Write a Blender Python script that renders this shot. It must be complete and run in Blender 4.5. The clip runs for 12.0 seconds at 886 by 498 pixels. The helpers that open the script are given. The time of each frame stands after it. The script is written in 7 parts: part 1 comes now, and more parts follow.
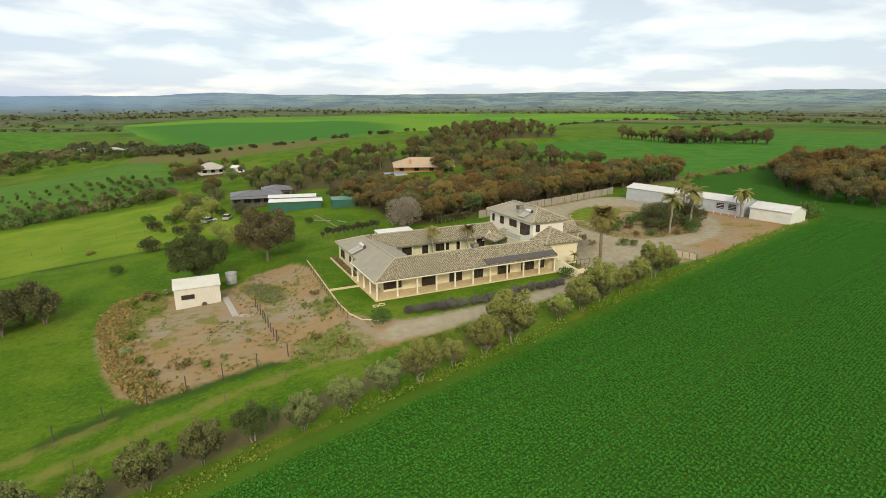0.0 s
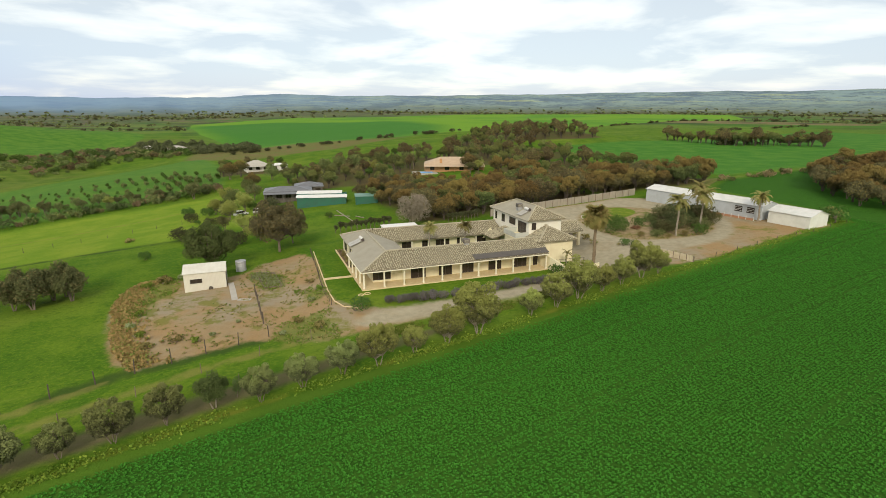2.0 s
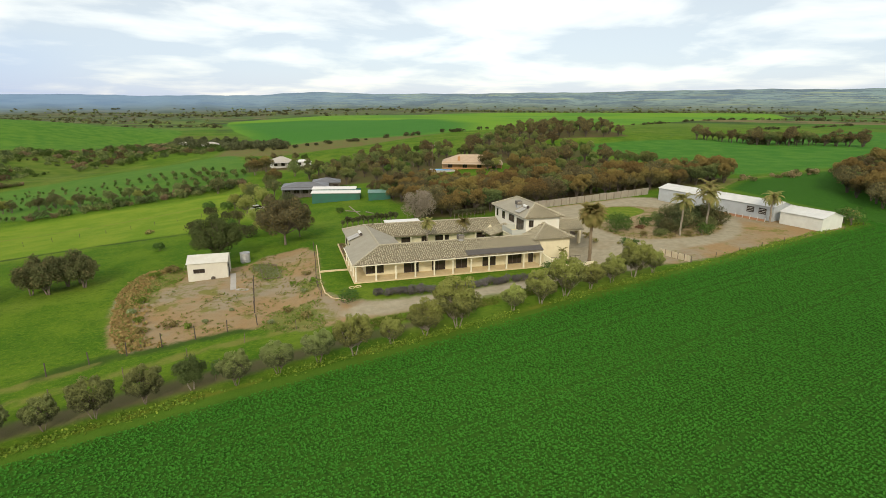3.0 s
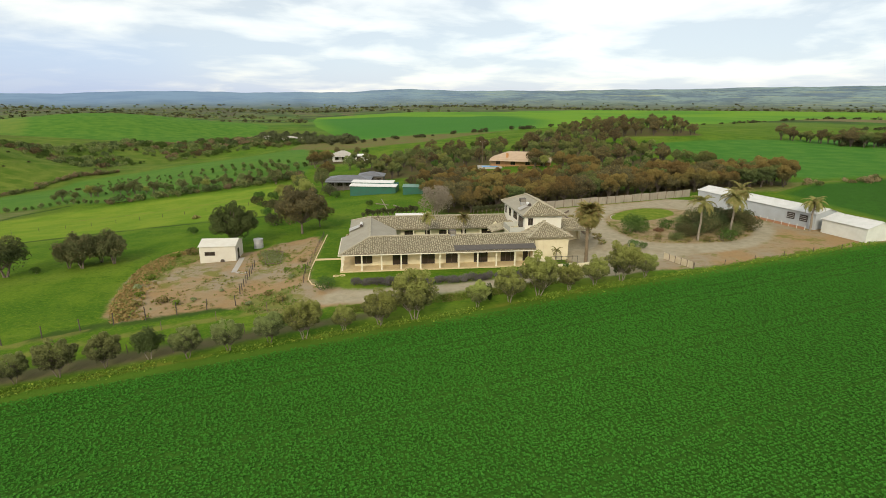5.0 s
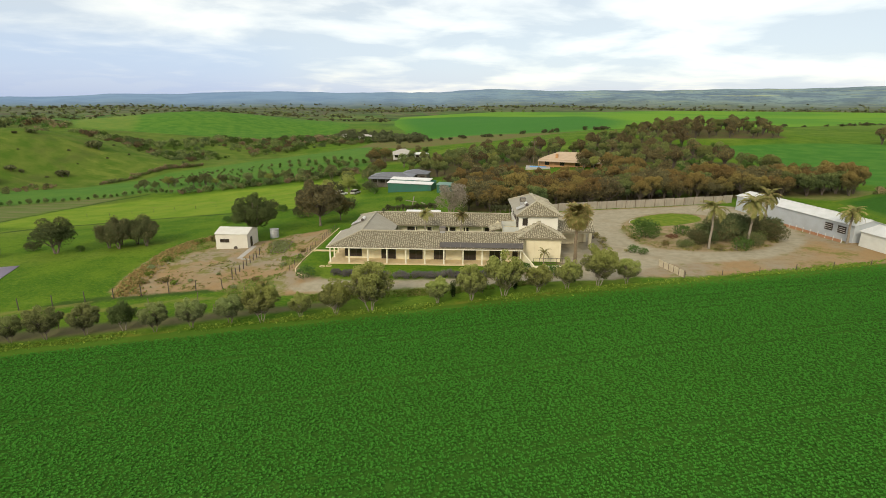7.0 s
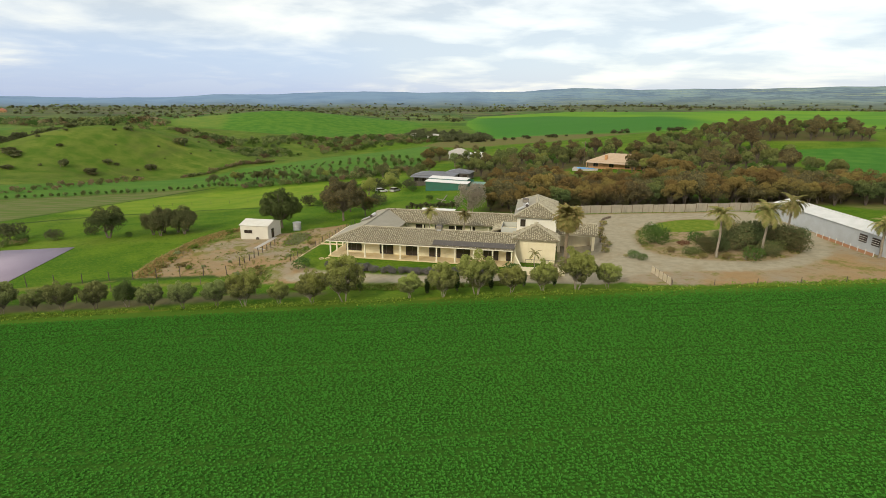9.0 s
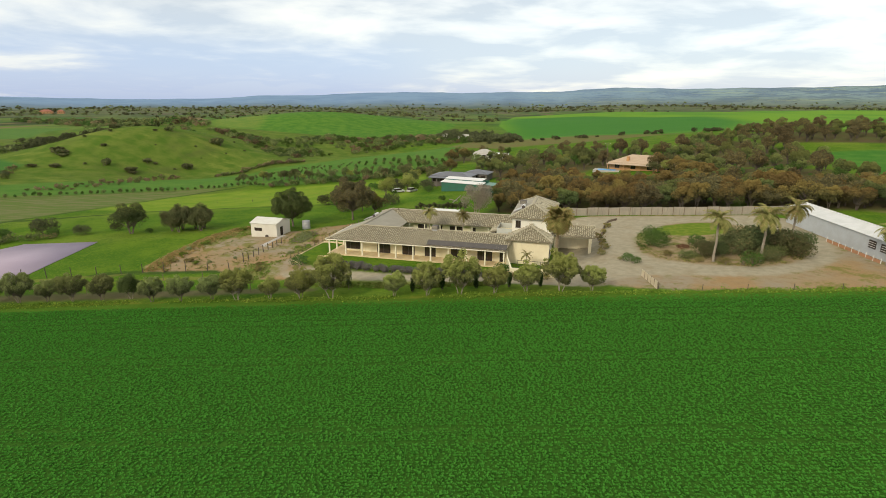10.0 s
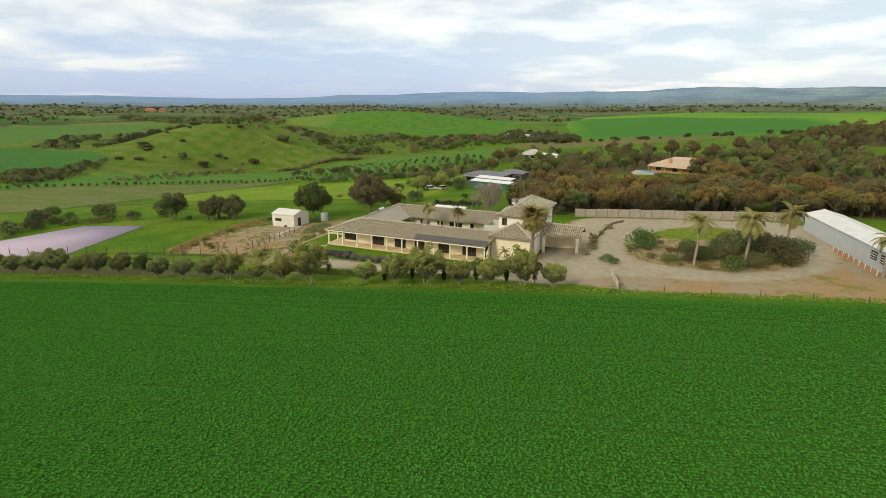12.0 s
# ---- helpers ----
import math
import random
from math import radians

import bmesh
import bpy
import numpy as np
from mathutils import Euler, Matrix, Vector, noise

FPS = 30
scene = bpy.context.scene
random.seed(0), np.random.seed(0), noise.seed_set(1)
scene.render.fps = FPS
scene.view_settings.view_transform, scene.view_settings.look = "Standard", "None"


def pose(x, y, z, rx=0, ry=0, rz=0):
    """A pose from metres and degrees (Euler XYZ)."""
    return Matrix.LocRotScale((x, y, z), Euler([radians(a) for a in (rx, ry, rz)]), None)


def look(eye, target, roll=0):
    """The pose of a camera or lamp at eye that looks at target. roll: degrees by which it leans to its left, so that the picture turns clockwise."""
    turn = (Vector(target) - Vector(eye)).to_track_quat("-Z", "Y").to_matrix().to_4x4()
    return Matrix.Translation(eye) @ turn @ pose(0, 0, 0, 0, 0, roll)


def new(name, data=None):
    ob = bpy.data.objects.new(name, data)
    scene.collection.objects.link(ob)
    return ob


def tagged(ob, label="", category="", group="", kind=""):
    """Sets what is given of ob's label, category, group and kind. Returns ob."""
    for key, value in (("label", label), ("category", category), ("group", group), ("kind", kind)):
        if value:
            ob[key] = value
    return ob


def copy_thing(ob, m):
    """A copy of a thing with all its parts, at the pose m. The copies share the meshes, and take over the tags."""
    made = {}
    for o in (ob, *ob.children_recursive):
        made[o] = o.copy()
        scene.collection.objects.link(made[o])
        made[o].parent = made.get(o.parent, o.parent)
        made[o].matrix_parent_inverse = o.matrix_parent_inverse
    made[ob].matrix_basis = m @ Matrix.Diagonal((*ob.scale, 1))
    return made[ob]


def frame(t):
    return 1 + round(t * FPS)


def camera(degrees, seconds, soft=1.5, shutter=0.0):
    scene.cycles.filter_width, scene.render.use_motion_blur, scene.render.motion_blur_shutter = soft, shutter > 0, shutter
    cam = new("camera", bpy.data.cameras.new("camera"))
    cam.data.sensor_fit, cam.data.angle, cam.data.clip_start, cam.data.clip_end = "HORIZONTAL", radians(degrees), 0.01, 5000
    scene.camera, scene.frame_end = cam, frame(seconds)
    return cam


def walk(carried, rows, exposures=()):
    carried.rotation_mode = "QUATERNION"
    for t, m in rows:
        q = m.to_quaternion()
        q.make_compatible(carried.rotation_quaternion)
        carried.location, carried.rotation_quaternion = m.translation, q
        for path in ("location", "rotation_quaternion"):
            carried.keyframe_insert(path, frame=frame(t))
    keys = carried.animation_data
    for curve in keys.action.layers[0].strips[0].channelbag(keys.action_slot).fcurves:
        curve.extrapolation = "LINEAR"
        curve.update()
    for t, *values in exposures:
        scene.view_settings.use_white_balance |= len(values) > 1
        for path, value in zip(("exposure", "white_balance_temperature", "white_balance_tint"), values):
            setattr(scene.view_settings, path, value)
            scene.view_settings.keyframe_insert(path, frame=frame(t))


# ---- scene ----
cam = camera(80.0, 12.0, soft=0.6)
PATH = [
    (0, (-23.439, -68.34, 26.67), (-22.578, -66.61, 26.155), 0.2),
    (0.5, (-21.586, -70.054, 26.687), (-20.766, -68.304, 26.173), 0.2),
    (1, (-19.663, -71.739, 26.653), (-18.886, -69.968, 26.141), 0.2),
    (1.5, (-17.683, -73.506, 26.591), (-16.951, -71.716, 26.08), 0.2),
    (2, (-15.465, -75.336, 26.519), (-14.787, -73.526, 26.006), 0.2),
    (2.5, (-12.913, -77.081, 26.453), (-12.29, -75.251, 25.939), 0.2),
    (3, (-9.834, -78.56, 26.408), (-9.271, -76.713, 25.888), 0.3),
    (5, (4.944, -82.339, 26.149), (5.208, -80.43, 25.617), 0.5),
    (5.5, (8.987, -82.903, 26.087), (9.172, -80.984, 25.553), 0.6),
    (6, (13.23, -83.345, 26.012), (13.334, -81.42, 25.477), 0.6),
    (6.5, (17.252, -83.789, 25.962), (17.277, -81.861, 25.428), 0.6),
    (7, (21.063, -84.151, 25.955), (21.012, -82.224, 25.42), 0.6),
    (9, (35.398, -84.44, 26.263), (35.055, -82.545, 25.724), 0.5),
    (9.5, (39.007, -84.351, 26.417), (38.596, -82.469, 25.878), 0.4),
    (10, (42.762, -84.16, 26.603), (42.284, -82.294, 26.064), 0.3),
    (10.5, (46.599, -83.942, 26.75), (46.057, -82.095, 26.21), 0.2),
    (11, (50.601, -83.678, 26.853), (49.992, -81.851, 26.313), 0.2),
    (11.5, (54.514, -83.418, 26.878), (53.841, -81.614, 26.338), 0.3),
    (12, (58.421, -83.222, 26.855), (57.685, -81.444, 26.313), 0.4),
]
walk(cam, [(t, look(eye, target, roll)) for t, eye, target, roll in PATH], exposures=[(0, 0.04, 7500, 6), (12, 0.02, 7500, 6)])

# ---- sky and light ----
SUN_AZ, SUN_EL = radians(204), radians(31)
world = bpy.data.worlds.new("sky")
scene.world = world
world.use_nodes = True
wn, wl = world.node_tree.nodes, world.node_tree.links
wn.clear()


def wnode(kind, operation="", data_type=""):
    n = wn.new(kind)
    if operation:
        n.operation = operation
    if data_type:
        n.data_type = data_type
    return n


def wmath(op, a, b=None, c=None):
    n = wnode("ShaderNodeMath", operation=op)
    for i, v in enumerate((a, b, c)):
        if v is None:
            continue
        if isinstance(v, (int, float)):
            n.inputs[i].default_value = v
        else:
            wl.new(v, n.inputs[i])
    return n.outputs[0]


tc = wnode("ShaderNodeTexCoord")
sep = wnode("ShaderNodeSeparateXYZ")
wl.new(tc.outputs["Generated"], sep.inputs[0])
zz = wmath("ADD", wmath("MAXIMUM", sep.outputs[2], 0.0), 0.13)
comb = wnode("ShaderNodeCombineXYZ")
wl.new(wmath("DIVIDE", sep.outputs[0], zz), comb.inputs[0])
wl.new(wmath("DIVIDE", sep.outputs[1], zz), comb.inputs[1])
n1 = wnode("ShaderNodeTexNoise")
n1.inputs["Scale"].default_value = 1.0
n1.inputs["Detail"].default_value = 8
n1.inputs["Roughness"].default_value = 0.53
n1.inputs["Distortion"].default_value = 0.25
wl.new(comb.outputs[0], n1.inputs["Vector"])
n2 = wnode("ShaderNodeTexNoise")
n2.inputs["Scale"].default_value = 0.13
n2.inputs["Detail"].default_value = 3
wl.new(comb.outputs[0], n2.inputs["Vector"])
cover = wmath("ADD", wmath("MULTIPLY", n1.outputs[0], 0.7), wmath("MULTIPLY", n2.outputs[0], 0.3))
# the cloud thins overhead
thin = wnode("ShaderNodeMapRange")
thin.inputs[1].default_value, thin.inputs[2].default_value = 0.05, 0.20
thin.inputs[3].default_value, thin.inputs[4].default_value = -0.035, 0.005
wl.new(sep.outputs[2], thin.inputs[0])
cover = wmath("ADD", cover, thin.outputs[0])
ramp = wnode("ShaderNodeValToRGB")
cr = ramp.color_ramp
cr.elements[0].position, cr.elements[0].color = 0.42, (0.50, 0.56, 0.71, 1)
cr.elements[1].position, cr.elements[1].color = 0.585, (0.98, 0.98, 0.985, 1)
e = cr.elements.new(0.485)
e.color = (0.72, 0.76, 0.87, 1)
e = cr.elements.new(0.555)
e.color = (0.90, 0.91, 0.95, 1)
wl.new(cover, ramp.inputs[0])
# towards the horizon the cloud base turns blue-grey
low = wnode("ShaderNodeMapRange")
low.inputs[1].default_value, low.inputs[2].default_value = 0.0, 0.15
low.inputs[3].default_value, low.inputs[4].default_value = 1.2, 0.0
wl.new(sep.outputs[2], low.inputs[0])
mixl = wnode("ShaderNodeMix", data_type="RGBA")
west = wnode("ShaderNodeMapRange")
west.inputs[1].default_value, west.inputs[2].default_value = 0.15, -0.75
west.inputs[3].default_value, west.inputs[4].default_value = 0.5, 0.95
wl.new(sep.outputs[0], west.inputs[0])
gaps = wnode("ShaderNodeMapRange")
gaps.inputs[1].default_value, gaps.inputs[2].default_value = 0.42, 0.60
gaps.inputs[3].default_value, gaps.inputs[4].default_value = 1.2, 0.35
wl.new(cover, gaps.inputs[0])
wl.new(wmath("MULTIPLY", wmath("MULTIPLY", low.outputs[0], west.outputs[0]), gaps.outputs[0]), mixl.inputs["Factor"])
# a band of clearer blue low in the north-west
toward = wnode("ShaderNodeVectorMath", operation="DOT_PRODUCT")
wl.new(tc.outputs["Generated"], toward.inputs[0])
toward.inputs[1].default_value = (math.sin(radians(-39)), math.cos(radians(-39)), 0.02)
clear = wnode("ShaderNodeMapRange")
clear.interpolation_type = "SMOOTHSTEP"
clear.inputs[1].default_value, clear.inputs[2].default_value = 0.90, 0.975
clear.inputs[3].default_value, clear.inputs[4].default_value = 0.0, 1.0
wl.new(toward.outputs["Value"], clear.inputs[0])
band_low = wnode("ShaderNodeMapRange")
band_low.inputs[1].default_value, band_low.inputs[2].default_value = 0.02, 0.105
band_low.inputs[3].default_value, band_low.inputs[4].default_value = 1.0, 0.0
wl.new(sep.outputs[2], band_low.inputs[0])
mixb = wnode("ShaderNodeMix", data_type="RGBA")
wl.new(wmath("MULTIPLY", wmath("MULTIPLY", clear.outputs[0], band_low.outputs[0]), wmath("MINIMUM", gaps.outputs[0], 1.0)), mixb.inputs["Factor"])
wl.new(ramp.outputs[0], mixb.inputs["A"])
mixb.inputs["B"].default_value = (0.12, 0.29, 0.80, 1)
wl.new(mixb.outputs["Result"], mixl.inputs["A"])
mixl.inputs["B"].default_value = (0.35, 0.48, 0.84, 1)
sky = wnode("ShaderNodeTexSky")
sky.sky_type, sky.sun_disc, sky.sun_elevation, sky.sun_rotation = "NISHITA", False, SUN_EL, SUN_AZ
bg_sky, bg_cloud = wnode("ShaderNodeBackground"), wnode("ShaderNodeBackground")
wl.new(sky.outputs[0], bg_sky.inputs[0])
bg_sky.inputs[1].default_value = 0.05
wl.new(mixl.outputs["Result"], bg_cloud.inputs[0])
bg_cloud.inputs[1].default_value = 0.92
addsh, wout = wnode("ShaderNodeAddShader"), wnode("ShaderNodeOutputWorld")
wl.new(bg_sky.outputs[0], addsh.inputs[0])
wl.new(bg_cloud.outputs[0], addsh.inputs[1])
wl.new(addsh.outputs[0], wout.inputs[0])

sun = new("sun", bpy.data.lights.new("sun", "SUN"))
sun.data.energy, sun.data.angle, sun.data.color = 2.05, radians(12), (1.0, 0.95, 0.86)
sun.matrix_world = look((0, 0, 200), (200 * math.sin(SUN_AZ) * -math.cos(SUN_EL), 200 * math.cos(SUN_AZ) * -math.cos(SUN_EL), 200 - 200 * math.sin(SUN_EL)))

# ---- terrain ----


def smooth(a, b, v):
    t = np.clip((v - a) / (b - a), 0, 1)
    return t * t * (3 - 2 * t)


def bump(x, y, cx, cy, a, rx, ry):
    return a * np.exp(-((x - cx) / rx) ** 2 - ((y - cy) / ry) ** 2)


# hills and hollows of the valley: centre, height and reach
SWELLS = ((-250, 205, 10.7, 48, 55), (-190, 180, -6.4, 32, 45), (-145, 200, -9.8, 45, 50), (-120, 310, -9.2, 60, 70), (-180, 280, -7.4, 40, 40), (-20, 450, -6.1, 60, 80),
          (-295, 575, 17.5, 130, 112), (-110, 160, 4.1, 50, 40), (-50, 165, -1.6, 40, 30), (-280, 500, 4.0, 60, 60), (-60, 760, 3.2, 120, 120), (200, 680, 6.2, 150, 150), (-130, 500, -5.2, 50, 60), (-4, 214, -2.4, 32, 34))


def height(x, y):
    """The lie of the land: a slope up to the east, a level pad under the house, a valley, hills and a far range."""
    x, y = np.asarray(x, float), np.asarray(y, float)
    z = 9.2 * np.tanh(x / 200.0) - 0.9
    d = np.maximum.reduce([-4 - x, x - 42, -5 - y, y - 30, 0 * x])
    z = z * smooth(0, 8, d) - 0.12 * (1 - smooth(0, 8, d))
    z = z + bump(x, y, -100, 130, -8, 90, 70) + bump(x, y, -230, 245, 10, 90, 70) + bump(x, y, 165, 235, 7, 70, 60)
    z = z + bump(x, y, -420, 420, 12, 120, 120) + bump(x, y, -250, 700, 2, 180, 160) - bump(x, y, -90, 470, 4, 120, 120)
    for cx, cy, a, rx, ry in SWELLS:
        z = z + bump(x, y, cx, cy, a, rx, ry)
    r = np.hypot(x, y)
    far = smooth(250, 900, r)
    z = z + far * (4 * np.sin(x / 260.0 + 0.7) * np.cos(y / 310.0) + 2.5 * np.sin(x / 120.0 + y / 170.0))
    b = np.degrees(np.arctan2(x, y))
    crest = np.interp(b, [-180, -75, -62, -50, -41, -33, -20, 0, 20, 48, 66, 110, 180], [40, 50, 53, 44, 36, 66, 96, 112, 116, 138, 136, 120, 40])
    crest = crest + 2 * np.sin(b * 0.55) + 1.5 * np.sin(b * 1.7 + 1) + 0.8 * np.sin(b * 4.3)
    gully = 6 * np.sin(b * 1.9 + r / 400.0)
    up = smooth(2600, 4150, r)
    return z + crest * up + gully * up * (1 - up) * 2


def ground(x, y):
    return float(height(x, y))


def on(x, y, turn=0.0, s=1.0, dz=0.0):
    """A pose on the ground, turned about the vertical and scaled."""
    return pose(x, y, ground(x, y) + dz, 0, 0, turn) @ Matrix.Diagonal((s, s, s, 1))


def signed(x, y, poly):
    """Signed distance to a polygon, positive inside."""
    inside = np.zeros(x.shape, bool)
    best = np.full(x.shape, 1e9)
    for (ax, ay), (bx, by) in zip(poly, poly[1:] + poly[:1]):
        dx, dy = bx - ax, by - ay
        t = np.clip(((x - ax) * dx + (y - ay) * dy) / (dx * dx + dy * dy), 0, 1)
        best = np.minimum(best, np.hypot(x - ax - t * dx, y - ay - t * dy))
        if dy:
            cross = ((ay > y) != (by > y)) & (x < dx * (y - ay) / dy + ax)
            inside ^= cross
    return np.where(inside, best, -best)


CROP = [(-700, -200), (-100, -47.5), (-41, -32.6), (-35, -30.9), (-28, -29.0), (-20, -27.0), (-12, -25.3), (-4, -23.6), (6, -21.7), (20, -18.8), (30, -16.4), (42, -13.9), (50, -12.3), (61, -10.1), (75, -7.5), (88, -4.7), (104, -2.0), (109, 12), (112, 44), (130, 55), (170, 60), (290, 63), (600, 90), (600, -600), (-700, -600)]
YARD = [(-31, -12.6), (-34.5, 0), (-36.5, 14), (-33, 25), (-24, 21), (-17, 20), (-14, 27), (-4.3, 26.4), (-5.3, 2), (-5.0, -3.5), (-2.6, -6.2), (3, -8.6), (20, -8.2), (33, -4.5), (40, -6), (46, -7.5), (53, -9.8), (70, -7.2), (88, -5), (101, -2.4), (96, 4), (93, 8), (90, 24), (87, 45), (64, 42.5), (41, 40.5), (39.5, 24), (39.5, 0), (33, 0), (31, -3.8), (20, -7.4), (9, -12), (-2, -13), (-10, -14), (-15, -9.3), (-24, -11.3)]
TRACK = [(-3, -8.6), (3, -8.2), (20, -7.6), (33, -3.8), (40, -1.5), (40, 38), (48, 40.5), (66, 42), (87, 44), (87, 30), (86.8, 18), (83.8, 8.5), (77, 2.0), (70, -1.6), (62, -2.2), (54, -2.8), (48, -6.9), (40, -7.4), (28, -10.2), (20, -10.8), (4, -12.2), (-4, -12)]
ISLE = [(53.6, 10), (54, 22), (58, 30), (66, 36), (73, 35.5), (79, 29), (82, 18), (80, 9), (72, 3), (62, 3.4), (56, 6)]
ISLE_LAWN = [(57.5, 24), (58, 29), (66, 35), (73, 34.3), (74, 27), (68, 23), (61, 21.5)]
DRY = [(-50, 300), (-46, 274), (-9, 254), (21, 270), (41, 276), (62, 300), (100, 340), (135, 372), (106, 356), (68, 360), (33, 378), (0, 416), (-26, 440), (-46, 400), (-52, 350)]
FAR_FIELD = [(-26, 482), (0, 420), (33, 380), (68, 363), (106, 359), (160, 396), (230, 410), (330, 430), (900, 700), (1500, 1400), (456, 1420), (244, 1330), (-110, 1140), (-95, 900), (-60, 600)]
FAR_DARK = [(-24, 480), (33, 381), (68, 364), (106, 360), (164, 418), (215, 540), (205, 640), (150, 900), (44, 1050), (-95, 1060), (-60, 640)]
MEADOW = [(-122, 94), (-106, 50), (-84, 46), (-50, 60), (-24, 62), (-10, 72), (-12, 95), (-26, 145), (-60, 137), (-100, 117)]
WEST_NEAR = [(-413, 166), (-375, 167), (-282, 146), (-241, 132), (-230, 106), (-240, 87), (-243, 73), (-300, 70)]
STRIP = [(-200, 92), (-176, 140), (-164, 160), (-160, 183), (-150, 200), (-146, 218), (-130, 229), (-100, 240), (-78, 250), (-66, 272), (-50, 292), (-38, 284), (-25, 218), (-25, 173), (-39, 160), (-62, 146), (-77, 136), (-91, 130), (-109, 130), (-130, 116), (-145, 100), (-153, 83), (-167, 70), (-180, 40), (-195, 30)]
EAST_FIELD = [(138, 150), (134, 169), (145, 174), (172, 178), (260, 190), (460, 260), (480, 110), (300, 72), (170, 64), (140, 62), (134, 80)]
WEST_FIELD = [(-430, 600), (-440, 700), (-300, 720), (-200, 680), (-120, 620), (-112, 569), (-120, 518), (-143, 476), (-156, 423), (-198, 410), (-250, 413), (-314, 415), (-343, 417), (-400, 500)]
DOME_LIGHT = [(-450, 720), (-430, 600), (-400, 500), (-343, 417), (-290, 416), (-308, 462), (-346, 530), (-375, 600)]
BELT = [[(112, 52), (126, 53.5), (150, 52), (186, 56.5), (232, 66), (292, 72), (420, 80)]]
DITCHES = [[(-150, 8), (-104, 28), (-86, 46), (-58, 57), (-40, 60), (-24, 61), (-17, 60)], [(-130, -4), (-121, 8), (-111, 20), (-109, 40), (-110, 60), (-116, 92), (-115, 112), (-106, 127)], [(-37, -15.6), (-31, -13.2), (-14.5, -9.7)]]
RUTS = [[(157, 131), (178, 130), (223, 128.5), (277, 128), (302, 110)], [(-70, -30), (-44, -23.2), (-22, -15.4), (-9, -12.0)], [(-60, -24.5), (-40, -17.6), (-32, -14.6)], [(-90, 92), (-60, 104), (-30, 118), (-12, 124)]]
WEST_CROP = [(-720, 300), (-700, 420), (-640, 512), (-445, 300), (-500, 268), (-440, 179), (-560, 200)]
LANE = [(-62, -35.0), (-40, -29.0), (-20, -24.6), (-6, -20.6), (6, -17.6), (6, -16.0), (-8, -18.6), (-22, -21.6), (-42, -26.4), (-62, -31.6)]
WOODS = [(22, 46), (27, 43), (40, 43.5), (66, 47), (78, 50), (80, 60), (72, 68), (78, 80), (84, 96), (74, 106), (48, 108), (40, 102), (28, 100), (18, 92), (23, 66)]
WOODS_E = [(82, 51), (96, 52), (122, 52), (128, 60), (116, 74), (92, 74), (84, 64)]
WOODS_R = [(132, 22), (146, 35), (158, 44), (215, 54), (215, 38), (172, 22), (154, 0), (140, -14), (125, -6), (122.5, 4), (123.5, 11)]
WOODS_2 = [(76, 142), (90, 132), (126, 138), (136, 150), (133, 168), (126, 200), (112, 226), (98, 222), (86, 190), (76, 165)]
WOODS_UP = [(122, 240), (132, 200), (172, 193), (190, 197), (196, 232), (164, 262), (130, 258)]
WOODS_M = [(80, 84), (96, 78), (118, 80), (126, 96), (128, 128), (110, 132), (92, 128), (80, 122)]
WOODS_W = [(8, 122), (40, 112), (48, 136), (70, 142), (78, 170), (60, 200), (20, 186), (2, 160), (0, 135)]
WOODS_V = [(-28, 196), (-18, 200), (4, 192), (4, 222), (-10, 232), (-26, 222)]
VINES = [(-180, 36), (-167, 68), (-153, 80), (-143, 96), (-130, 113), (-112, 126), (-116, 110), (-117, 90), (-110, 55), (-110, 35), (-113, 18), (-123, 6), (-150, -10)]

def rounded(poly, times=2):
    """A polygon with its corners cut, again and again."""
    for _ in range(times):
        out = []
        for (ax, ay), (bx, by) in zip(poly, poly[1:] + poly[:1]):
            out += [(0.75 * ax + 0.25 * bx, 0.75 * ay + 0.25 * by), (0.25 * ax + 0.75 * bx, 0.25 * ay + 0.75 * by)]
        poly = out
    return poly


YARD, TRACK, ISLE, ISLE_LAWN = rounded(YARD, 1), rounded(TRACK), rounded(ISLE), rounded(ISLE_LAWN)


def line_gap(x, y, lines):
    """Distance to the nearest of some broken lines."""
    best = np.full(x.shape, 1e3)
    for pts in lines:
        for (ax, ay), (bx, by) in zip(pts, pts[1:]):
            dx, dy = bx - ax, by - ay
            t = np.clip(((x - ax) * dx + (y - ay) * dy) / (dx * dx + dy * dy), 0, 1)
            best = np.minimum(best, np.hypot(x - ax - t * dx, y - ay - t * dy))
    return best


xs = np.concatenate([-np.geomspace(172, 4700, 110)[::-1], np.arange(-170, -60, 2.2), np.arange(-58.5, 118, 1.5), np.geomspace(119, 4700, 90)])
ys = np.concatenate([-np.geomspace(80, 4700, 34)[::-1], np.arange(-78, 58, 1.6), np.arange(59, 160, 2.2), np.geomspace(162, 4700, 130)])
gx, gy = np.meshgrid(xs, ys)
gx, gy = gx.ravel(), gy.ravel()
gz = height(gx, gy)
ISLE_D = signed(gx, gy, ISLE)
gz = gz + 0.25 * smooth(0.0, 3.0, ISLE_D)
# the built-up edge of the yard, rough where the spoil was tipped
tip = bump(gx, gy, -33, 8, 1, 5, 22)
gz = gz + tip * (0.35 * np.sin(gx * 1.9) * np.cos(gy * 1.4) + 0.25 * np.sin(gx * 3.1 + gy * 2.3))


def grid_mesh(name, nx, ny, x, y, z):
    me = bpy.data.meshes.new(name)
    i = np.arange((nx - 1) * (ny - 1))
    a = i // (nx - 1) * nx + i % (nx - 1)
    quads = np.stack([a, a + 1, a + nx + 1, a + nx], 1)
    fill(me, np.stack([x, y, z], 1), quads)
    return me


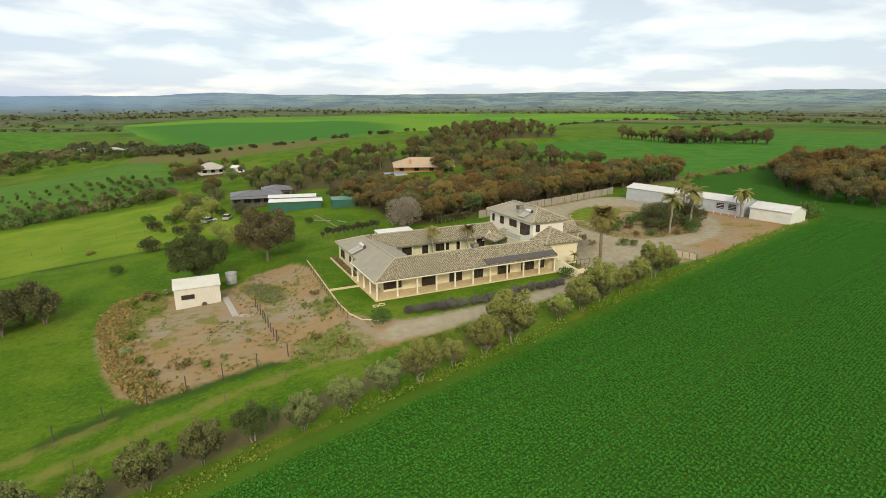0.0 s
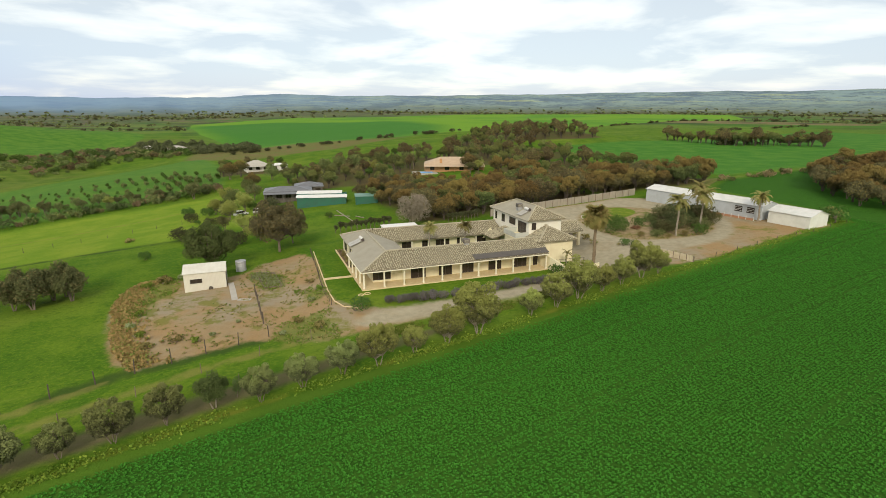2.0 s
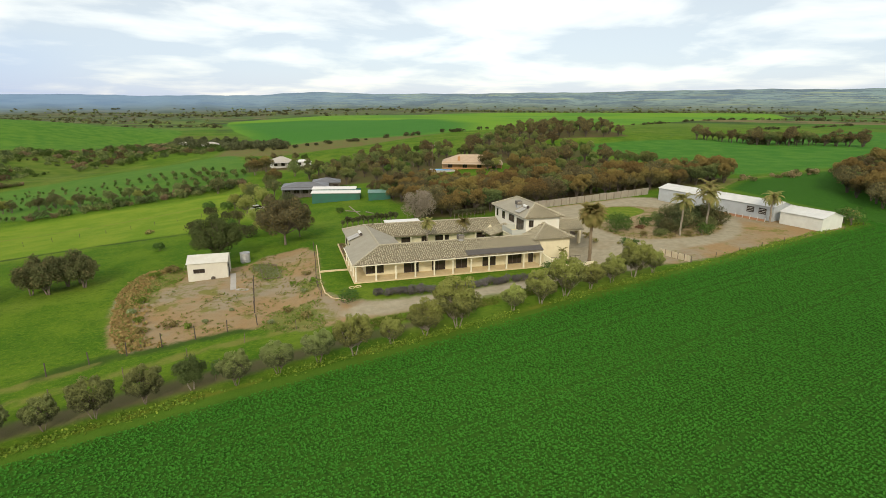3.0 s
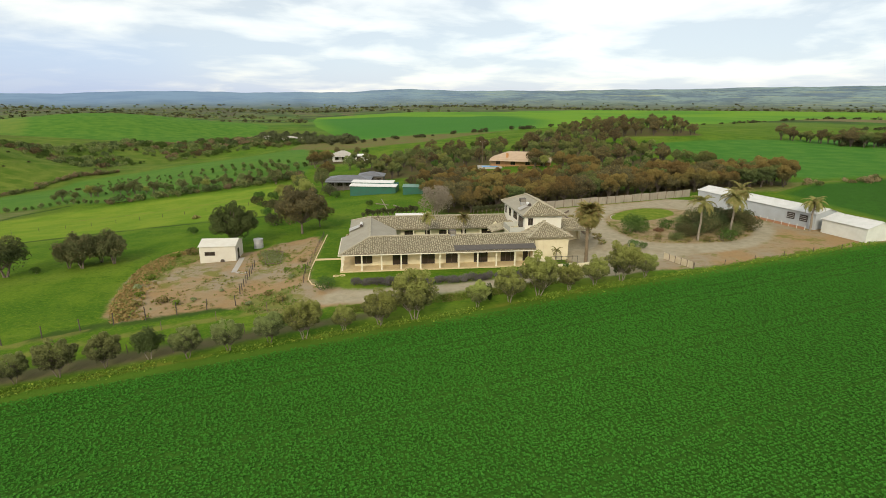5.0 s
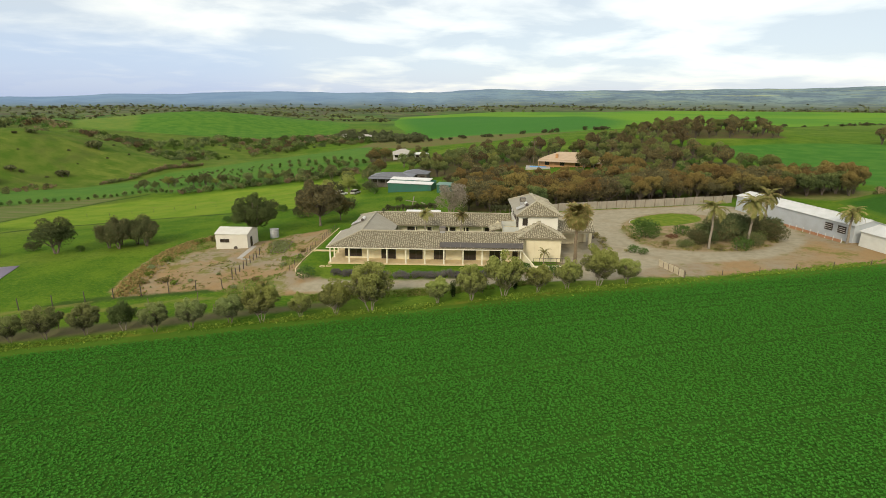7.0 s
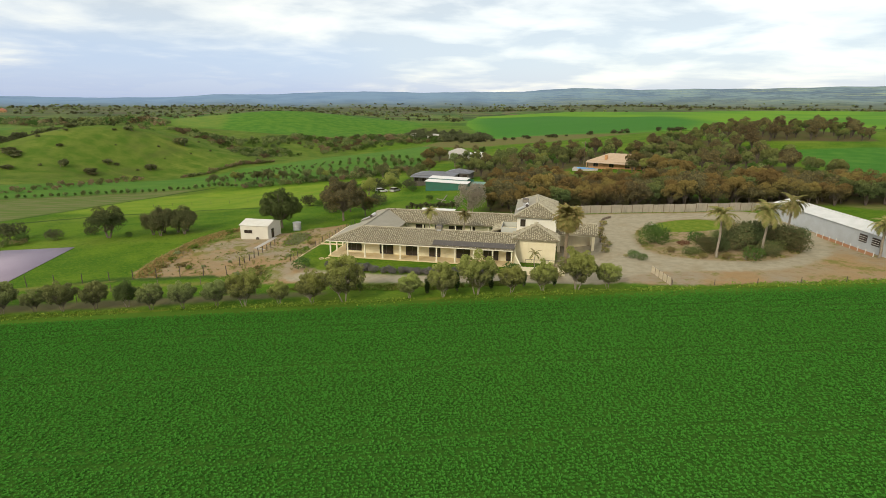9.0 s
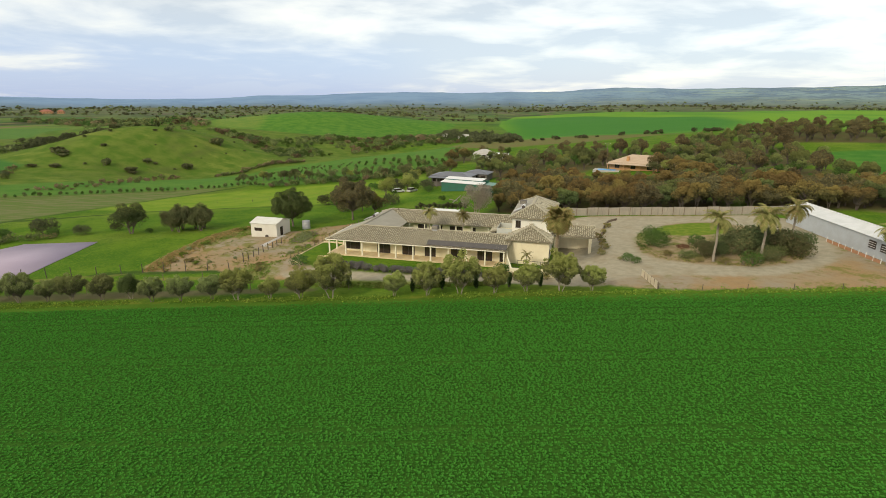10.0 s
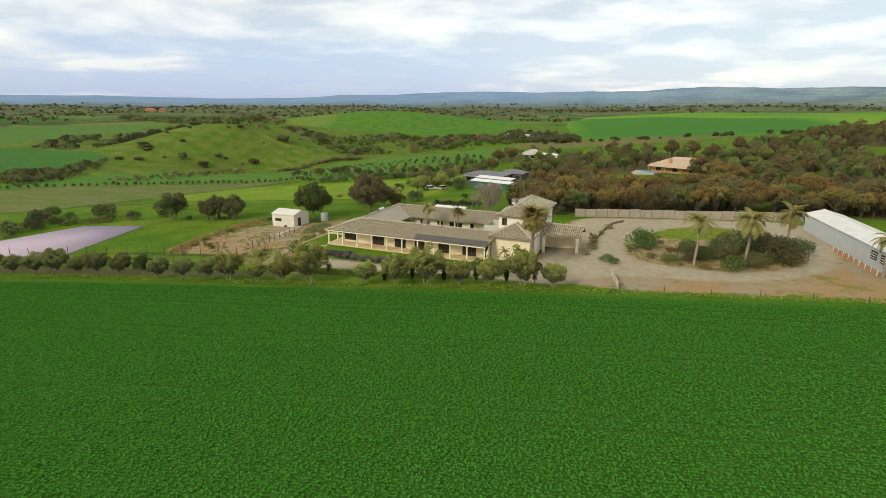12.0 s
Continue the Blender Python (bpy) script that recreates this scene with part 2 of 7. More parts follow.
def fill(me, verts, faces, smooth_shade=True):
    """Fill a mesh from arrays of places and of faces, all with the same number of corners."""
    n = faces.shape[1]
    me.vertices.add(len(verts))
    me.vertices.foreach_set("co", np.asarray(verts, np.float32).ravel())
    me.loops.add(faces.size)
    me.loops.foreach_set("vertex_index", faces.ravel().astype(np.int32))
    me.polygons.add(len(faces))
    me.polygons.foreach_set("loop_start", np.arange(0, faces.size, n, dtype=np.int32))
    if smooth_shade:
        me.polygons.foreach_set("use_smooth", np.ones(len(faces), bool))
    me.update(calc_edges=True)
    me.validate()


def weight(me, name, values):
    att = me.attributes.new(name, "FLOAT", "POINT")
    att.data.foreach_set("value", np.asarray(values, np.float32))


ground_me = grid_mesh("ground", len(xs), len(ys), gx, gy, gz)
for key, poly in (("crop", CROP), ("yard", YARD), ("track", TRACK), ("isle_lawn", ISLE_LAWN), ("dry", DRY), ("far_field", FAR_FIELD), ("west_field", WEST_FIELD), ("vines", VINES), ("lane", LANE), ("west_crop", WEST_CROP), ("strip", STRIP), ("west_near", WEST_NEAR), ("meadow", MEADOW), ("far_dark", FAR_DARK), ("east_field", EAST_FIELD), ("dome_light", DOME_LIGHT)):
    weight(ground_me, key, np.clip(signed(gx, gy, poly), -400, 400))
weight(ground_me, "isle", ISLE_D)
SWARDS = ([(-14.0, -10.4), (-12.6, -6.5), (-10.6, -4.9), (-7.1, -5.5), (-6.2, -9.3), (-6.7, -13.2), (-9.9, -13.8)], [(-33.6, 4), (-35, 13), (-33.4, 19), (-30, 26), (-28, 22), (-28, 16), (-30, 12), (-31.4, 6)], [(-16.8, 20.5), (-12, 19.5), (-9.8, 10.4), (-13.9, 9.8)], [(-8.4, 4.2), (-6.2, 5.8), (-5.6, 0.8), (-8.0, -2.1)], [(6, -11.5), (14, -9.2), (26, -8.4), (30, -9.6), (18, -13), (6, -15)])
weight(ground_me, "sward", np.maximum.reduce([signed(gx, gy, q) for q in SWARDS]))
weight(ground_me, "ditch", line_gap(gx, gy, DITCHES))
weight(ground_me, "belt", line_gap(gx, gy, BELT))
weight(ground_me, "rut", line_gap(gx, gy, RUTS))
weight(ground_me, "litter", np.clip(np.maximum.reduce([signed(gx, gy, w) for w in (WOODS, WOODS_E, WOODS_R, WOODS_2, WOODS_UP, WOODS_M, WOODS_W, WOODS_V)]), -400, 400))
# bearing mask: eastward the far range takes less of the painted haze blue
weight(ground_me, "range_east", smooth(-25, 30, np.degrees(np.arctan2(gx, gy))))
weight(ground_me, "wild", smooth(-90, -130, gx) * smooth(40, 90, gy))

# ---- materials ----


class Nodes:
    """A small helper to write node materials briefly."""

    def __init__(self, name):
        self.mat = bpy.data.materials.new(name)
        self.mat.use_nodes = True
        self.t = self.mat.node_tree
        self.bsdf = self.t.nodes["Principled BSDF"]
        self.coord = self.t.nodes.new("ShaderNodeTexCoord").outputs["Object"]

    def add(self, kind, operation="", data_type="", attribute_name=""):
        n = self.t.nodes.new(kind)
        if operation:
            n.operation = operation
        if data_type:
            n.data_type = data_type
        if attribute_name:
            n.attribute_name = attribute_name
        return n

    def put(self, value, socket):
        if isinstance(value, (int, float)):
            socket.default_value = value
        elif isinstance(value, tuple):
            socket.default_value = (*value, 1) if len(value) == 3 else value
        else:
            self.t.links.new(value, socket)

    def math(self, op, a, b=0.0, clamp=False):
        n = self.add("ShaderNodeMath", operation=op)
        n.use_clamp = clamp
        self.put(a, n.inputs[0]), self.put(b, n.inputs[1])
        return n.outputs[0]

    def noise(self, scale, detail=4, rough=0.55, coord=None, distort=0.0):
        n = self.add("ShaderNodeTexNoise")
        self.t.links.new(coord or self.coord, n.inputs["Vector"])
        n.inputs["Scale"].default_value, n.inputs["Detail"].default_value = scale, detail
        n.inputs["Roughness"].default_value, n.inputs["Distortion"].default_value = rough, distort
        return n.outputs[0]

    def mix(self, f, a, b):
        n = self.add("ShaderNodeMix", data_type="RGBA")
        self.put(f, n.inputs["Factor"]), self.put(a, n.inputs["A"]), self.put(b, n.inputs["B"])
        return n.outputs["Result"]

    def step(self, v, a, b):
        n = self.add("ShaderNodeMapRange")
        n.interpolation_type = "SMOOTHSTEP"
        self.put(v, n.inputs[0]), self.put(a, n.inputs[1]), self.put(b, n.inputs[2])
        return n.outputs[0]

    def attr(self, name):
        return self.add("ShaderNodeAttribute", attribute_name=name).outputs["Fac"]

    def stretched(self, sx, sy, sz, turn=0.0):
        n = self.add("ShaderNodeMapping")
        self.t.links.new(self.coord, n.inputs[0])
        n.inputs["Rotation"].default_value = (0, 0, turn)
        n.inputs["Scale"].default_value = (sx, sy, sz)
        return n.outputs[0]

    def done(self, color, rough=0.8, bump_of=None, strength=0.3, distance=0.1, metal=0.0, spec=None):
        self.put(color, self.bsdf.inputs["Base Color"])
        self.put(rough, self.bsdf.inputs["Roughness"])
        self.bsdf.inputs["Metallic"].default_value = metal
        if spec is not None:
            self.bsdf.inputs["Specular IOR Level"].default_value = spec
        if bump_of is not None:
            b = self.add("ShaderNodeBump")
            b.inputs["Strength"].default_value, b.inputs["Distance"].default_value = strength, distance
            self.put(bump_of, b.inputs["Height"])
            self.t.links.new(b.outputs[0], self.bsdf.inputs["Normal"])
        return self.mat


def ground_material():
    n = Nodes("ground_cover")
    big, mid, fine, tiny = n.noise(0.018, 4), n.noise(0.12, 5), n.noise(0.9, 5, 0.6), n.noise(5.0, 3, 0.6)
    jag = n.math("MULTIPLY", n.math("SUBTRACT", n.noise(0.7, 5, 0.65), 0.5), 2.6)
    grass = n.mix(n.step(mid, 0.35, 0.68), (0.052, 0.124, 0.011), (0.098, 0.170, 0.016))
    grass = n.mix(n.step(n.noise(0.035, 5, 0.6), 0.5, 0.72), grass, (0.140, 0.192, 0.028))
    grass = n.mix(n.math("MULTIPLY", n.step(fine, 0.50, 0.72), 0.5), grass, (0.034, 0.092, 0.010))
    grass = n.mix(n.math("MULTIPLY", n.step(n.noise(2.2, 4, 0.75), 0.48, 0.62), 0.4), grass, (0.165, 0.230, 0.024))
    grass = n.mix(n.math("MULTIPLY", n.step(n.noise(1.5, 5, 0.75, n.stretched(0.6, 1.4, 1, 0.5)), 0.54, 0.64), 0.55), grass, (0.040, 0.095, 0.010))
    streak = n.noise(1.0, 4, 0.6, n.stretched(0.05, 0.9, 1, radians(-12)))
    grass = n.mix(n.math("MULTIPLY", n.step(streak, 0.56, 0.72), 0.22), grass, (0.150, 0.190, 0.035))
    wild = n.mix(n.step(mid, 0.3, 0.7), (0.066, 0.126, 0.016), (0.124, 0.165, 0.030))
    wild = n.mix(n.math("MULTIPLY", n.step(n.noise(0.022, 5, 0.62), 0.48, 0.62), 0.75), wild, (0.088, 0.108, 0.028))
    wild = n.mix(n.math("MULTIPLY", n.step(n.noise(0.05, 5, 0.7, n.stretched(0.5, 1.6, 1, 0.9)), 0.56, 0.66), 0.45), wild, (0.200, 0.225, 0.045))
    wild = n.mix(n.math("MULTIPLY", n.step(fine, 0.5, 0.75), 0.5), wild, (0.062, 0.110, 0.018))
    col = n.mix(n.attr("wild"), grass, wild)
    # country farther off: paddocks of their own colours
    vor = n.add("ShaderNodeTexVoronoi")
    n.t.links.new(n.stretched(0.0032, 0.0021, 1, 0.4), vor.inputs["Vector"])
    vor.inputs["Scale"].default_value = 1.0
    hue = n.add("ShaderNodeSeparateColor")
    n.t.links.new(vor.outputs["Color"], hue.inputs[0])
    pad = n.mix(n.step(hue.outputs[0], 0.25, 0.75), (0.055, 0.140, 0.022), (0.115, 0.175, 0.036))
    pad = n.mix(n.step(hue.outputs[1], 0.80, 0.86), pad, (0.165, 0.135, 0.065))
    pad = n.mix(n.math("MULTIPLY", n.step(n.noise(0.011, 6, 0.65), 0.47, 0.6), 0.85), pad, (0.045, 0.060, 0.030))
    # a duller brown tone, mixed in with distance further down
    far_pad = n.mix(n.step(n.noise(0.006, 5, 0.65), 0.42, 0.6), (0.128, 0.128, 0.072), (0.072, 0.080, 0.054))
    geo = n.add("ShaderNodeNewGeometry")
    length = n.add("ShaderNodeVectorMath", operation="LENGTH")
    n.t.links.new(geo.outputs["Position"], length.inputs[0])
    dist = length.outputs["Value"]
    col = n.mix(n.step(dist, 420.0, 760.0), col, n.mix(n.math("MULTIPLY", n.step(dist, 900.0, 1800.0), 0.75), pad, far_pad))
    # distance haze is painted into these bluish hill colours, bluest in the west
    hazy_west_range = n.mix(n.step(n.noise(0.004, 7, 0.62), 0.42, 0.62), (0.185, 0.285, 0.400), (0.155, 0.245, 0.365))
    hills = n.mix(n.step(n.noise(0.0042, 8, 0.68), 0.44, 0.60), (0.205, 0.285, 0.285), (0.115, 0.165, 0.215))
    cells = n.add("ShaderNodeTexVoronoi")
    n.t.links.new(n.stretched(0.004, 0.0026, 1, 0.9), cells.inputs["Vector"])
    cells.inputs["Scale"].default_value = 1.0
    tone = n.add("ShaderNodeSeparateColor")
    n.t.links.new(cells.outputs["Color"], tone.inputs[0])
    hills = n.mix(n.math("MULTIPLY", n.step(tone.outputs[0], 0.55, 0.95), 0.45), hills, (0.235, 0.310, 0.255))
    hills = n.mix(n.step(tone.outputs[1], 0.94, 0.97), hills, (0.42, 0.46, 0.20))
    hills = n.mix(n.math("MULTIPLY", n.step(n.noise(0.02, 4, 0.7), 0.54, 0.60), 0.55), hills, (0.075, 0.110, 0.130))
    hills = n.mix(n.attr("range_east"), hazy_west_range, hills)
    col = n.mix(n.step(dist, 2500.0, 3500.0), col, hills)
    # fields, paddocks and other patches with edges of their own
    def zone(col, name, paint, soft=1.0, ragged=1.0):
        v = n.math("ADD", n.attr(name), n.math("MULTIPLY", jag, ragged))
        return n.mix(n.step(v, -soft, soft), col, paint)
    lush = n.mix(n.step(mid, 0.3, 0.7), (0.125, 0.215, 0.020), (0.185, 0.255, 0.030))
    lush = n.mix(n.math("MULTIPLY", n.step(fine, 0.5, 0.72), 0.4), lush, (0.085, 0.165, 0.016))
    col = zone(col, "meadow", lush, 4, 1.5)
    wob = n.math("MULTIPLY", n.math("SUBTRACT", n.noise(0.4, 4), 0.5), 2.0)
    col = n.mix(n.math("MULTIPLY", n.step(n.math("ADD", n.attr("ditch"), wob), 1.9, 0.5), 0.85), col, (0.040, 0.072, 0.016))
    col = n.mix(n.math("MULTIPLY", n.step(n.math("ADD", n.attr("rut"), wob), 1.2, 0.3), 0.6), col, (0.210, 0.190, 0.055))
    col = zone(col, "west_crop", n.mix(n.step(mid, 0.3, 0.7), (0.070, 0.150, 0.034), (0.095, 0.175, 0.038)), 3, 1)
    dryc = n.mix(n.step(mid, 0.35, 0.7), (0.150, 0.125, 0.050), (0.125, 0.150, 0.040))
    col = zone(col, "dry", dryc, 4, 2)
    ff = n.mix(n.step(n.noise(0.006, 3), 0.36, 0.6), (0.085, 0.215, 0.028), (0.135, 0.265, 0.028))
    col = zone(col, "far_field", ff, 2, 1)
    # a darker green patch laid over part of the far field
    col = zone(col, "far_dark", n.mix(n.noise(0.02, 4), (0.042, 0.150, 0.026), (0.060, 0.180, 0.030)), 26, 6)
    col = zone(col, "east_field", n.mix(n.step(mid, 0.35, 0.7), (0.045, 0.150, 0.022), (0.075, 0.185, 0.028)), 3, 1)
    rough = n.mix(n.step(fine, 0.35, 0.7), (0.200, 0.175, 0.075), (0.120, 0.150, 0.035))
    col = n.mix(n.math("MULTIPLY", n.step(n.math("ADD", n.attr("belt"), n.math("MULTIPLY", wob, 3.0)), 7.5, 3.0), 0.85), col, rough)
    col = zone(col, "west_near", n.mix(n.step(mid, 0.3, 0.7), (0.040, 0.125, 0.026), (0.060, 0.150, 0.030)), 3, 1)
    col = zone(col, "strip", n.mix(n.step(mid, 0.3, 0.7), (0.066, 0.158, 0.028), (0.092, 0.182, 0.032)), 3, 1)
    col = zone(col, "west_field", n.mix(n.step(mid, 0.3, 0.7), (0.055, 0.150, 0.022), (0.095, 0.195, 0.028)), 2, 1)
    col = zone(col, "dome_light", n.mix(n.step(mid, 0.3, 0.7), (0.105, 0.185, 0.034), (0.150, 0.205, 0.040)), 8, 3)
    vin = n.mix(n.step(n.noise(1.0, 3, 0.6, n.stretched(0.06, 0.5, 1, radians(-24))), 0.42, 0.6), (0.105, 0.150, 0.035), (0.155, 0.160, 0.065))
    col = zone(col, "vines", vin, 2, 1)
    col = zone(col, "litter", n.mix(n.step(mid, 0.3, 0.7), (0.105, 0.080, 0.040), (0.085, 0.095, 0.030)), 3, 1.5)
    col = zone(col, "lane", n.mix(fine, (0.150, 0.120, 0.070), (0.100, 0.110, 0.035)), 0.8, 0.5)
    earth = n.mix(n.step(mid, 0.35, 0.62), (0.315, 0.205, 0.100), (0.300, 0.232, 0.140))
    earth = n.mix(n.math("MULTIPLY", n.step(n.noise(0.06, 4, 0.6), 0.5, 0.62), 0.85), earth, (0.290, 0.243, 0.170))
    earth = n.mix(n.math("MULTIPLY", n.step(fine, 0.45, 0.75), 0.6), earth, (0.250, 0.165, 0.085))
    earth = n.mix(n.math("MULTIPLY", n.step(tiny, 0.5, 0.8), 0.5), earth, (0.36, 0.275, 0.160))
    weeds = n.mix(n.math("MULTIPLY", n.step(n.noise(0.22, 7, 0.72), 0.52, 0.62), 0.8), earth, (0.160, 0.165, 0.038))
    col = zone(col, "yard", weeds, 0.7, 0.9)
    sward = n.mix(n.step(fine, 0.35, 0.7), (0.115, 0.150, 0.030), (0.185, 0.195, 0.055))
    col = n.mix(n.math("MULTIPLY", n.step(n.math("ADD", n.attr("sward"), n.math("MULTIPLY", jag, 1.6)), -0.8, 1.0), 0.85), col, sward)
    grav = n.mix(n.step(fine, 0.3, 0.7), (0.302, 0.264, 0.180), (0.372, 0.328, 0.232))
    grav = n.mix(n.math("MULTIPLY", n.step(n.noise(0.22, 5, 0.6), 0.5, 0.7), 0.4), grav, (0.270, 0.205, 0.115))
    grav = n.mix(n.math("MULTIPLY", n.step(tiny, 0.55, 0.8), 0.35), grav, (0.39, 0.35, 0.265))
    col = zone(col, "track", grav, 0.9, 0.8)
    mulch = n.mix(n.step(fine, 0.35, 0.7), (0.330, 0.245, 0.150), (0.235, 0.180, 0.090))
    mulch = n.mix(n.step(n.noise(0.35, 5, 0.65), 0.5, 0.62), mulch, (0.165, 0.165, 0.050))
    col = zone(col, "isle", mulch, 0.8, 0.8)
    col = zone(col, "isle_lawn", n.mix(n.step(fine, 0.35, 0.7), (0.100, 0.165, 0.018), (0.180, 0.215, 0.034)), 0.2, 0.1)
    soil = n.mix(n.step(fine, 0.35, 0.7), (0.033, 0.106, 0.013), (0.044, 0.128, 0.016))
    soil = n.mix(n.step(n.noise(0.05, 3), 0.4, 0.7), soil, (0.035, 0.110, 0.014))
    soil = n.mix(n.math("MULTIPLY", n.step(n.noise(3.4, 3, 0.7), 0.52, 0.62), 0.7), soil, (0.016, 0.052, 0.008))
    near_edge = n.math("MULTIPLY", n.step(n.attr("crop"), -1.8, -0.5), n.step(n.attr("crop"), 1.6, 0.2))
    col = n.mix(n.math("MULTIPLY", near_edge, n.step(n.noise(0.25, 4), 0.45, 0.65)), col, (0.150, 0.175, 0.025))
    col = zone(col, "crop", soil, 0.5, 0.25)
    margin = n.math("MULTIPLY", n.step(n.attr("crop"), -0.3, 0.3), n.step(n.math("ADD", n.attr("crop"), wob), 3.4, 0.8))
    col = n.mix(n.math("MULTIPLY", margin, 0.75), col, (0.085, 0.160, 0.018))
    rel = n.math("ADD", n.math("MULTIPLY", fine, 0.7), n.math("MULTIPLY", tiny, 0.3))
    return n.done(col, 0.95, rel, 0.7, 0.3, spec=0.03)


def leaf_material(name, a, b, tip=None, rough=0.7, tip_at=0.75, crown=None):
    """Leaves: each with its own tone between a and b, some of the colour of tip, with a little light shining through.
    crown: heights between which a sunlit top is painted in, darker below.
    """
    n = Nodes(name)
    a, b, tip = (tuple(1.45 * v for v in c) if c else None for c in (a, b, tip))
    geo = n.add("ShaderNodeNewGeometry")
    r = geo.outputs["Random Per Island"]
    obj = n.add("ShaderNodeObjectInfo")
    col = n.mix(n.math("ADD", n.math("MULTIPLY", r, 0.6), 0.2), a, b)
    # sunlit crown top and shaded lower leaves, painted in by height
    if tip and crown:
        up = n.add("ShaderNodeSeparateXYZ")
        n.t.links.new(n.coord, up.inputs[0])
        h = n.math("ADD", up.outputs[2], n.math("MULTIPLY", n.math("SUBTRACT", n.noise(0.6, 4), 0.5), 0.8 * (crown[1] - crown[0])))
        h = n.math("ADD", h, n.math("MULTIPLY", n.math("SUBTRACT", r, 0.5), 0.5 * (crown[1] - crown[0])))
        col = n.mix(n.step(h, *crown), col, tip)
    elif tip:
        col = n.mix(n.step(n.math("ADD", r, n.math("MULTIPLY", n.math("SUBTRACT", n.noise(0.35, 3), 0.5), 1.2)), tip_at - 0.1, tip_at + 0.1), col, tip)
    hsv = n.add("ShaderNodeHueSaturation")
    n.put(n.math("ADD", n.math("MULTIPLY", obj.outputs["Random"], 0.44), 0.78), hsv.inputs["Value"])
    n.put(n.math("ADD", n.math("MULTIPLY", obj.outputs["Random"], 0.03), 0.485), hsv.inputs["Hue"])
    n.t.links.new(col, hsv.inputs["Color"])
    n.done(hsv.outputs[0], 0.85, spec=0.04)
    tr = n.add("ShaderNodeBsdfTranslucent")
    n.t.links.new(hsv.outputs[0], tr.inputs[0])
    ms = n.add("ShaderNodeMixShader")
    ms.inputs[0].default_value = 0.25
    out = n.t.nodes["Material Output"]
    n.t.links.new(n.bsdf.outputs[0], ms.inputs[1])
    n.t.links.new(tr.outputs[0], ms.inputs[2])
    n.t.links.new(ms.outputs[0], out.inputs[0])
    return n.mat


def worn(name, a, b, scale=1.5, rough=0.7, metal=0.0, fine=14.0, strength=0.15, streaks=0.0):
    """A painted, rendered or rusted surface: two tones in patches, fine grain and, if wanted, streaks that run down."""
    n = Nodes(name)
    col = n.mix(n.step(n.noise(scale, 5, 0.6), 0.3, 0.75), a, b)
    grain = n.noise(fine, 3, 0.6)
    col = n.mix(n.math("MULTIPLY", grain, 0.25), col, tuple(0.7 * v for v in b))
    if streaks:
        s = n.noise(1.0, 4, 0.6, n.stretched(3.0, 3.0, 0.25))
        col = n.mix(n.math("MULTIPLY", n.step(s, 0.5, 0.75), streaks), col, tuple(0.55 * v for v in b))
    return n.done(col, rough, grain, strength, 0.02, metal)


def sheet_metal(name, a, b, pitch, axis, rough=0.45):
    """Corrugated or ribbed sheet: ribs of the given pitch across the axis x or y, their troughs shaded in the colour,
    faded in patches.
    """
    n = Nodes(name)
    sx = n.add("ShaderNodeSeparateXYZ")
    n.t.links.new(n.coord, sx.inputs[0])
    w = n.math("SINE", n.math("MULTIPLY", sx.outputs["xyz".index(axis)], 2 * math.pi / pitch))
    col = n.mix(n.step(n.noise(0.6, 5, 0.6), 0.3, 0.7), a, b)
    # trough shade, painted as a darker tone along the ribs
    col = n.mix(n.math("MULTIPLY", n.step(w, -0.2, -0.95), 0.08), col, tuple(0.5 * v for v in b))
    return n.done(col, rough, w, 0.25, 0.03, 0.0)


def tile_material():
    n = Nodes("roof_tile")
    r = n.add("ShaderNodeNewGeometry").outputs["Random Per Island"]
    a = n.mix(n.step(r, 0.0, 0.5), (0.330, 0.290, 0.195), (0.430, 0.382, 0.262))
    a = n.mix(n.step(r, 0.75, 1.0), a, (0.490, 0.440, 0.310))
    a = n.mix(n.math("MULTIPLY", n.step(n.noise(0.5, 5, 0.6), 0.45, 0.75), 0.45), a, (0.150, 0.140, 0.110))
    return n.done(a, 0.85, n.noise(9, 3), 0.3, 0.03)


def glass_dark(name):
    n = Nodes(name)
    n.bsdf.inputs["IOR"].default_value = 1.5
    return n.done(n.mix(n.noise(0.5, 2), (0.022, 0.017, 0.014), (0.060, 0.046, 0.036)), 0.12)


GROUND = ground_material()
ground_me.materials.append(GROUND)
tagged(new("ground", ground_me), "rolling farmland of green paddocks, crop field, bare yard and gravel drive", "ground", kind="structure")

WALL = worn("cream_render", (0.77, 0.70, 0.50), (0.72, 0.65, 0.44), 0.8, 0.85, streaks=0.15)
WALL_UP = worn("pale_render", (0.77, 0.74, 0.65), (0.73, 0.69, 0.58), 0.8, 0.85, streaks=0.1)
WALL_WARM = worn("ochre_render", (0.80, 0.71, 0.50), (0.73, 0.63, 0.42), 0.8, 0.85, streaks=0.2)
TRIM = worn("cream_paint", (0.84, 0.78, 0.62), (0.77, 0.70, 0.54), 2.0, 0.6)
TILE = tile_material()
# darker than the tiles: shadow between the barrels is put into this colour
PAN = worn("shaded_tile_pans", (0.225, 0.192, 0.122), (0.180, 0.152, 0.096), 1.0, 0.9)
PLAIN_ROOF = sheet_metal("plain_grey_roof", (0.345, 0.315, 0.240), (0.300, 0.272, 0.205), 0.33, "y", 0.8)
RAIL_GLASS = worn("pale_rail_glass", (0.52, 0.52, 0.46), (0.45, 0.46, 0.42), 1.0, 0.2)
RIDGE = worn("ridge_mortar", (0.47, 0.42, 0.31), (0.37, 0.33, 0.24), 2.0, 0.9)
PAVE = worn("sandy_paving", (0.70, 0.56, 0.34), (0.60, 0.46, 0.26), 1.5, 0.8)
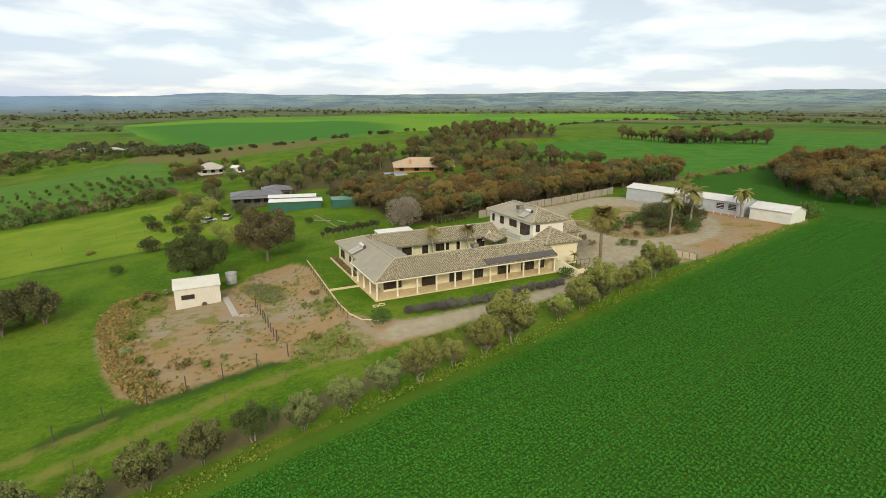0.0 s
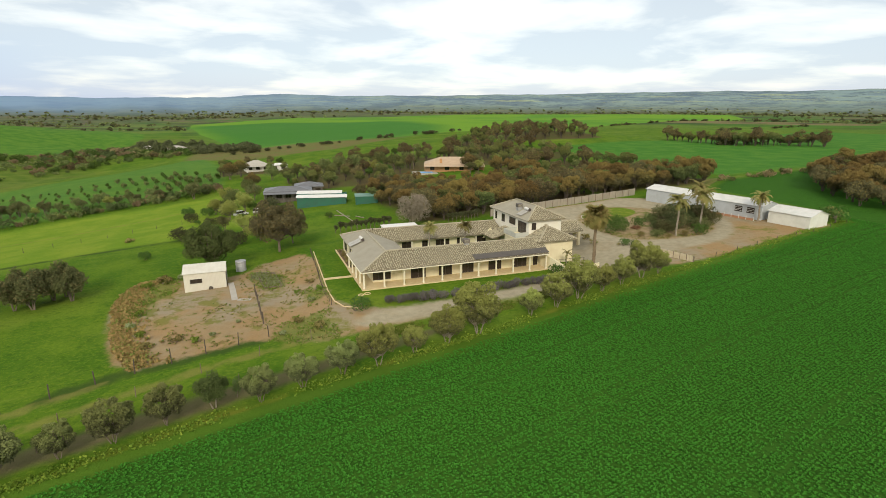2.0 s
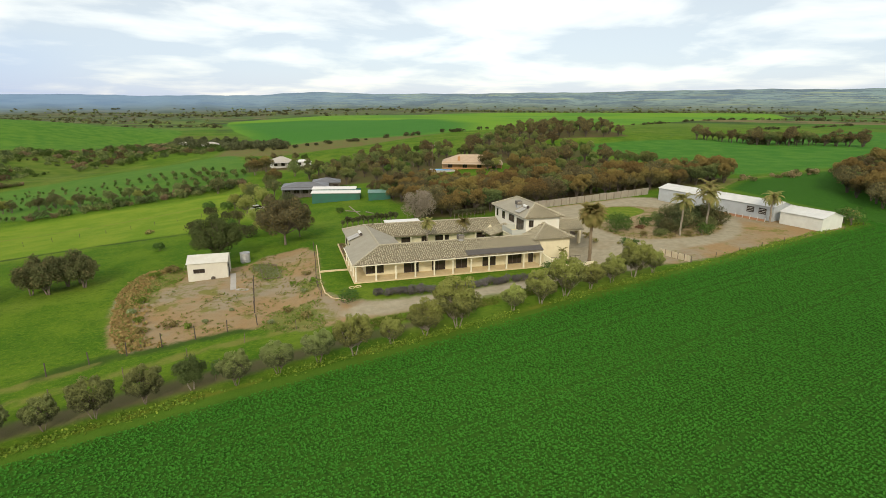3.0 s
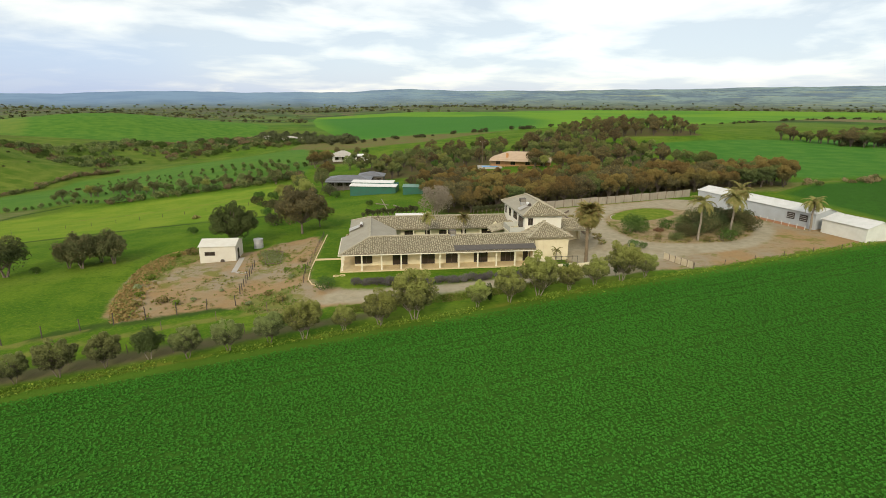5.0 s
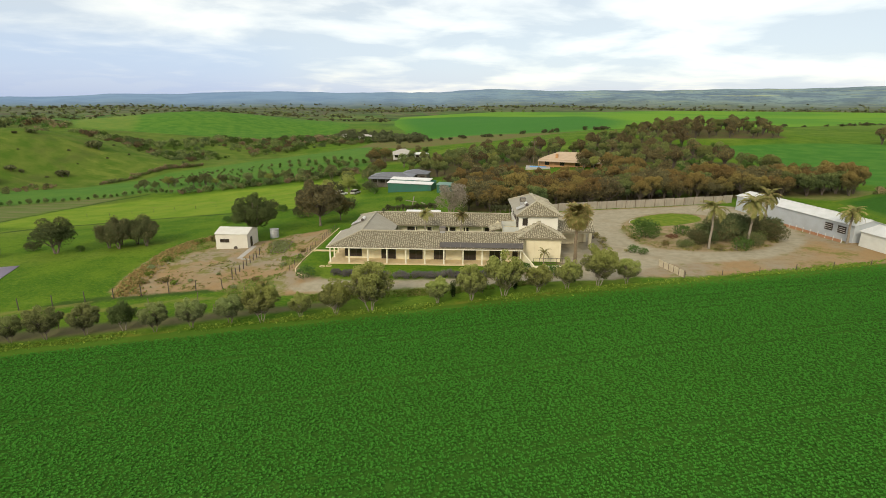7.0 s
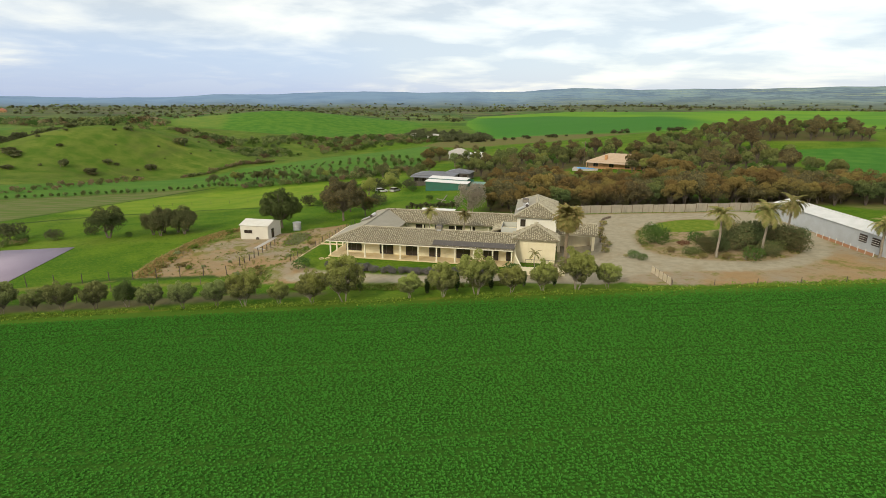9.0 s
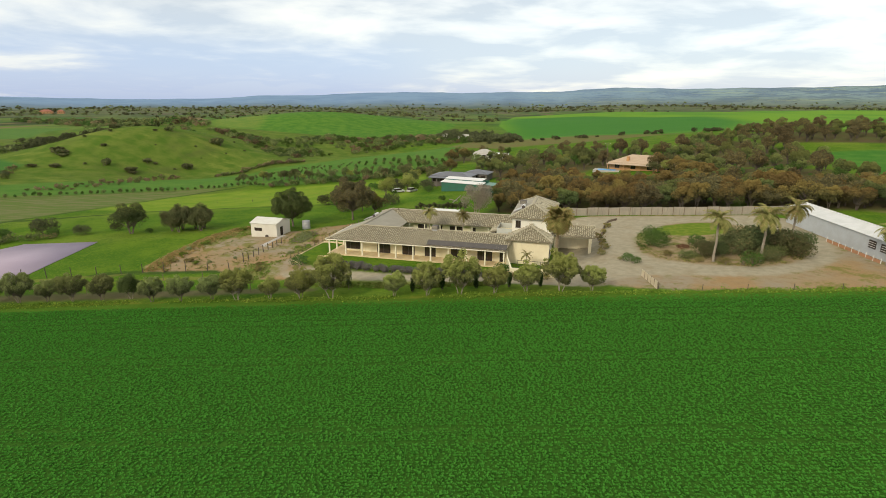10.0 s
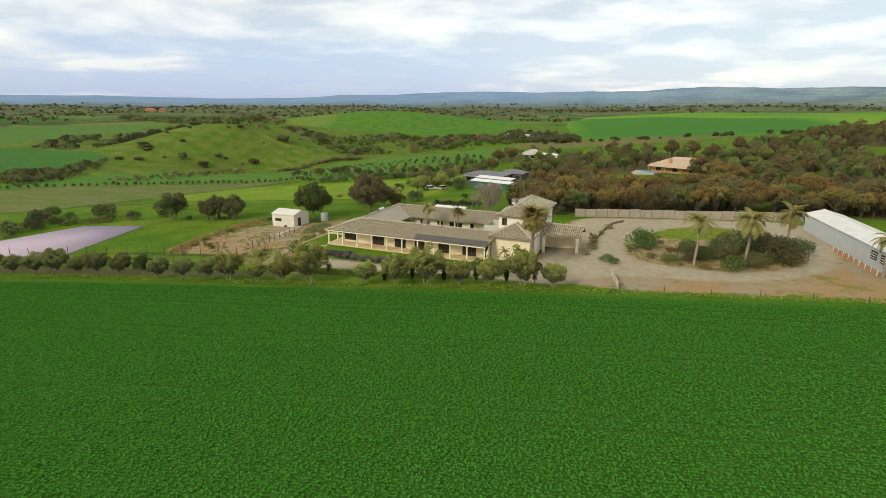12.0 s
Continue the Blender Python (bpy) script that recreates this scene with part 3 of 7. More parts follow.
GLASS = glass_dark("window_glass")
FRAME = worn("dark_frame", (0.05, 0.04, 0.035), (0.08, 0.06, 0.05), 3, 0.5)
WHITE = worn("white_paint", (0.74, 0.73, 0.70), (0.67, 0.65, 0.60), 1.0, 0.6, streaks=0.1)
SHED_WALL = sheet_metal("cream_sheet_wall", (0.64, 0.61, 0.52), (0.59, 0.55, 0.47), 0.2, "x")
SHED_ROOF = sheet_metal("pale_sheet_roof", (0.64, 0.62, 0.54), (0.58, 0.55, 0.46), 0.2, "x")
LONG_WALL = sheet_metal("grey_sheet_wall", (0.47, 0.50, 0.52), (0.42, 0.44, 0.45), 0.2, "y")
LONG_ROOF = sheet_metal("white_sheet_roof", (0.66, 0.65, 0.61), (0.57, 0.57, 0.52), 0.2, "y")
GREEN_SHEET = sheet_metal("green_sheet_wall", (0.020, 0.130, 0.085), (0.030, 0.105, 0.075), 0.2, "x")
GREY_ROOF = sheet_metal("slate_grey_roof", (0.145, 0.145, 0.150), (0.105, 0.105, 0.110), 0.3, "x")
DARK_WALL = worn("dark_weatherboard", (0.10, 0.085, 0.075), (0.15, 0.13, 0.11), 1.0, 0.8)
TERRA_ROOF = worn("salmon_roof", (0.50, 0.37, 0.25), (0.43, 0.315, 0.21), 0.7, 0.85)
RED_ROOF = worn("red_roof", (0.38, 0.15, 0.09), (0.30, 0.11, 0.07), 0.3, 0.85)
TERRA_WALL = worn("apricot_wall", (0.52, 0.28, 0.13), (0.43, 0.23, 0.10), 0.7, 0.85)
ZINC = worn("zinc_tank", (0.50, 0.50, 0.50), (0.38, 0.38, 0.38), 1.2, 0.5, 0.3, streaks=0.3)
TIMBER = worn("weathered_timber", (0.22, 0.17, 0.12), (0.14, 0.10, 0.07), 3, 0.9, streaks=0.4)
DARK_POST = worn("dark_post", (0.07, 0.055, 0.045), (0.11, 0.085, 0.065), 4, 0.9)
PANEL = worn("fence_panel", (0.34, 0.30, 0.235), (0.26, 0.23, 0.18), 0.5, 0.85, streaks=0.5)
FENCE_TAN = worn("tan_fence_board", (0.58, 0.50, 0.36), (0.49, 0.41, 0.28), 1.2, 0.85, streaks=0.3)
SOLAR = worn("solar_sheet", (0.10, 0.085, 0.07), (0.07, 0.06, 0.05), 1.0, 0.5)
COLLECTOR = worn("collector_glass", (0.36, 0.34, 0.30), (0.44, 0.42, 0.38), 1.0, 0.4)
SHEET = worn("lavender_sheet", (0.42, 0.34, 0.405), (0.39, 0.315, 0.375), 0.15, 0.97, fine=3.0)
BARK = worn("grey_bark", (0.20, 0.16, 0.12), (0.12, 0.09, 0.07), 2.5, 0.95, strength=0.5)
PALM_BARK = worn("brown_palm_bark", (0.24, 0.18, 0.115), (0.16, 0.115, 0.07), 2.5, 0.95, strength=0.5)
PALE_BARK = worn("pale_bark", (0.30, 0.26, 0.20), (0.20, 0.16, 0.12), 2.5, 0.95, strength=0.5)
POOL = worn("pool_water", (0.03, 0.30, 0.68), (0.05, 0.38, 0.76), 0.5, 0.35)
CONCRETE = worn("pale_paving", (0.45, 0.42, 0.37), (0.38, 0.35, 0.30), 0.6, 0.9)
ORANGE_MESH = worn("orange_barrier", (0.46, 0.23, 0.12), (0.36, 0.18, 0.10), 1.0, 0.8)

# crown: lit tops over darker lower leaves are part of these colours
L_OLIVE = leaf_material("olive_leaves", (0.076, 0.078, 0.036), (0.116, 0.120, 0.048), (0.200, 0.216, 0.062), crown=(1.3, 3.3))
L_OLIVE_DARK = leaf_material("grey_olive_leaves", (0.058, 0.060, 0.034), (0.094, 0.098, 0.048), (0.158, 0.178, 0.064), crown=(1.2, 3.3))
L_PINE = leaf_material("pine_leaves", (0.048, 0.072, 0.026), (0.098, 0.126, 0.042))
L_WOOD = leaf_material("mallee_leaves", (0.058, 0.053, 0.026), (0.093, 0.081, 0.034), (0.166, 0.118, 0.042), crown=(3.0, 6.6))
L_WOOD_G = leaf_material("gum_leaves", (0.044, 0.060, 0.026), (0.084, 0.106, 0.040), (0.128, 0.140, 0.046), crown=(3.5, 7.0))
L_SCRUB = leaf_material("scrub_leaves", (0.062, 0.070, 0.032), (0.105, 0.112, 0.044), (0.140, 0.115, 0.056), tip_at=0.8)
L_SAGE = leaf_material("sage_leaves", (0.072, 0.094, 0.036), (0.130, 0.150, 0.056), (0.165, 0.178, 0.064), tip_at=0.75)
L_TAN = leaf_material("tan_twigs", (0.140, 0.105, 0.060), (0.210, 0.160, 0.090))
L_RUST = leaf_material("rusty_leaves", (0.074, 0.064, 0.036), (0.120, 0.098, 0.046), (0.150, 0.116, 0.048), tip_at=0.75)
L_BROWN = leaf_material("bronze_leaves", (0.072, 0.066, 0.036), (0.118, 0.106, 0.052), (0.150, 0.120, 0.052), tip_at=0.75)
L_DULL = leaf_material("dull_leaves", (0.035, 0.042, 0.022), (0.085, 0.085, 0.040))
L_BUSH = leaf_material("bush_leaves", (0.035, 0.070, 0.018), (0.080, 0.125, 0.030))
L_GREY = leaf_material("grey_twigs", (0.140, 0.115, 0.090), (0.200, 0.165, 0.130))
L_LAV = leaf_material("lavender_leaves", (0.080, 0.074, 0.072), (0.145, 0.125, 0.135), (0.115, 0.125, 0.060), tip_at=0.75)
L_PALM = leaf_material("palm_fronds", (0.110, 0.115, 0.038), (0.185, 0.170, 0.058), (0.230, 0.170, 0.080), tip_at=0.8)
L_PALM_G = leaf_material("fan_palm_leaves", (0.150, 0.155, 0.048), (0.260, 0.235, 0.078), (0.300, 0.215, 0.090), tip_at=0.8)
L_CROP = leaf_material("crop_leaves", (0.038, 0.124, 0.015), (0.050, 0.144, 0.019))
L_WEED = leaf_material("weed_leaves", (0.080, 0.150, 0.022), (0.140, 0.215, 0.032), (0.205, 0.275, 0.044), tip_at=0.8)
L_STRAW = leaf_material("straw_blades", (0.170, 0.112, 0.048), (0.285, 0.200, 0.085), (0.120, 0.140, 0.036), tip_at=0.78)
L_CABBAGE = leaf_material("cabbage_leaves", (0.150, 0.180, 0.085), (0.240, 0.260, 0.140), (0.130, 0.170, 0.040), tip_at=0.75)
L_HEAP = leaf_material("dead_fronds", (0.100, 0.052, 0.028), (0.165, 0.090, 0.050), (0.230, 0.160, 0.085), tip_at=0.75)
L_CYPRESS = leaf_material("cypress_leaves", (0.022, 0.040, 0.014), (0.042, 0.062, 0.020))
L_GREENWEED = leaf_material("green_weed_leaves", (0.075, 0.125, 0.020), (0.140, 0.190, 0.035), (0.190, 0.190, 0.060), tip_at=0.8)
L_TUFT = leaf_material("dry_tufts", (0.140, 0.130, 0.045), (0.260, 0.200, 0.085), (0.075, 0.105, 0.025), tip_at=0.75)

# ---- building blocks ----


def part(name, bm, material, parent=None, label=""):
    """Link a bmesh as one mesh object, under a thing or a part."""
    me = bpy.data.meshes.new(name)
    bm.to_mesh(me)
    bm.free()
    me.materials.append(material)
    ob = new(name, me)
    ob.parent = parent
    return tagged(ob, label)


def cloud(name, verts, faces, material, parent=None, label="", smooth_shade=False):
    me = bpy.data.meshes.new(name)
    fill(me, verts, faces, smooth_shade)
    me.materials.append(material)
    ob = new(name, me)
    ob.parent = parent
    return tagged(ob, label)


def thing(name, m, label, category, group="", kind=""):
    ob = new(name)
    ob.empty_display_size = 0.3
    ob.matrix_world = m
    return tagged(ob, label, category, group, kind)


def box(bm, x0, x1, y0, y1, z0, z1, bevel=0.0):
    r = bmesh.ops.create_cube(bm, size=1.0, matrix=Matrix.Translation(((x0 + x1) / 2, (y0 + y1) / 2, (z0 + z1) / 2)) @ Matrix.Diagonal((x1 - x0, y1 - y0, z1 - z0, 1)))
    if bevel:
        edges = {e for v in r["verts"] for e in v.link_edges}
        bmesh.ops.bevel(bm, geom=list(edges), offset=bevel, segments=1, affect="EDGES")
    return bm


def boxed(*spans, bevel=0.0):
    bm = bmesh.new()
    for s in spans:
        box(bm, *s, bevel=bevel)
    return bm


def tube(bm, a, b, r0, r1, n=8, caps=True):
    a, b = Vector(a), Vector(b)
    turn = (b - a).to_track_quat("Z", "Y").to_matrix().to_4x4()
    bmesh.ops.create_cone(bm, cap_ends=caps, segments=n, radius1=r0, radius2=r1, depth=(b - a).length, matrix=Matrix.Translation((a + b) / 2) @ turn)
    return bm


def hull(bm, points, faces):
    vs = [bm.verts.new(p) for p in points]
    for f in faces:
        bm.faces.new([vs[i] for i in f])
    return bm


def slab(corners, thick):
    """A sloping slab: its top corners, in order, and its thickness."""
    bm = bmesh.new()
    k = len(corners)
    top = [bm.verts.new(c) for c in corners]
    low = [bm.verts.new((c[0], c[1], c[2] - thick)) for c in corners]
    bm.faces.new(top)
    bm.faces.new(low[::-1])
    for i in range(k):
        j = (i + 1) % k
        bm.faces.new((top[j], top[i], low[i], low[j]))
    bmesh.ops.recalc_face_normals(bm, faces=bm.faces)
    return bm


def tiles_on(corners, seed, wide=0.36, long=0.46):
    """Barrel tiles over a plane polygon whose first two corners are the eave: arrays of places and faces."""
    rng = np.random.default_rng(seed)
    c = np.array(corners, float)
    u = c[1] - c[0]
    length = np.linalg.norm(u)
    u = u / length
    nrm = np.cross(u, c[2] - c[0])
    nrm = nrm / np.linalg.norm(nrm)
    if nrm[2] < 0:
        nrm = -nrm
    v = np.cross(nrm, u)
    if (c[2] - c[0]) @ v < 0:
        v = -v
    flat = [(float((p - c[0]) @ u), float((p - c[0]) @ v)) for p in c]
    lo, hi = min(p[0] for p in flat), max(p[0] for p in flat)
    top = max(p[1] for p in flat)
    gu, gv = np.meshgrid(np.arange(lo, hi, wide) + wide / 2, np.arange(0, top, long) + long / 2)
    gu, gv = gu.ravel(), gv.ravel()
    keep = signed(gu, gv, flat) > -0.02
    gu, gv = gu[keep], gv[keep]
    k = len(gu)
    gv = gv + rng.normal(0, 0.10, k) + long * 0.37 * (np.round(gu / wide - 0.5) % 3)
    gu = gu + rng.normal(0, 0.035, k)
    lift = np.abs(rng.normal(0, 0.03, k))
    off = [(-0.33, -0.48, 0.03), (0.0, -0.52, 0.14), (0.33, -0.48, 0.03), (-0.22, 0.46, -0.01), (0.0, 0.50, 0.06), (0.22, 0.46, -0.01)]
    pts = np.stack([c[0] + np.outer(gu + a * wide, u) + np.outer(gv + b * long, v) + np.outer(h + lift, nrm) for a, b, h in off], 1)
    base = np.arange(k)[:, None] * 6
    faces = np.concatenate([base + [0, 1, 4, 3], base + [1, 2, 5, 4]])
    return pts.reshape(-1, 3), faces


def roof_slope(parent, corners, seed, plain=False):
    if plain:
        return part("roof_slope", slab(corners, 0.14), PLAIN_ROOF, parent)
    s = part("roof_slope", slab(corners, 0.14), PAN, parent)
    v, f = tiles_on(corners, seed)
    cloud("roof_tiles", v, f, TILE, s)
    return s


def ridge(parent, a, b, r=0.13):
    bm = tube(bmesh.new(), a, b, r, r, 8)
    return part("ridge_capping", bm, RIDGE, parent)


def hip_roof(parent, x0, x1, y0, y1, eave, top, seed, sides="wesn", along="", plain=""):
    """A hipped roof over a rectangle. Its ridge runs along the longer side; sides names the slopes that are built."""
    wx, wy = x1 - x0, y1 - y0
    if (along or ("x" if wx >= wy else "y")) == "x":
        h = wy / 2
        a, b = (x0 + h, y0 + h, top), (x1 - h, y0 + h, top)
    else:
        h = wx / 2
        a, b = (x0 + h, y0 + h, top), (x0 + h, y1 - h, top)
    sw, se, ne, nw = (x0, y0, eave), (x1, y0, eave), (x1, y1, eave), (x0, y1, eave)
    if (along or ("x" if wx >= wy else "y")) == "x":
        slopes = {"s": [sw, se, b, a], "n": [ne, nw, a, b], "w": [nw, sw, a], "e": [se, ne, b]}
        hips = [(sw, a), (nw, a), (se, b), (ne, b)]
    else:
        slopes = {"w": [nw, sw, a, b], "e": [se, ne, b, a], "s": [sw, se, a], "n": [ne, nw, b]}
        hips = [(sw, a), (se, a), (nw, b), (ne, b)]
    for i, k in enumerate(sides):
        roof_slope(parent, slopes[k], seed + i, k in plain)
    for p, q in hips + [(a, b)]:
        if (Vector(p) - Vector(q)).length > 0.1:
            ridge(parent, Vector(p) + Vector((0, 0, 0.08)), Vector(q) + Vector((0, 0, 0.08)))


def window(parent, axis, at, u0, u1, z0, z1, out, panes=2, name="window"):
    """A framed window on a wall: axis y means a wall of constant y. out: the side to which it looks (+1 or -1)."""
    d0, d1 = sorted((at - 0.02 * out, at + 0.07 * out))
    g0, g1 = sorted((at - 0.02 * out, at + 0.03 * out))

    def span(a, b, c, d, e, f):
        return (a, b, e, f, c, d) if axis == "y" else (e, f, a, b, c, d)

    w = 0.07
    spans = [span(u0, u1, z0, z0 + w, d0, d1), span(u0, u1, z1 - w, z1, d0, d1)]
    for i in range(panes + 1):
        u = u0 + (u1 - u0 - w) * i / panes
        spans.append(span(u, u + w, z0 + w, z1 - w, d0, d1))
    fr = part(name, boxed(spans[0]), FRAME, parent)
    for q in spans[1:]:
        part("frame_bar", boxed(q), FRAME, fr)
    for i in range(panes):
        a = u0 + (u1 - u0 - w) * i / panes + w
        b = u0 + (u1 - u0 - w) * (i + 1) / panes
        part("pane", boxed(span(a, b, z0 + w, z1 - w, g0, g1)), GLASS, fr)
    return fr


def leaves(points, size, rng, face=None, long=1.0):
    """Leaf blades, one four-cornered blade at each point. face: the way that each looks, roughly."""
    k = len(points)
    nrm = rng.normal(size=(k, 3))
    if face is not None:
        nrm = 0.55 * nrm + face
    nrm /= np.linalg.norm(nrm, axis=1)[:, None] + 1e-9
    d = np.cross(nrm, rng.normal(size=(k, 3)))
    d /= np.linalg.norm(d, axis=1)[:, None] + 1e-9
    e = np.cross(nrm, d)
    s = (size * rng.uniform(0.6, 1.4, k))[:, None]
    a, b = d * s * long * 0.5, e * s * 0.5
    v = np.stack([points - a, points - 0.1 * a + b, points + a, points - 0.1 * a - b], 1).reshape(-1, 3)
    return v, np.arange(4 * k).reshape(-1, 4)


def lobes_points(lobes, n, rng, under=0.35, loose=0.72):
    """Points on the skins of some balls, thin on the undersides, with gaps."""
    w = np.array([r * r for *_, r in lobes])
    pick = rng.choice(len(lobes), n, p=w / w.sum())
    c = np.array([l[:3] for l in lobes])[pick]
    r = np.array([l[3] for l in lobes])[pick]
    d = rng.normal(size=(n, 3))
    d /= np.linalg.norm(d, axis=1)[:, None]
    low = d[:, 2] < -0.15
    d[low & (rng.random(n) > under), 2] *= -1
    return c + d * (r * rng.uniform(loose, 1.05 + 0.4 * (0.72 - loose), n))[:, None], d


def crown_lobes(rng, n, centre, spread, size, flat=0.8):
    out = []
    for i in range(n):
        a, q = rng.uniform(0, 2 * math.pi), math.sqrt(rng.uniform(0.02, 1))
        z = rng.uniform(-0.6, 1) * math.sqrt(max(0.05, 1 - q * q))
        out.append((centre[0] + q * spread[0] * math.cos(a), centre[1] + q * spread[1] * math.sin(a), centre[2] + z * spread[2] * flat, size * rng.uniform(0.7, 1.3)))
    return out


def limbs(bm, base, lobes, r, rng, stems=1, fork=0.35):
    """A tapered trunk, or several, and limbs that reach into the lobes."""
    top = Vector((sum(l[0] for l in lobes), sum(l[1] for l in lobes), sum(l[2] for l in lobes))) / len(lobes)
    for s in range(stems):
        a = 2 * math.pi * s / stems + rng.uniform(0, 1)
        foot = Vector(base) + Vector((math.cos(a), math.sin(a), 0)) * (0.12 * (stems > 1))
        mid = foot.lerp(top, fork) + Vector((math.cos(a), math.sin(a), 0)) * (0.3 * (stems > 1)) + Vector(rng.normal(0, 0.06, 3))
        tube(bm, foot - Vector((0, 0, 0.15)), mid, r, r * 0.75, 7)
        for l in lobes[s::stems]:
            end = Vector(l[:3])
            knee = mid.lerp(end, 0.5) + Vector(rng.normal(0, 0.12, 3)) + Vector((0, 0, 0.1))
            tube(bm, mid, knee, r * 0.5, r * 0.3, 5, False)
            tube(bm, knee, end, r * 0.3, r * 0.1, 4, False)
    return bm


def tree(name, seed, label, category, leaf, bark, height_, spread, n_lobes, lobe, n_leaves, leaf_size, trunk_r, stems=1, base_of_crown=0.35, group="", m=None, under=0.35, loose=0.72, vase=1.0):
    """A tree: trunk with limbs, and a crown of many blades in lobes."""
    rng = np.random.default_rng(seed)
    zc = height_ * (base_of_crown + 1) / 2
    hz = height_ * (1 - base_of_crown) / 2
    lobes = crown_lobes(rng, n_lobes, (0, 0, zc), (spread, spread, max(0.1, hz - lobe * 0.5)), lobe, 1.0)
    taper = [vase + (1 - vase) * min(1.0, max(0.0, q[2] / (0.55 * height_))) for q in lobes]
    lobes = [(q[0] * f, q[1] * f, q[2], q[3] * (0.5 + 0.5 * f)) for q, f in zip(lobes, taper)]
    ob = thing(name, m or Matrix(), label, category, group)
    part("trunk", limbs(bmesh.new(), (0, 0, 0), lobes, trunk_r, rng, stems), bark, ob)
    pts, face = lobes_points(lobes, n_leaves, rng, under, loose)
    v, f = leaves(pts, leaf_size, rng, face * (1 if loose > 0.5 else 0.4), 1.0 if loose > 0.5 else 1.5)
    cloud("crown", v, f, leaf, ob)
    return ob


def shrub(name, seed, label, category, leaf, radius, tall, n_leaves, leaf_size, group="", m=None, n_lobes=9):
    rng = np.random.default_rng(seed)
    lobes = crown_lobes(rng, n_lobes, (0, 0, tall * 0.5), (radius * 0.65, radius * 0.65, tall * 0.3), min(radius, tall) * 0.45)
    ob = thing(name, m or Matrix(), label, category, group)
    part("stem", limbs(bmesh.new(), (0, 0, 0), lobes[:4], 0.05, rng, 2), BARK, ob)
    pts, face = lobes_points(lobes, n_leaves, rng, 0.6)
    v, f = leaves(pts, leaf_size, rng, face)
    cloud("foliage", v, f, leaf, ob)
    return ob


def plant(kinds, spots):
    """Set copies of some kinds of thing at the spots; the kinds themselves take the first ones."""
    for i, m in enumerate(spots):
        if i < len(kinds):
            kinds[i].matrix_world = m
        else:
            copy_thing(kinds[i % len(kinds)], m)


# ---- the crop field ----
def crop_field():
    rng = np.random.default_rng(5)
    a = math.atan2(17.6, 77.0)
    ca, sa = math.cos(a), math.sin(a)
    row, step = 0.34, 0.20
    rr, ss = np.meshgrid(np.arange(0, 62, row), np.arange(-62, 118, step))
    rr, ss = rr.ravel(), ss.ravel()
    rr = rr + rng.normal(0, 0.05, len(rr))
    ss = ss + rng.normal(0, 0.12, len(ss))
    x = 0.0 + ca * ss + sa * rr
    y = -24.6 + sa * ss - ca * rr
    d = signed(x, y, CROP)
    keep = (d > 0.35) & (y > -76) & (x < 108) & (x > -52)
    # wheel tracks of the sprayer, parallel with the field's edge
    for at in (5.4, 7.4, 9.2, 17.5, 19.4, 31.0, 32.9):
        keep &= ~((np.abs(d - at) < 0.22) & (rng.random(len(x)) < 0.75))
    keep &= rng.random(len(x)) < (0.90 - 0.12 * smooth(55, 105, x)) * smooth(-0.6, 2.8, d)
    x, y = x[keep], y[keep]
    z = height(x, y)
    k = len(x)
    turn = rng.uniform(0, 2 * math.pi, k)
    size = rng.uniform(0.75, 1.25, k)
    out = []
    for j in range(4):
        t = turn + j * 1.571 + rng.normal(0, 0.3, k)
        r = 0.15 * size * rng.uniform(0.6, 1.2, k)
        h = 0.13 * size * rng.uniform(0.4, 1.4, k)
        cx, cy = np.cos(t), np.sin(t)
        w = 0.075 * size
        p0 = np.stack([x + 0.02 * cx, y + 0.02 * cy, z + 0.04], 1)
        p1 = np.stack([x + 0.6 * r * cx - w * cy, y + 0.6 * r * cy + w * cx, z + 0.9 * h], 1)
        p2 = np.stack([x + r * cx, y + r * cy, z + h], 1)
        p3 = np.stack([x + 0.6 * r * cx + w * cy, y + 0.6 * r * cy - w * cx, z + 0.9 * h], 1)
        out.append(np.stack([p0, p3, p2, p1], 1))
    v = np.concatenate(out).reshape(-1, 3)
    ob = cloud("crop_plants", v, np.arange(len(v)).reshape(-1, 4), L_CROP)
    tagged(ob, "dense rows of leafy bright green crop plants in the field", "crop", kind="stuff")


crop_field()

# ---- the main house: a tiled villa round a courtyard ----
house = thing("house", Matrix(), "cream rendered villa with grey tiled hip roofs round a courtyard", "house")
EAVE, TOP = 2.72, 4.42
part("verandah_floor", boxed((-0.35, 31.9, -0.35, 2.65, -0.45, 0.0), (-0.35, 2.2, 2.65, 11.9, -0.45, 0.0)), PAVE, house, "sandy paved verandah floor")
wall_parts = [
    (2.0, 31.7, 2.6, 2.9, -0.4, 2.66), (2.0, 31.7, 6.6, 6.9, -0.4, 2.66), (2.0, 2.3, 2.9, 12.0, -0.4, 2.66), (1.2, 1.5, 12.05, 23.9, -0.4, 2.78),
    (1.2, 2.3, 11.8, 12.05, -0.4, 2.66), (6.9, 7.2, 6.9, 18.9, -0.4, 2.66), (1.2, 31.7, 23.9, 24.2, -0.4, 2.66), (7.2, 31.7, 18.0, 18.3, -0.4, 2.66)]
for s in wall_parts:
    part("wall", boxed(s), WALL, house)
column_bm = boxed((-0.11, 0.11, -0.11, 0.11, 0.0, 2.5), (-0.15, 0.15, -0.15, 0.15, 0.0, 0.18), (-0.15, 0.15, -0.15, 0.15, 2.4, 2.52), bevel=0.015)
first = part("column", column_bm, TRIM, house, "cream square verandah column")
first.location = (0, 0, 0)
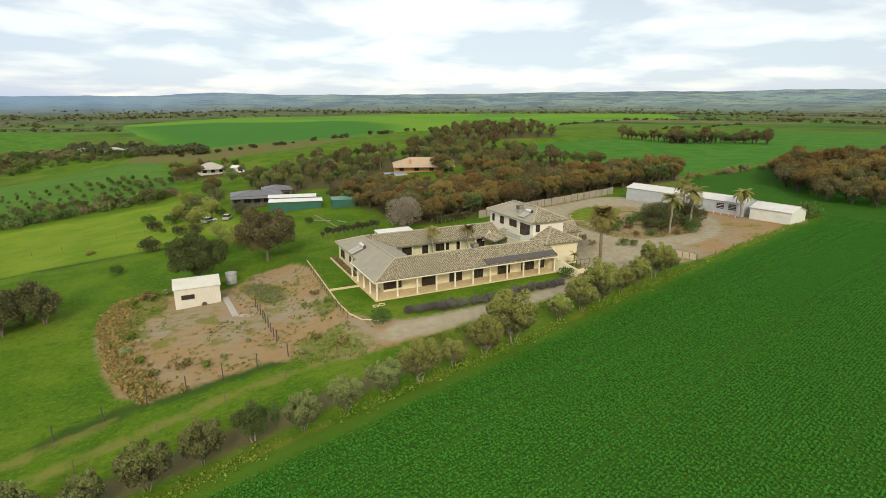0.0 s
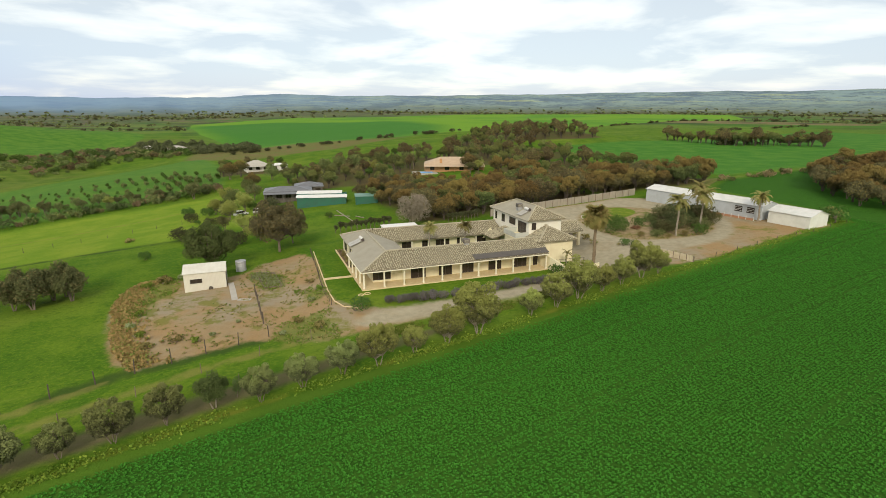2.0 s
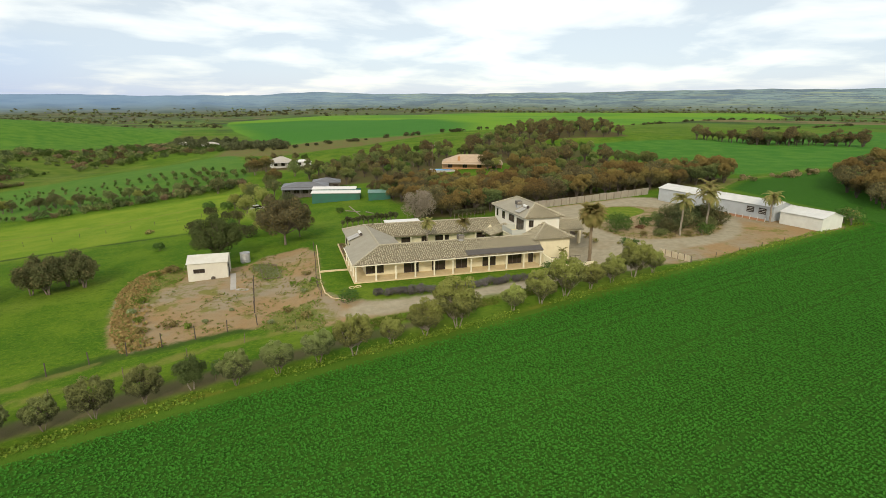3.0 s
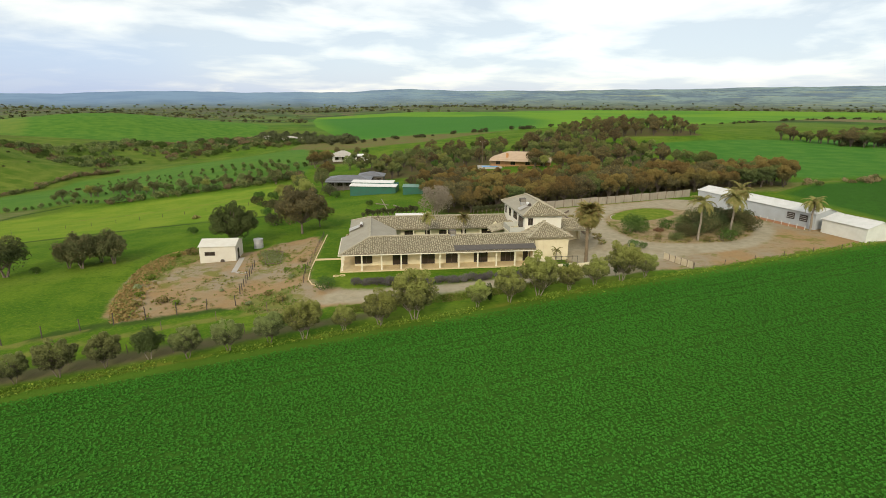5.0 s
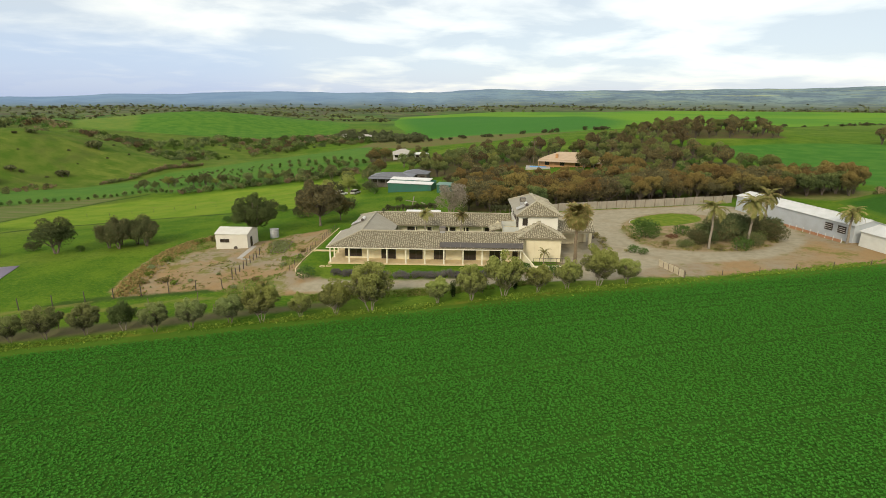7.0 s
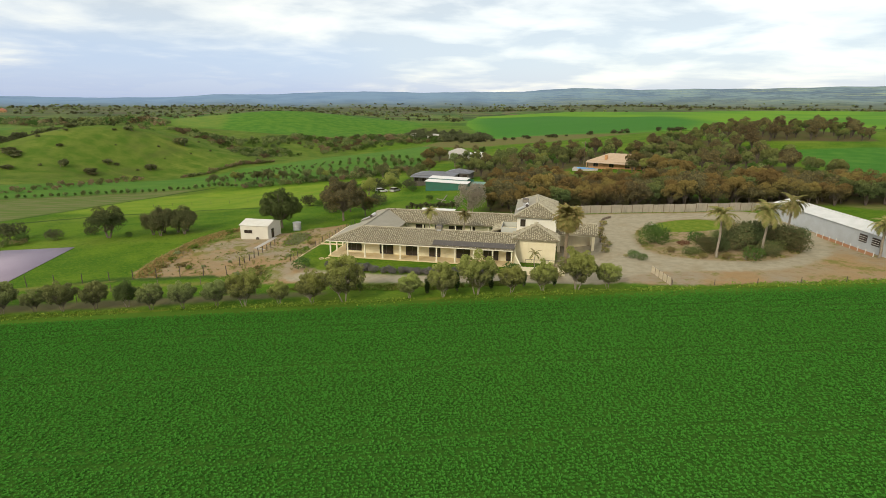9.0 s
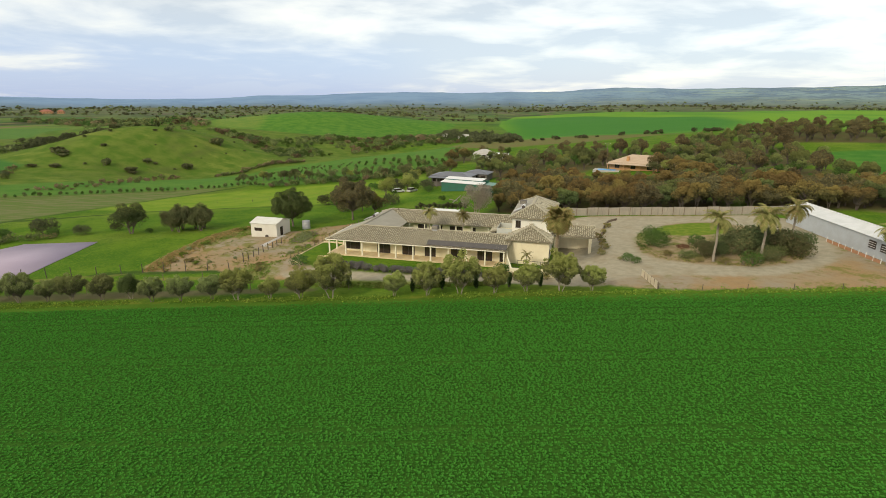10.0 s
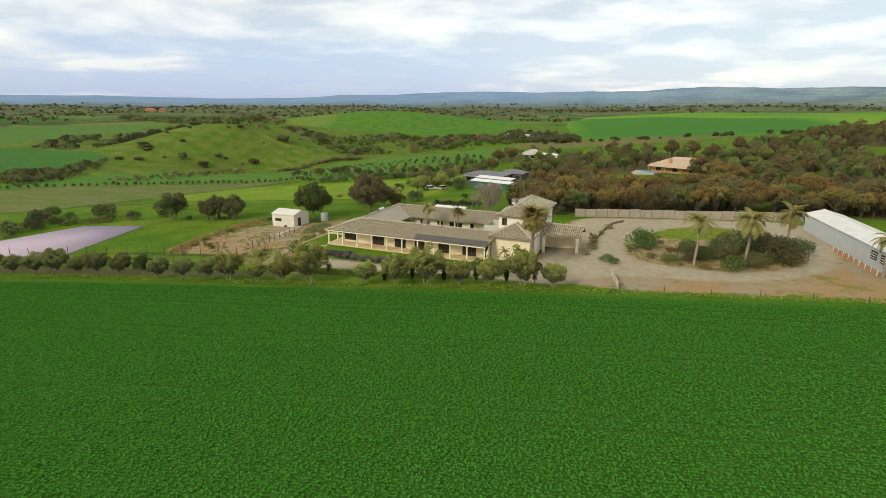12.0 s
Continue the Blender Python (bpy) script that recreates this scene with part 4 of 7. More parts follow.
spots = [(3.165 * i, 0.0) for i in range(1, 11)] + [(0.0, 3.0 * i) for i in range(1, 5)] + [(9.6 + 3.3 * i, 16.9) for i in range(6)]
spots = [(x, y + 0.2 * (y > 16)) for x, y in spots]
for x, y in spots:
    c = first.copy()
    scene.collection.objects.link(c)
    c.location = (x, y, 0)
# unseen pale linings, added to bounce light into the verandahs
part("verandah_ceiling", boxed((-0.3, 31.7, -0.3, 2.58, 2.66, 2.69)), TRIM, house)
part("verandah_ceiling", boxed((-0.3, 1.95, 2.6, 11.7, 2.66, 2.69)), TRIM, house)
part("verandah_ceiling", boxed((9.4, 31.6, 17.0, 17.95, 2.72, 2.75)), TRIM, house)
part("beam", boxed((-0.12, 31.8, -0.12, 0.12, 2.5, 2.655)), TRIM, house)
part("beam", boxed((-0.12, 0.12, 0.12, 12.0, 2.5, 2.655)), TRIM, house)
part("beam", boxed((9.3, 31.6, 16.8, 17.0, 2.5, 2.7)), TRIM, house)
for x0, x1, z0, n in ((1.95, 4.85, 0.35, 3), (8.2, 10.7, 0.02, 2), (13.0, 15.3, 0.02, 2), (17.2, 19.2, 0.02, 2), (22.0, 24.4, 0.02, 2), (26.7, 29.3, 0.02, 3), (30.6, 31.5, 0.02, 1)):
    window(house, "y", 2.6, x0, x1, z0, 2.1, -1, n, "sliding_door" if z0 < 0.1 else "window")
for x0, x1, z0, n in ((11.2, 13.1, 0.6, 2), (15.2, 16.4, 0.02, 2), (18.0, 20.8, 0.7, 3), (22.4, 23.4, 0.02, 1), (26.6, 28.6, 0.02, 2)):
    window(house, "y", 18.0, x0, x1, z0, 2.1, -1, n)
for y0, y1, z0 in ((13.2, 15.0, 0.3), (16.4, 17.4, 0.8), (20.4, 22.6, 0.6)):
    window(house, "x", 1.2, y0, y1, z0, 2.1, -1, 2)
# roofs of the three wings
M = 0.45
sw, a1 = (-M, -M, EAVE), (4.6, 4.45, TOP)
nw, a2 = (0.75, 24.8, 2.85), (4.7, 20.6, TOP)
roof_slope(house, [(-M, -M, EAVE), (31.9, -M, EAVE), (33.0, 4.45, TOP), (4.6, 4.45, TOP)], 11)
roof_slope(house, [(31.5, 9.1, EAVE), (9.4, 9.1, EAVE), (4.6, 4.45, TOP), (33.0, 4.45, TOP)], 12)
roof_slope(house, [(-M, 11.2, EAVE), (-M, -M, EAVE), (4.6, 4.45, TOP), (4.64, 11.2, TOP)], 13, True)
roof_slope(house, [(0.75, 24.8, 2.85), (0.75, 11.205, 2.85), (4.64, 11.205, TOP), (4.7, 20.6, TOP)], 17, True)
roof_slope(house, [(9.4, 9.1, EAVE), (9.4, 16.6, EAVE), (4.7, 20.6, TOP), (4.6, 4.45, TOP)], 14, True)
roof_slope(house, [(9.4, 16.6, EAVE), (31.8, 16.6, EAVE), (31.8, 20.6, TOP), (4.7, 20.6, TOP)], 15)
roof_slope(house, [(31.8, 24.8, 2.85), (0.75, 24.8, 2.85), (4.7, 20.6, TOP), (31.8, 20.6, TOP)], 16)
for p, q in ((sw, a1), (nw, a2), (a1, a2), (a1, (32.6, 4.45, TOP)), (a2, (31.8, 20.6, TOP))):
    ridge(house, Vector(p) + Vector((0, 0, 0.08)), Vector(q) + Vector((0, 0, 0.08)))
part("gutter", boxed((-0.58, 31.9, -0.58, -0.45, 2.60, 2.72)), TRIM, house)
part("gutter", boxed((-0.58, -0.45, -0.45, 11.2, 2.60, 2.72)), TRIM, house)
# the two-storey block
for s in ((32.0, 32.3, 7.0, 21.6, -0.3, 6.98), (32.3, 38.5, 7.0, 7.3, -0.3, 6.98), (38.5, 38.8, 7.0, 21.6, -0.3, 6.98), (32.3, 38.5, 21.3, 21.6, -0.3, 6.98)):
    part("wall", boxed(s), WALL_UP, house)
hip_roof(house, 31.4, 39.4, 6.4, 22.2, 7.04, 8.95, 30, plain="w")
window(house, "y", 7.0, 32.6, 33.5, 5.2, 6.5, -1, 2)
for y0, y1, z0, z1, n in ((19.9, 20.7, 4.9, 6.4, 1), (16.5, 17.8, 4.9, 6.4, 1), (12.1, 14.5, 5.1, 6.45, 2), (7.9, 10.9, 4.15, 6.35, 3)):
    window(house, "x", 32.0, y0, y1, z0, z1, -1, n)
for y0, y1, z0, z1 in ((9.0, 10.6, 4.6, 6.3), (14.5, 16.2, 4.9, 6.4)):
    window(house, "x", 38.8, y0, y1, z0, z1, 1, 2)
balcony = part("balcony", boxed((29.3, 32.0, 6.9, 11.6, 3.75, 3.95)), WALL, house)
part("balustrade", boxed((29.3, 29.36, 6.9, 11.6, 4.0, 4.9), (29.36, 32.0, 6.9, 6.96, 4.0, 4.9), (29.36, 32.0, 11.54, 11.6, 4.0, 4.9)), RAIL_GLASS, balcony, "pale glass balustrade")
part("wall", boxed((29.5, 32.0, 7.0, 11.4, -0.3, 3.75)), WALL, house)
# link with a small gable, and the tiled lean-to beside it
roof_slope(house, [(27.2, 12.0, 2.9), (27.2, 16.6, 2.9), (31.9, 16.6, 4.1), (31.9, 12.0, 4.1)], 40)
part("gable_wall", hull(bmesh.new(), [(27.4, 16.7, 2.0), (30.6, 16.7, 2.0), (29.0, 16.7, 3.9), (27.4, 16.9, 2.0), (30.6, 16.9, 2.0), (29.0, 16.9, 3.9)], [(0, 1, 2), (5, 4, 3), (0, 3, 4, 1), (1, 4, 5, 2), (2, 5, 3, 0)]), WALL, house)
# front room with its own hipped roof
for s in ((32.0, 38.8, 2.9, 3.2, -0.4, 4.0), (32.0, 32.3, 3.2, 7.0, -0.4, 4.0), (38.5, 38.8, 3.2, 7.0, -0.4, 4.0)):
    part("wall", boxed(s), WALL_WARM, house)
roof_slope(house, [(31.4, 2.3, 4.05), (39.4, 2.3, 4.05), (35.4, 6.2, 5.9)], 50)
roof_slope(house, [(31.4, 7.0, 4.05), (31.4, 2.3, 4.05), (35.4, 6.2, 5.9), (35.4, 7.0, 5.9)], 51)
roof_slope(house, [(39.4, 2.3, 4.05), (39.4, 7.0, 4.05), (35.4, 7.0, 5.9), (35.4, 6.2, 5.9)], 52)
ridge(house, (31.4, 2.3, 4.13), (35.4, 6.2, 5.98)), ridge(house, (39.4, 2.3, 4.13), (35.4, 6.2, 5.98)), ridge(house, (35.4, 6.2, 5.98), (35.4, 7.0, 5.98))
window(house, "x", 38.8, 4.2, 5.6, 0.0, 2.1, 1, 1, "door")
# open porch for cars
for x, y in ((45.6, 10.9), (45.6, 15.0), (39.6, 10.9)):
    part("pier", boxed((x - 0.25, x + 0.25, y - 0.25, y + 0.25, -0.2, 3.2), bevel=0.02), WALL_WARM, house)
part("beam", boxed((39.0, 45.9, 10.75, 11.05, 3.0, 3.3)), TRIM, house)
part("wall", boxed((39.0, 45.8, 15.2, 15.5, -0.3, 3.2)), WALL_WARM, house)
roof_slope(house, [(38.9, 10.4, 3.35), (46.3, 10.4, 3.35), (46.3, 13.1, 4.85), (38.9, 13.1, 4.85)], 60)
roof_slope(house, [(46.3, 15.9, 3.35), (38.9, 15.9, 3.35), (38.9, 13.1, 4.85), (46.3, 13.1, 4.85)], 61)
ridge(house, (38.9, 13.1, 4.93), (46.3, 13.1, 4.93))

# ---- on and round the house ----
heater = thing("solar_heater", pose(2.9, 15.4, 3.82, 0, -22, 0), "solar water heater with white tanks on the tiled roof", "water heater")
part("tank", tube(bmesh.new(), (0.2, -1.1, 0.28), (0.2, -0.1, 0.28), 0.27, 0.27, 14), WHITE, heater)
part("tank", tube(bmesh.new(), (0.2, 0.15, 0.28), (0.2, 1.15, 0.28), 0.27, 0.27, 14), WHITE, heater)
part("end_cap", tube(bmesh.new(), (0.2, -1.16, 0.28), (0.2, -1.1, 0.28), 0.28, 0.28, 14), FRAME, heater, "black end cap")
for y in (-1.1, 0.1):
    part("collector", boxed((-2.3, -0.15, y, y + 1.05, 0.1, 0.2), bevel=0.01), COLLECTOR, heater)
heater2 = thing("solar_heater", pose(33.6, 10.6, 8.12, 0, -25, 0), "solar water heater with a white tank on the upper roof", "water heater")
part("tank", tube(bmesh.new(), (0.1, -0.9, 0.3), (0.1, 0.7, 0.3), 0.28, 0.28, 14), WHITE, heater2)
part("end_cap", tube(bmesh.new(), (0.1, -0.98, 0.3), (0.1, -0.9, 0.3), 0.29, 0.29, 14), FRAME, heater2, "black end cap")
part("collector", boxed((-1.9, -0.25, -0.9, 0.9, 0.1, 0.2), bevel=0.01), COLLECTOR, heater2)


def cooler(x, y, z, label):
    ob = thing("roof_cooler", pose(x, y, z), label, "air cooler")
    part("cabinet", boxed((-0.55, 0.55, -0.5, 0.5, 0.12, 0.8), bevel=0.06), DARK_WALL, ob)
    for k in range(4):
        part("louvre", boxed((-0.46, 0.46, -0.53, -0.5, 0.2 + 0.14 * k, 0.28 + 0.14 * k)), PANEL, ob)
    part("base", boxed((-0.4, 0.4, -0.4, 0.4, -0.55, 0.12)), ZINC, ob)
    return ob


cooler(18.6, 4.5, 4.5, "brown evaporative cooler on the ridge of the tiled roof")
cooler(33.2, 13.0, 8.3, "dark evaporative cooler on the upper tiled roof")
strip = thing("solar_strip", Matrix(), "long dark solar heating mat along the tiled eave", "solar panel")
k = (TOP - EAVE) / 4.9
for i in range(8):
    x0 = 18.3 + i * 1.72
    part("mat", slab([(x0, -0.25, EAVE + 0.2 * k + 0.2), (x0 + 1.7, -0.25, EAVE + 0.2 * k + 0.2), (x0 + 1.7, 1.15, EAVE + 1.6 * k + 0.2), (x0, 1.15, EAVE + 1.6 * k + 0.2)], 0.06), SOLAR, strip)
vent = thing("roof_vent", pose(6.2, 20.4, 4.15), "small dark vent pipe on the tiled roof", "vent")
part("pipe", tube(bmesh.new(), (0, 0, -0.1), (0, 0, 0.45), 0.06, 0.06, 8), DARK_POST, vent)
part("cowl", tube(bmesh.new(), (0, 0, 0.45), (0, 0, 0.55), 0.12, 0.08, 8), DARK_POST, vent)

back_roof = thing("patio_cover", Matrix(), "white sheet patio cover behind the back wing", "patio cover")
part("cover", slab([(10.0, 26.6, 2.95), (17.5, 26.6, 2.95), (17.5, 30.0, 3.15), (10.0, 30.0, 3.15)], 0.12), WHITE, back_roof)
for x in (10.2, 13.7, 17.3):
    part("post", boxed((x - 0.06, x + 0.06, 29.7, 29.82, -0.6, 3.02)), TRIM, back_roof)

# low courtyard wall before the front room
gwall = thing("garden_wall", Matrix(), "low cream rendered wall stepping down beside the villa", "wall")


def wall_run(parent, pts, thick, z0, material, name="wall"):
    for (ax, ay, at), (bx, by, bt) in zip(pts, pts[1:]):
        d = Vector((bx - ax, by - ay, 0)).normalized()
        n = Vector((-d.y, d.x, 0)) * thick / 2
        p = [(ax, ay), (bx, by)]
        bm = bmesh.new()
        vs = []
        for (x, y), t in zip(p, (at, bt)):
            for s in (1, -1):
                for z in (z0, t):
                    vs.append((x + s * n.x, y + s * n.y, z))
        hull(bm, vs, [(0, 1, 3, 2), (4, 6, 7, 5), (0, 4, 5, 1), (2, 3, 7, 6), (1, 5, 7, 3), (0, 2, 6, 4)])
        bmesh.ops.recalc_face_normals(bm, faces=bm.faces)
        part(name, bm, material, parent)


wall_run(gwall, [(31.9, 2.3, 2.5), (32.3, -0.5, 2.0), (33.4, -3.9, 1.15)], 0.22, -0.5, WALL)
wall_run(gwall, [(33.4, -3.9, 1.15), (40.2, -3.2, 1.1)], 0.22, -0.5, WALL)
gate = thing("iron_railing", pose(36.5, 0.4, 0), "dark iron railing on the courtyard wall by the villa", "railing")
part("rail", boxed((-2.6, 3.2, -0.03, 0.03, 1.15, 1.2), (-2.6, 3.2, -0.03, 0.03, 0.3, 0.34)), DARK_POST, gate)
for i in range(7):
    part("post", boxed((-2.6 + i * 0.95, -2.55 + i * 0.95, -0.03, 0.03, -0.2, 1.25)), DARK_POST, gate)

# garden edging round the lawn, and the path to the verandah
edging = thing("lawn_edging", Matrix(), "pale sandstone edging round the villa lawn", "edging", kind="structure")


def edge_run(parent, pts, wide, tall, material, name="edge_stone"):
    """A kerb of short stones along a line."""
    for (ax, ay), (bx, by) in zip(pts, pts[1:]):
        length = math.hypot(bx - ax, by - ay)
        n = max(1, int(length / 1.5))
        for i in range(n):
            x, y = ax + (bx - ax) * (i + 0.5) / n, ay + (by - ay) * (i + 0.5) / n
            ob = part(name, boxed((-length / n / 2 + 0.02, length / n / 2 - 0.02, -wide / 2, wide / 2, -0.1, tall), bevel=0.02), material, parent)
            ob.matrix_world = pose(x, y, ground(x, y), 0, 0, math.degrees(math.atan2(by - ay, bx - ax)))


edge_run(edging, [(-4.3, 26.2), (-5.2, 2), (-5.0, -3.2), (-4.2, -5.6), (-2.2, -6.9)], 0.16, 0.1, PAVE)
path_ = part("garden_path", boxed((-4.9, -0.4, 7.2, 7.65, -0.3, 0.02)), PAVE)
path_.location = (0, 0, -0.06)
tagged(path_, "narrow pale paved path across the lawn", "path", kind="structure")
isle_edge = thing("garden_edging", Matrix(), "low sandy stone edging before the island lawn", "edging", kind="structure")
edge_run(isle_edge, [q for q in ISLE_LAWN if q[1] < 30], 0.16, 0.12, CONCRETE)
drive_kerb = thing("drive_kerb", Matrix(), "dark timber sleeper edging along the drive", "edging", kind="structure")
kerb_line = [(47.4, 15.5), (47.8, 20), (48.3, 26), (48.9, 31), (49.8, 34.4), (51.6, 36.6)]
wall_run(drive_kerb, [(x, y, ground(x, y) + 0.45) for x, y in kerb_line], 0.22, -0.3, TIMBER, "sleeper")

# lavender hedges before the lawn
rng = np.random.default_rng(21)
for x0, x1, y0, y1 in ((1.8, 10.8, -6.6, -7.1), (11.8, 28.6, -7.1, -5.7)):
    n = int((x1 - x0) / 1.05)
    for i in range(n):
        t = (i + 0.5) / n
        x, y = x0 + (x1 - x0) * t, y0 + (y1 - y0) * t + float(rng.normal(0, 0.12))
        if i == 0:
            lav = shrub("lavender_bush", 200 + int(x), "rounded grey-purple lavender bush in the hedge by the lawn", "shrub", L_LAV, 1.1, 0.95, 1400, 0.1, "lavender hedge", on(x, y))
        else:
            copy_thing(lav, on(x, y, float(rng.uniform(0, 360)), float(rng.uniform(0.85, 1.15))))

# ---- palms ----


def palm(name, seed, m, label, trunk_h, trunk_r, n_fronds, frond, droop, group="", skirt=0, leaf=None, bark=None):
    """A palm: ringed trunk, arching fronds with leaflets, and old hanging ones."""
    rng = np.random.default_rng(seed)
    ob = thing(name, m, label, "palm tree", group)
    bm = bmesh.new()
    k = 9
    for i in range(k):
        z0, z1 = trunk_h * i / k, trunk_h * (i + 1) / k
        tube(bm, (0.06 * math.sin(i), 0.05 * math.cos(i), z0 - 0.1 * (i == 0)), (0.06 * math.sin(i + 1), 0.05 * math.cos(i + 1), z1 + 0.02), trunk_r * (1.12 - 0.3 * i / k), trunk_r * (1.0 - 0.3 * (i + 1) / k), 9)
    part("trunk", bm, bark or PALE_BARK, ob)
    vs = []
    for i in range(n_fronds + skirt):
        a = 2.399 * i + rng.normal(0, 0.15)
        old = i >= n_fronds
        lift = rng.uniform(-1.35, -0.9) if old else rng.uniform(-0.75 if skirt else -0.35, 1.45)
        length = frond * (0.65 if old else rng.uniform(0.8, 1.1))
        d = np.array([math.cos(a), math.sin(a), 0.0])
        side = np.array([-math.sin(a), math.cos(a), 0.0])
        p, ang, seg = np.array([0, 0, trunk_h]), lift, 9
        for s in range(seg):
            step = length / seg
            q = p + step * (math.cos(ang) * d + np.array([0, 0, math.sin(ang)]))
            ang -= droop / seg
            vs.append([p - 0.02 * side, q - 0.02 * side, q + 0.02 * side, p + 0.02 * side])
            w = frond * (0.26 if skirt else 0.19) * math.sin(math.pi * (0.15 + 0.8 * (s + 0.5) / seg))
            for sg in (-1, 1):
                for j in range(3):
                    b = p + (q - p) * (j + 0.3) / 3
                    tip_ = b + sg * side * w + (q - p) * 0.9 - np.array([0, 0, w * rng.uniform(0.25, 0.6)])
                    off = (q - p) * 0.4
                    vs.append([b - off * 0.5, tip_ - off * 0.2, tip_ + off * 0.2, b + off * 0.5])
            p = q
    v = np.array(vs).reshape(-1, 3)
    cloud("fronds", v, np.arange(len(v)).reshape(-1, 4), leaf or L_PALM, ob)
    return ob


palm("palm_tree", 1, on(40.25, -1.5), "tall thick-trunked palm beside the villa's front room", 9.2, 0.30, 210, 2.6, 1.25, "", 90, L_PALM_G, PALM_BARK)
palm("palm_tree", 2, pose(15.1, 13.2, -0.1), "slender palm rising above the courtyard roofs", 6.0, 0.13, 30, 1.9, 1.6, "courtyard palms")
palm("palm_tree", 3, pose(21.9, 12.7, -0.1), "slender palm rising above the courtyard roofs", 5.7, 0.13, 34, 1.8, 1.5, "courtyard palms")
palm("palm_tree", 7, pose(35.4, -0.6, -0.1), "young palm before the cream front room wall", 2.6, 0.08, 9, 1.4, 1.8)
for sd, x, y, h, f in ((4, 64.6, 5.0, 7.1, 2.9), (5, 71.6, 5.9, 7.6, 3.2), (6, 78.0, 13.3, 7.6, 3.0), (8, 89.0, 6.8, 5.6, 2.7)):
    palm("palm_tree", sd, on(x, y, sd * 40), "feathery palm with a slim grey trunk by the drive", h, 0.2, 26, f, 1.8, "drive palms")

# ---- garden island and other shrubs ----
big = [shrub("garden_shrub", 300 + i, ("broad grey-green shrub in the garden island", "broad grey-brown shrub in the garden island", "olive-brown shrub in the garden island")[i], "shrub", lf, r, t, 2600, 0.15, "island shrubs", n_lobes=14) for i, (lf, r, t) in enumerate(((L_SAGE, 2.1, 2.2), (L_SCRUB, 2.3, 2.7), (L_WOOD_G, 2.1, 2.6)))]
shrub("garden_shrub", 309, "bright green leafy shrub on the garden island", "shrub", L_BUSH, 2.4, 2.4, 2600, 0.15, "island shrubs", on(55.9, 13.4, 0, 1.4), 14)
mound = [(61.0, 6.6, 0.6), (63.6, 7.6, 0.9), (66.0, 8.0, 0.8), (68.6, 16.2, 1.0), (69.6, 9.6, 1.1), (71.6, 11.6, 1.25), (73.6, 8.6, 1.2), (75.6, 10.4, 1.25), (77.2, 12.6, 1.2), (79.2, 12.8, 1.1), (78.2, 9.8, 0.9), (74.0, 14.2, 1.3), (76.8, 16.2, 1.1), (71.0, 15.2, 1.1), (80.2, 15.2, 1.0), (67.6, 11.8, 0.9), (72.6, 6.4, 0.7), (64.8, 10.6, 0.7), (70.2, 19.0, 0.8), (74.6, 18.4, 0.9)]
plant(big, [on(x, y, 67.0 * i, 1.2 * q) for i, (x, y, q) in enumerate(mound)])
low = [shrub("low_shrub", 320 + i, "low olive-coloured shrub on the bare ground", "shrub", lf, 0.8, 0.8, 500, 0.1) for i, lf in enumerate((L_TUFT, L_BUSH))]
plant(low, [on(62.5, 4.6), on(-2.0, -7.3, 0, 2.1), on(66.0, 4.2, 40, 1.3), on(69.8, 3.9, 0, 1.2), on(58.2, 7.6, 80, 1.3), on(51.6, 4.2, 0, 0.7), on(50.4, 4.6, 0, 0.6), on(52.8, 3.0, 0, 0.6), on(59.5, 18, 0, 1.0), on(64, 15, 0, 1.1), on(33.5, -4.9, 20, 1.0), on(36.4, -4.8, 70, 0.9), on(38.9, -4.4, 10, 1.2), on(31.8, -3.2, 10, 0.9), on(104.5, 1.4, 0, 2.6), on(101.5, -0.5, 40, 1.8), on(107, 3.5, 90, 2.2)])
bank = [shrub("bank_shrub", 330, "rusty dry shrub on the bank by the drive", "shrub", L_TUFT, 1.0, 0.9, 260, 0.16, "bank shrubs")]
plant(bank, [on(47.6, 8.5), on(48.2, 12, 30, 1.2), on(48.0, 16, 80, 1.1), on(47.4, 20, 0, 1.3), on(48.4, 24, 120, 1.0), on(49.4, 29, 60, 1.1)])

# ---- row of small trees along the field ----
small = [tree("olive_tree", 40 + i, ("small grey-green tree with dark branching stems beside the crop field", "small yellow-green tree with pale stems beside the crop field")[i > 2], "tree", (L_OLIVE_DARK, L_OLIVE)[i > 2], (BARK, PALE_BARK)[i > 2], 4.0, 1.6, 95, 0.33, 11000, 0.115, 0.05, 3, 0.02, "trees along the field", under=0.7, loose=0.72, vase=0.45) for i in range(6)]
rng = np.random.default_rng(77)
row = [(-53.2, -33.2, 1.0), (-48.8, -32.0, 1.05), (-44.6, -30.8, 1.0), (-40.4, -29.7, 1.05), (-36.5, -28.6, 1.1), (-32.4, -27.5, 1.0), (-28.4, -26.9, 1.15), (-24.3, -25.7, 1.0), (-15.9, -25.2, 1.15), (-11.7, -24.2, 1.05), (-7.4, -23.1, 1.0), (-3.4, -22.8, 1.3), (1.2, -21.6, 0.95), (5.6, -20.8, 1.15), (10.0, -19.9, 1.4), (18.6, -17.8, 1.15), (23.2, -16.8, 1.1), (27.7, -15.5, 1.15), (32.4, -14.5, 1.2), (36.8, -13.3, 1.0), (41.4, -12.4, 1.15), (45.8, -11.2, 1.2)]
for dark in (True, False):
    spots = [on(x, y, float(rng.uniform(0, 360)), (1.0 + 0.08 * math.sin(x * 3.7)) * q) for x, y, q in row if (x < -5) == dark]
    plant(small[:3] if dark else small[3:], spots)
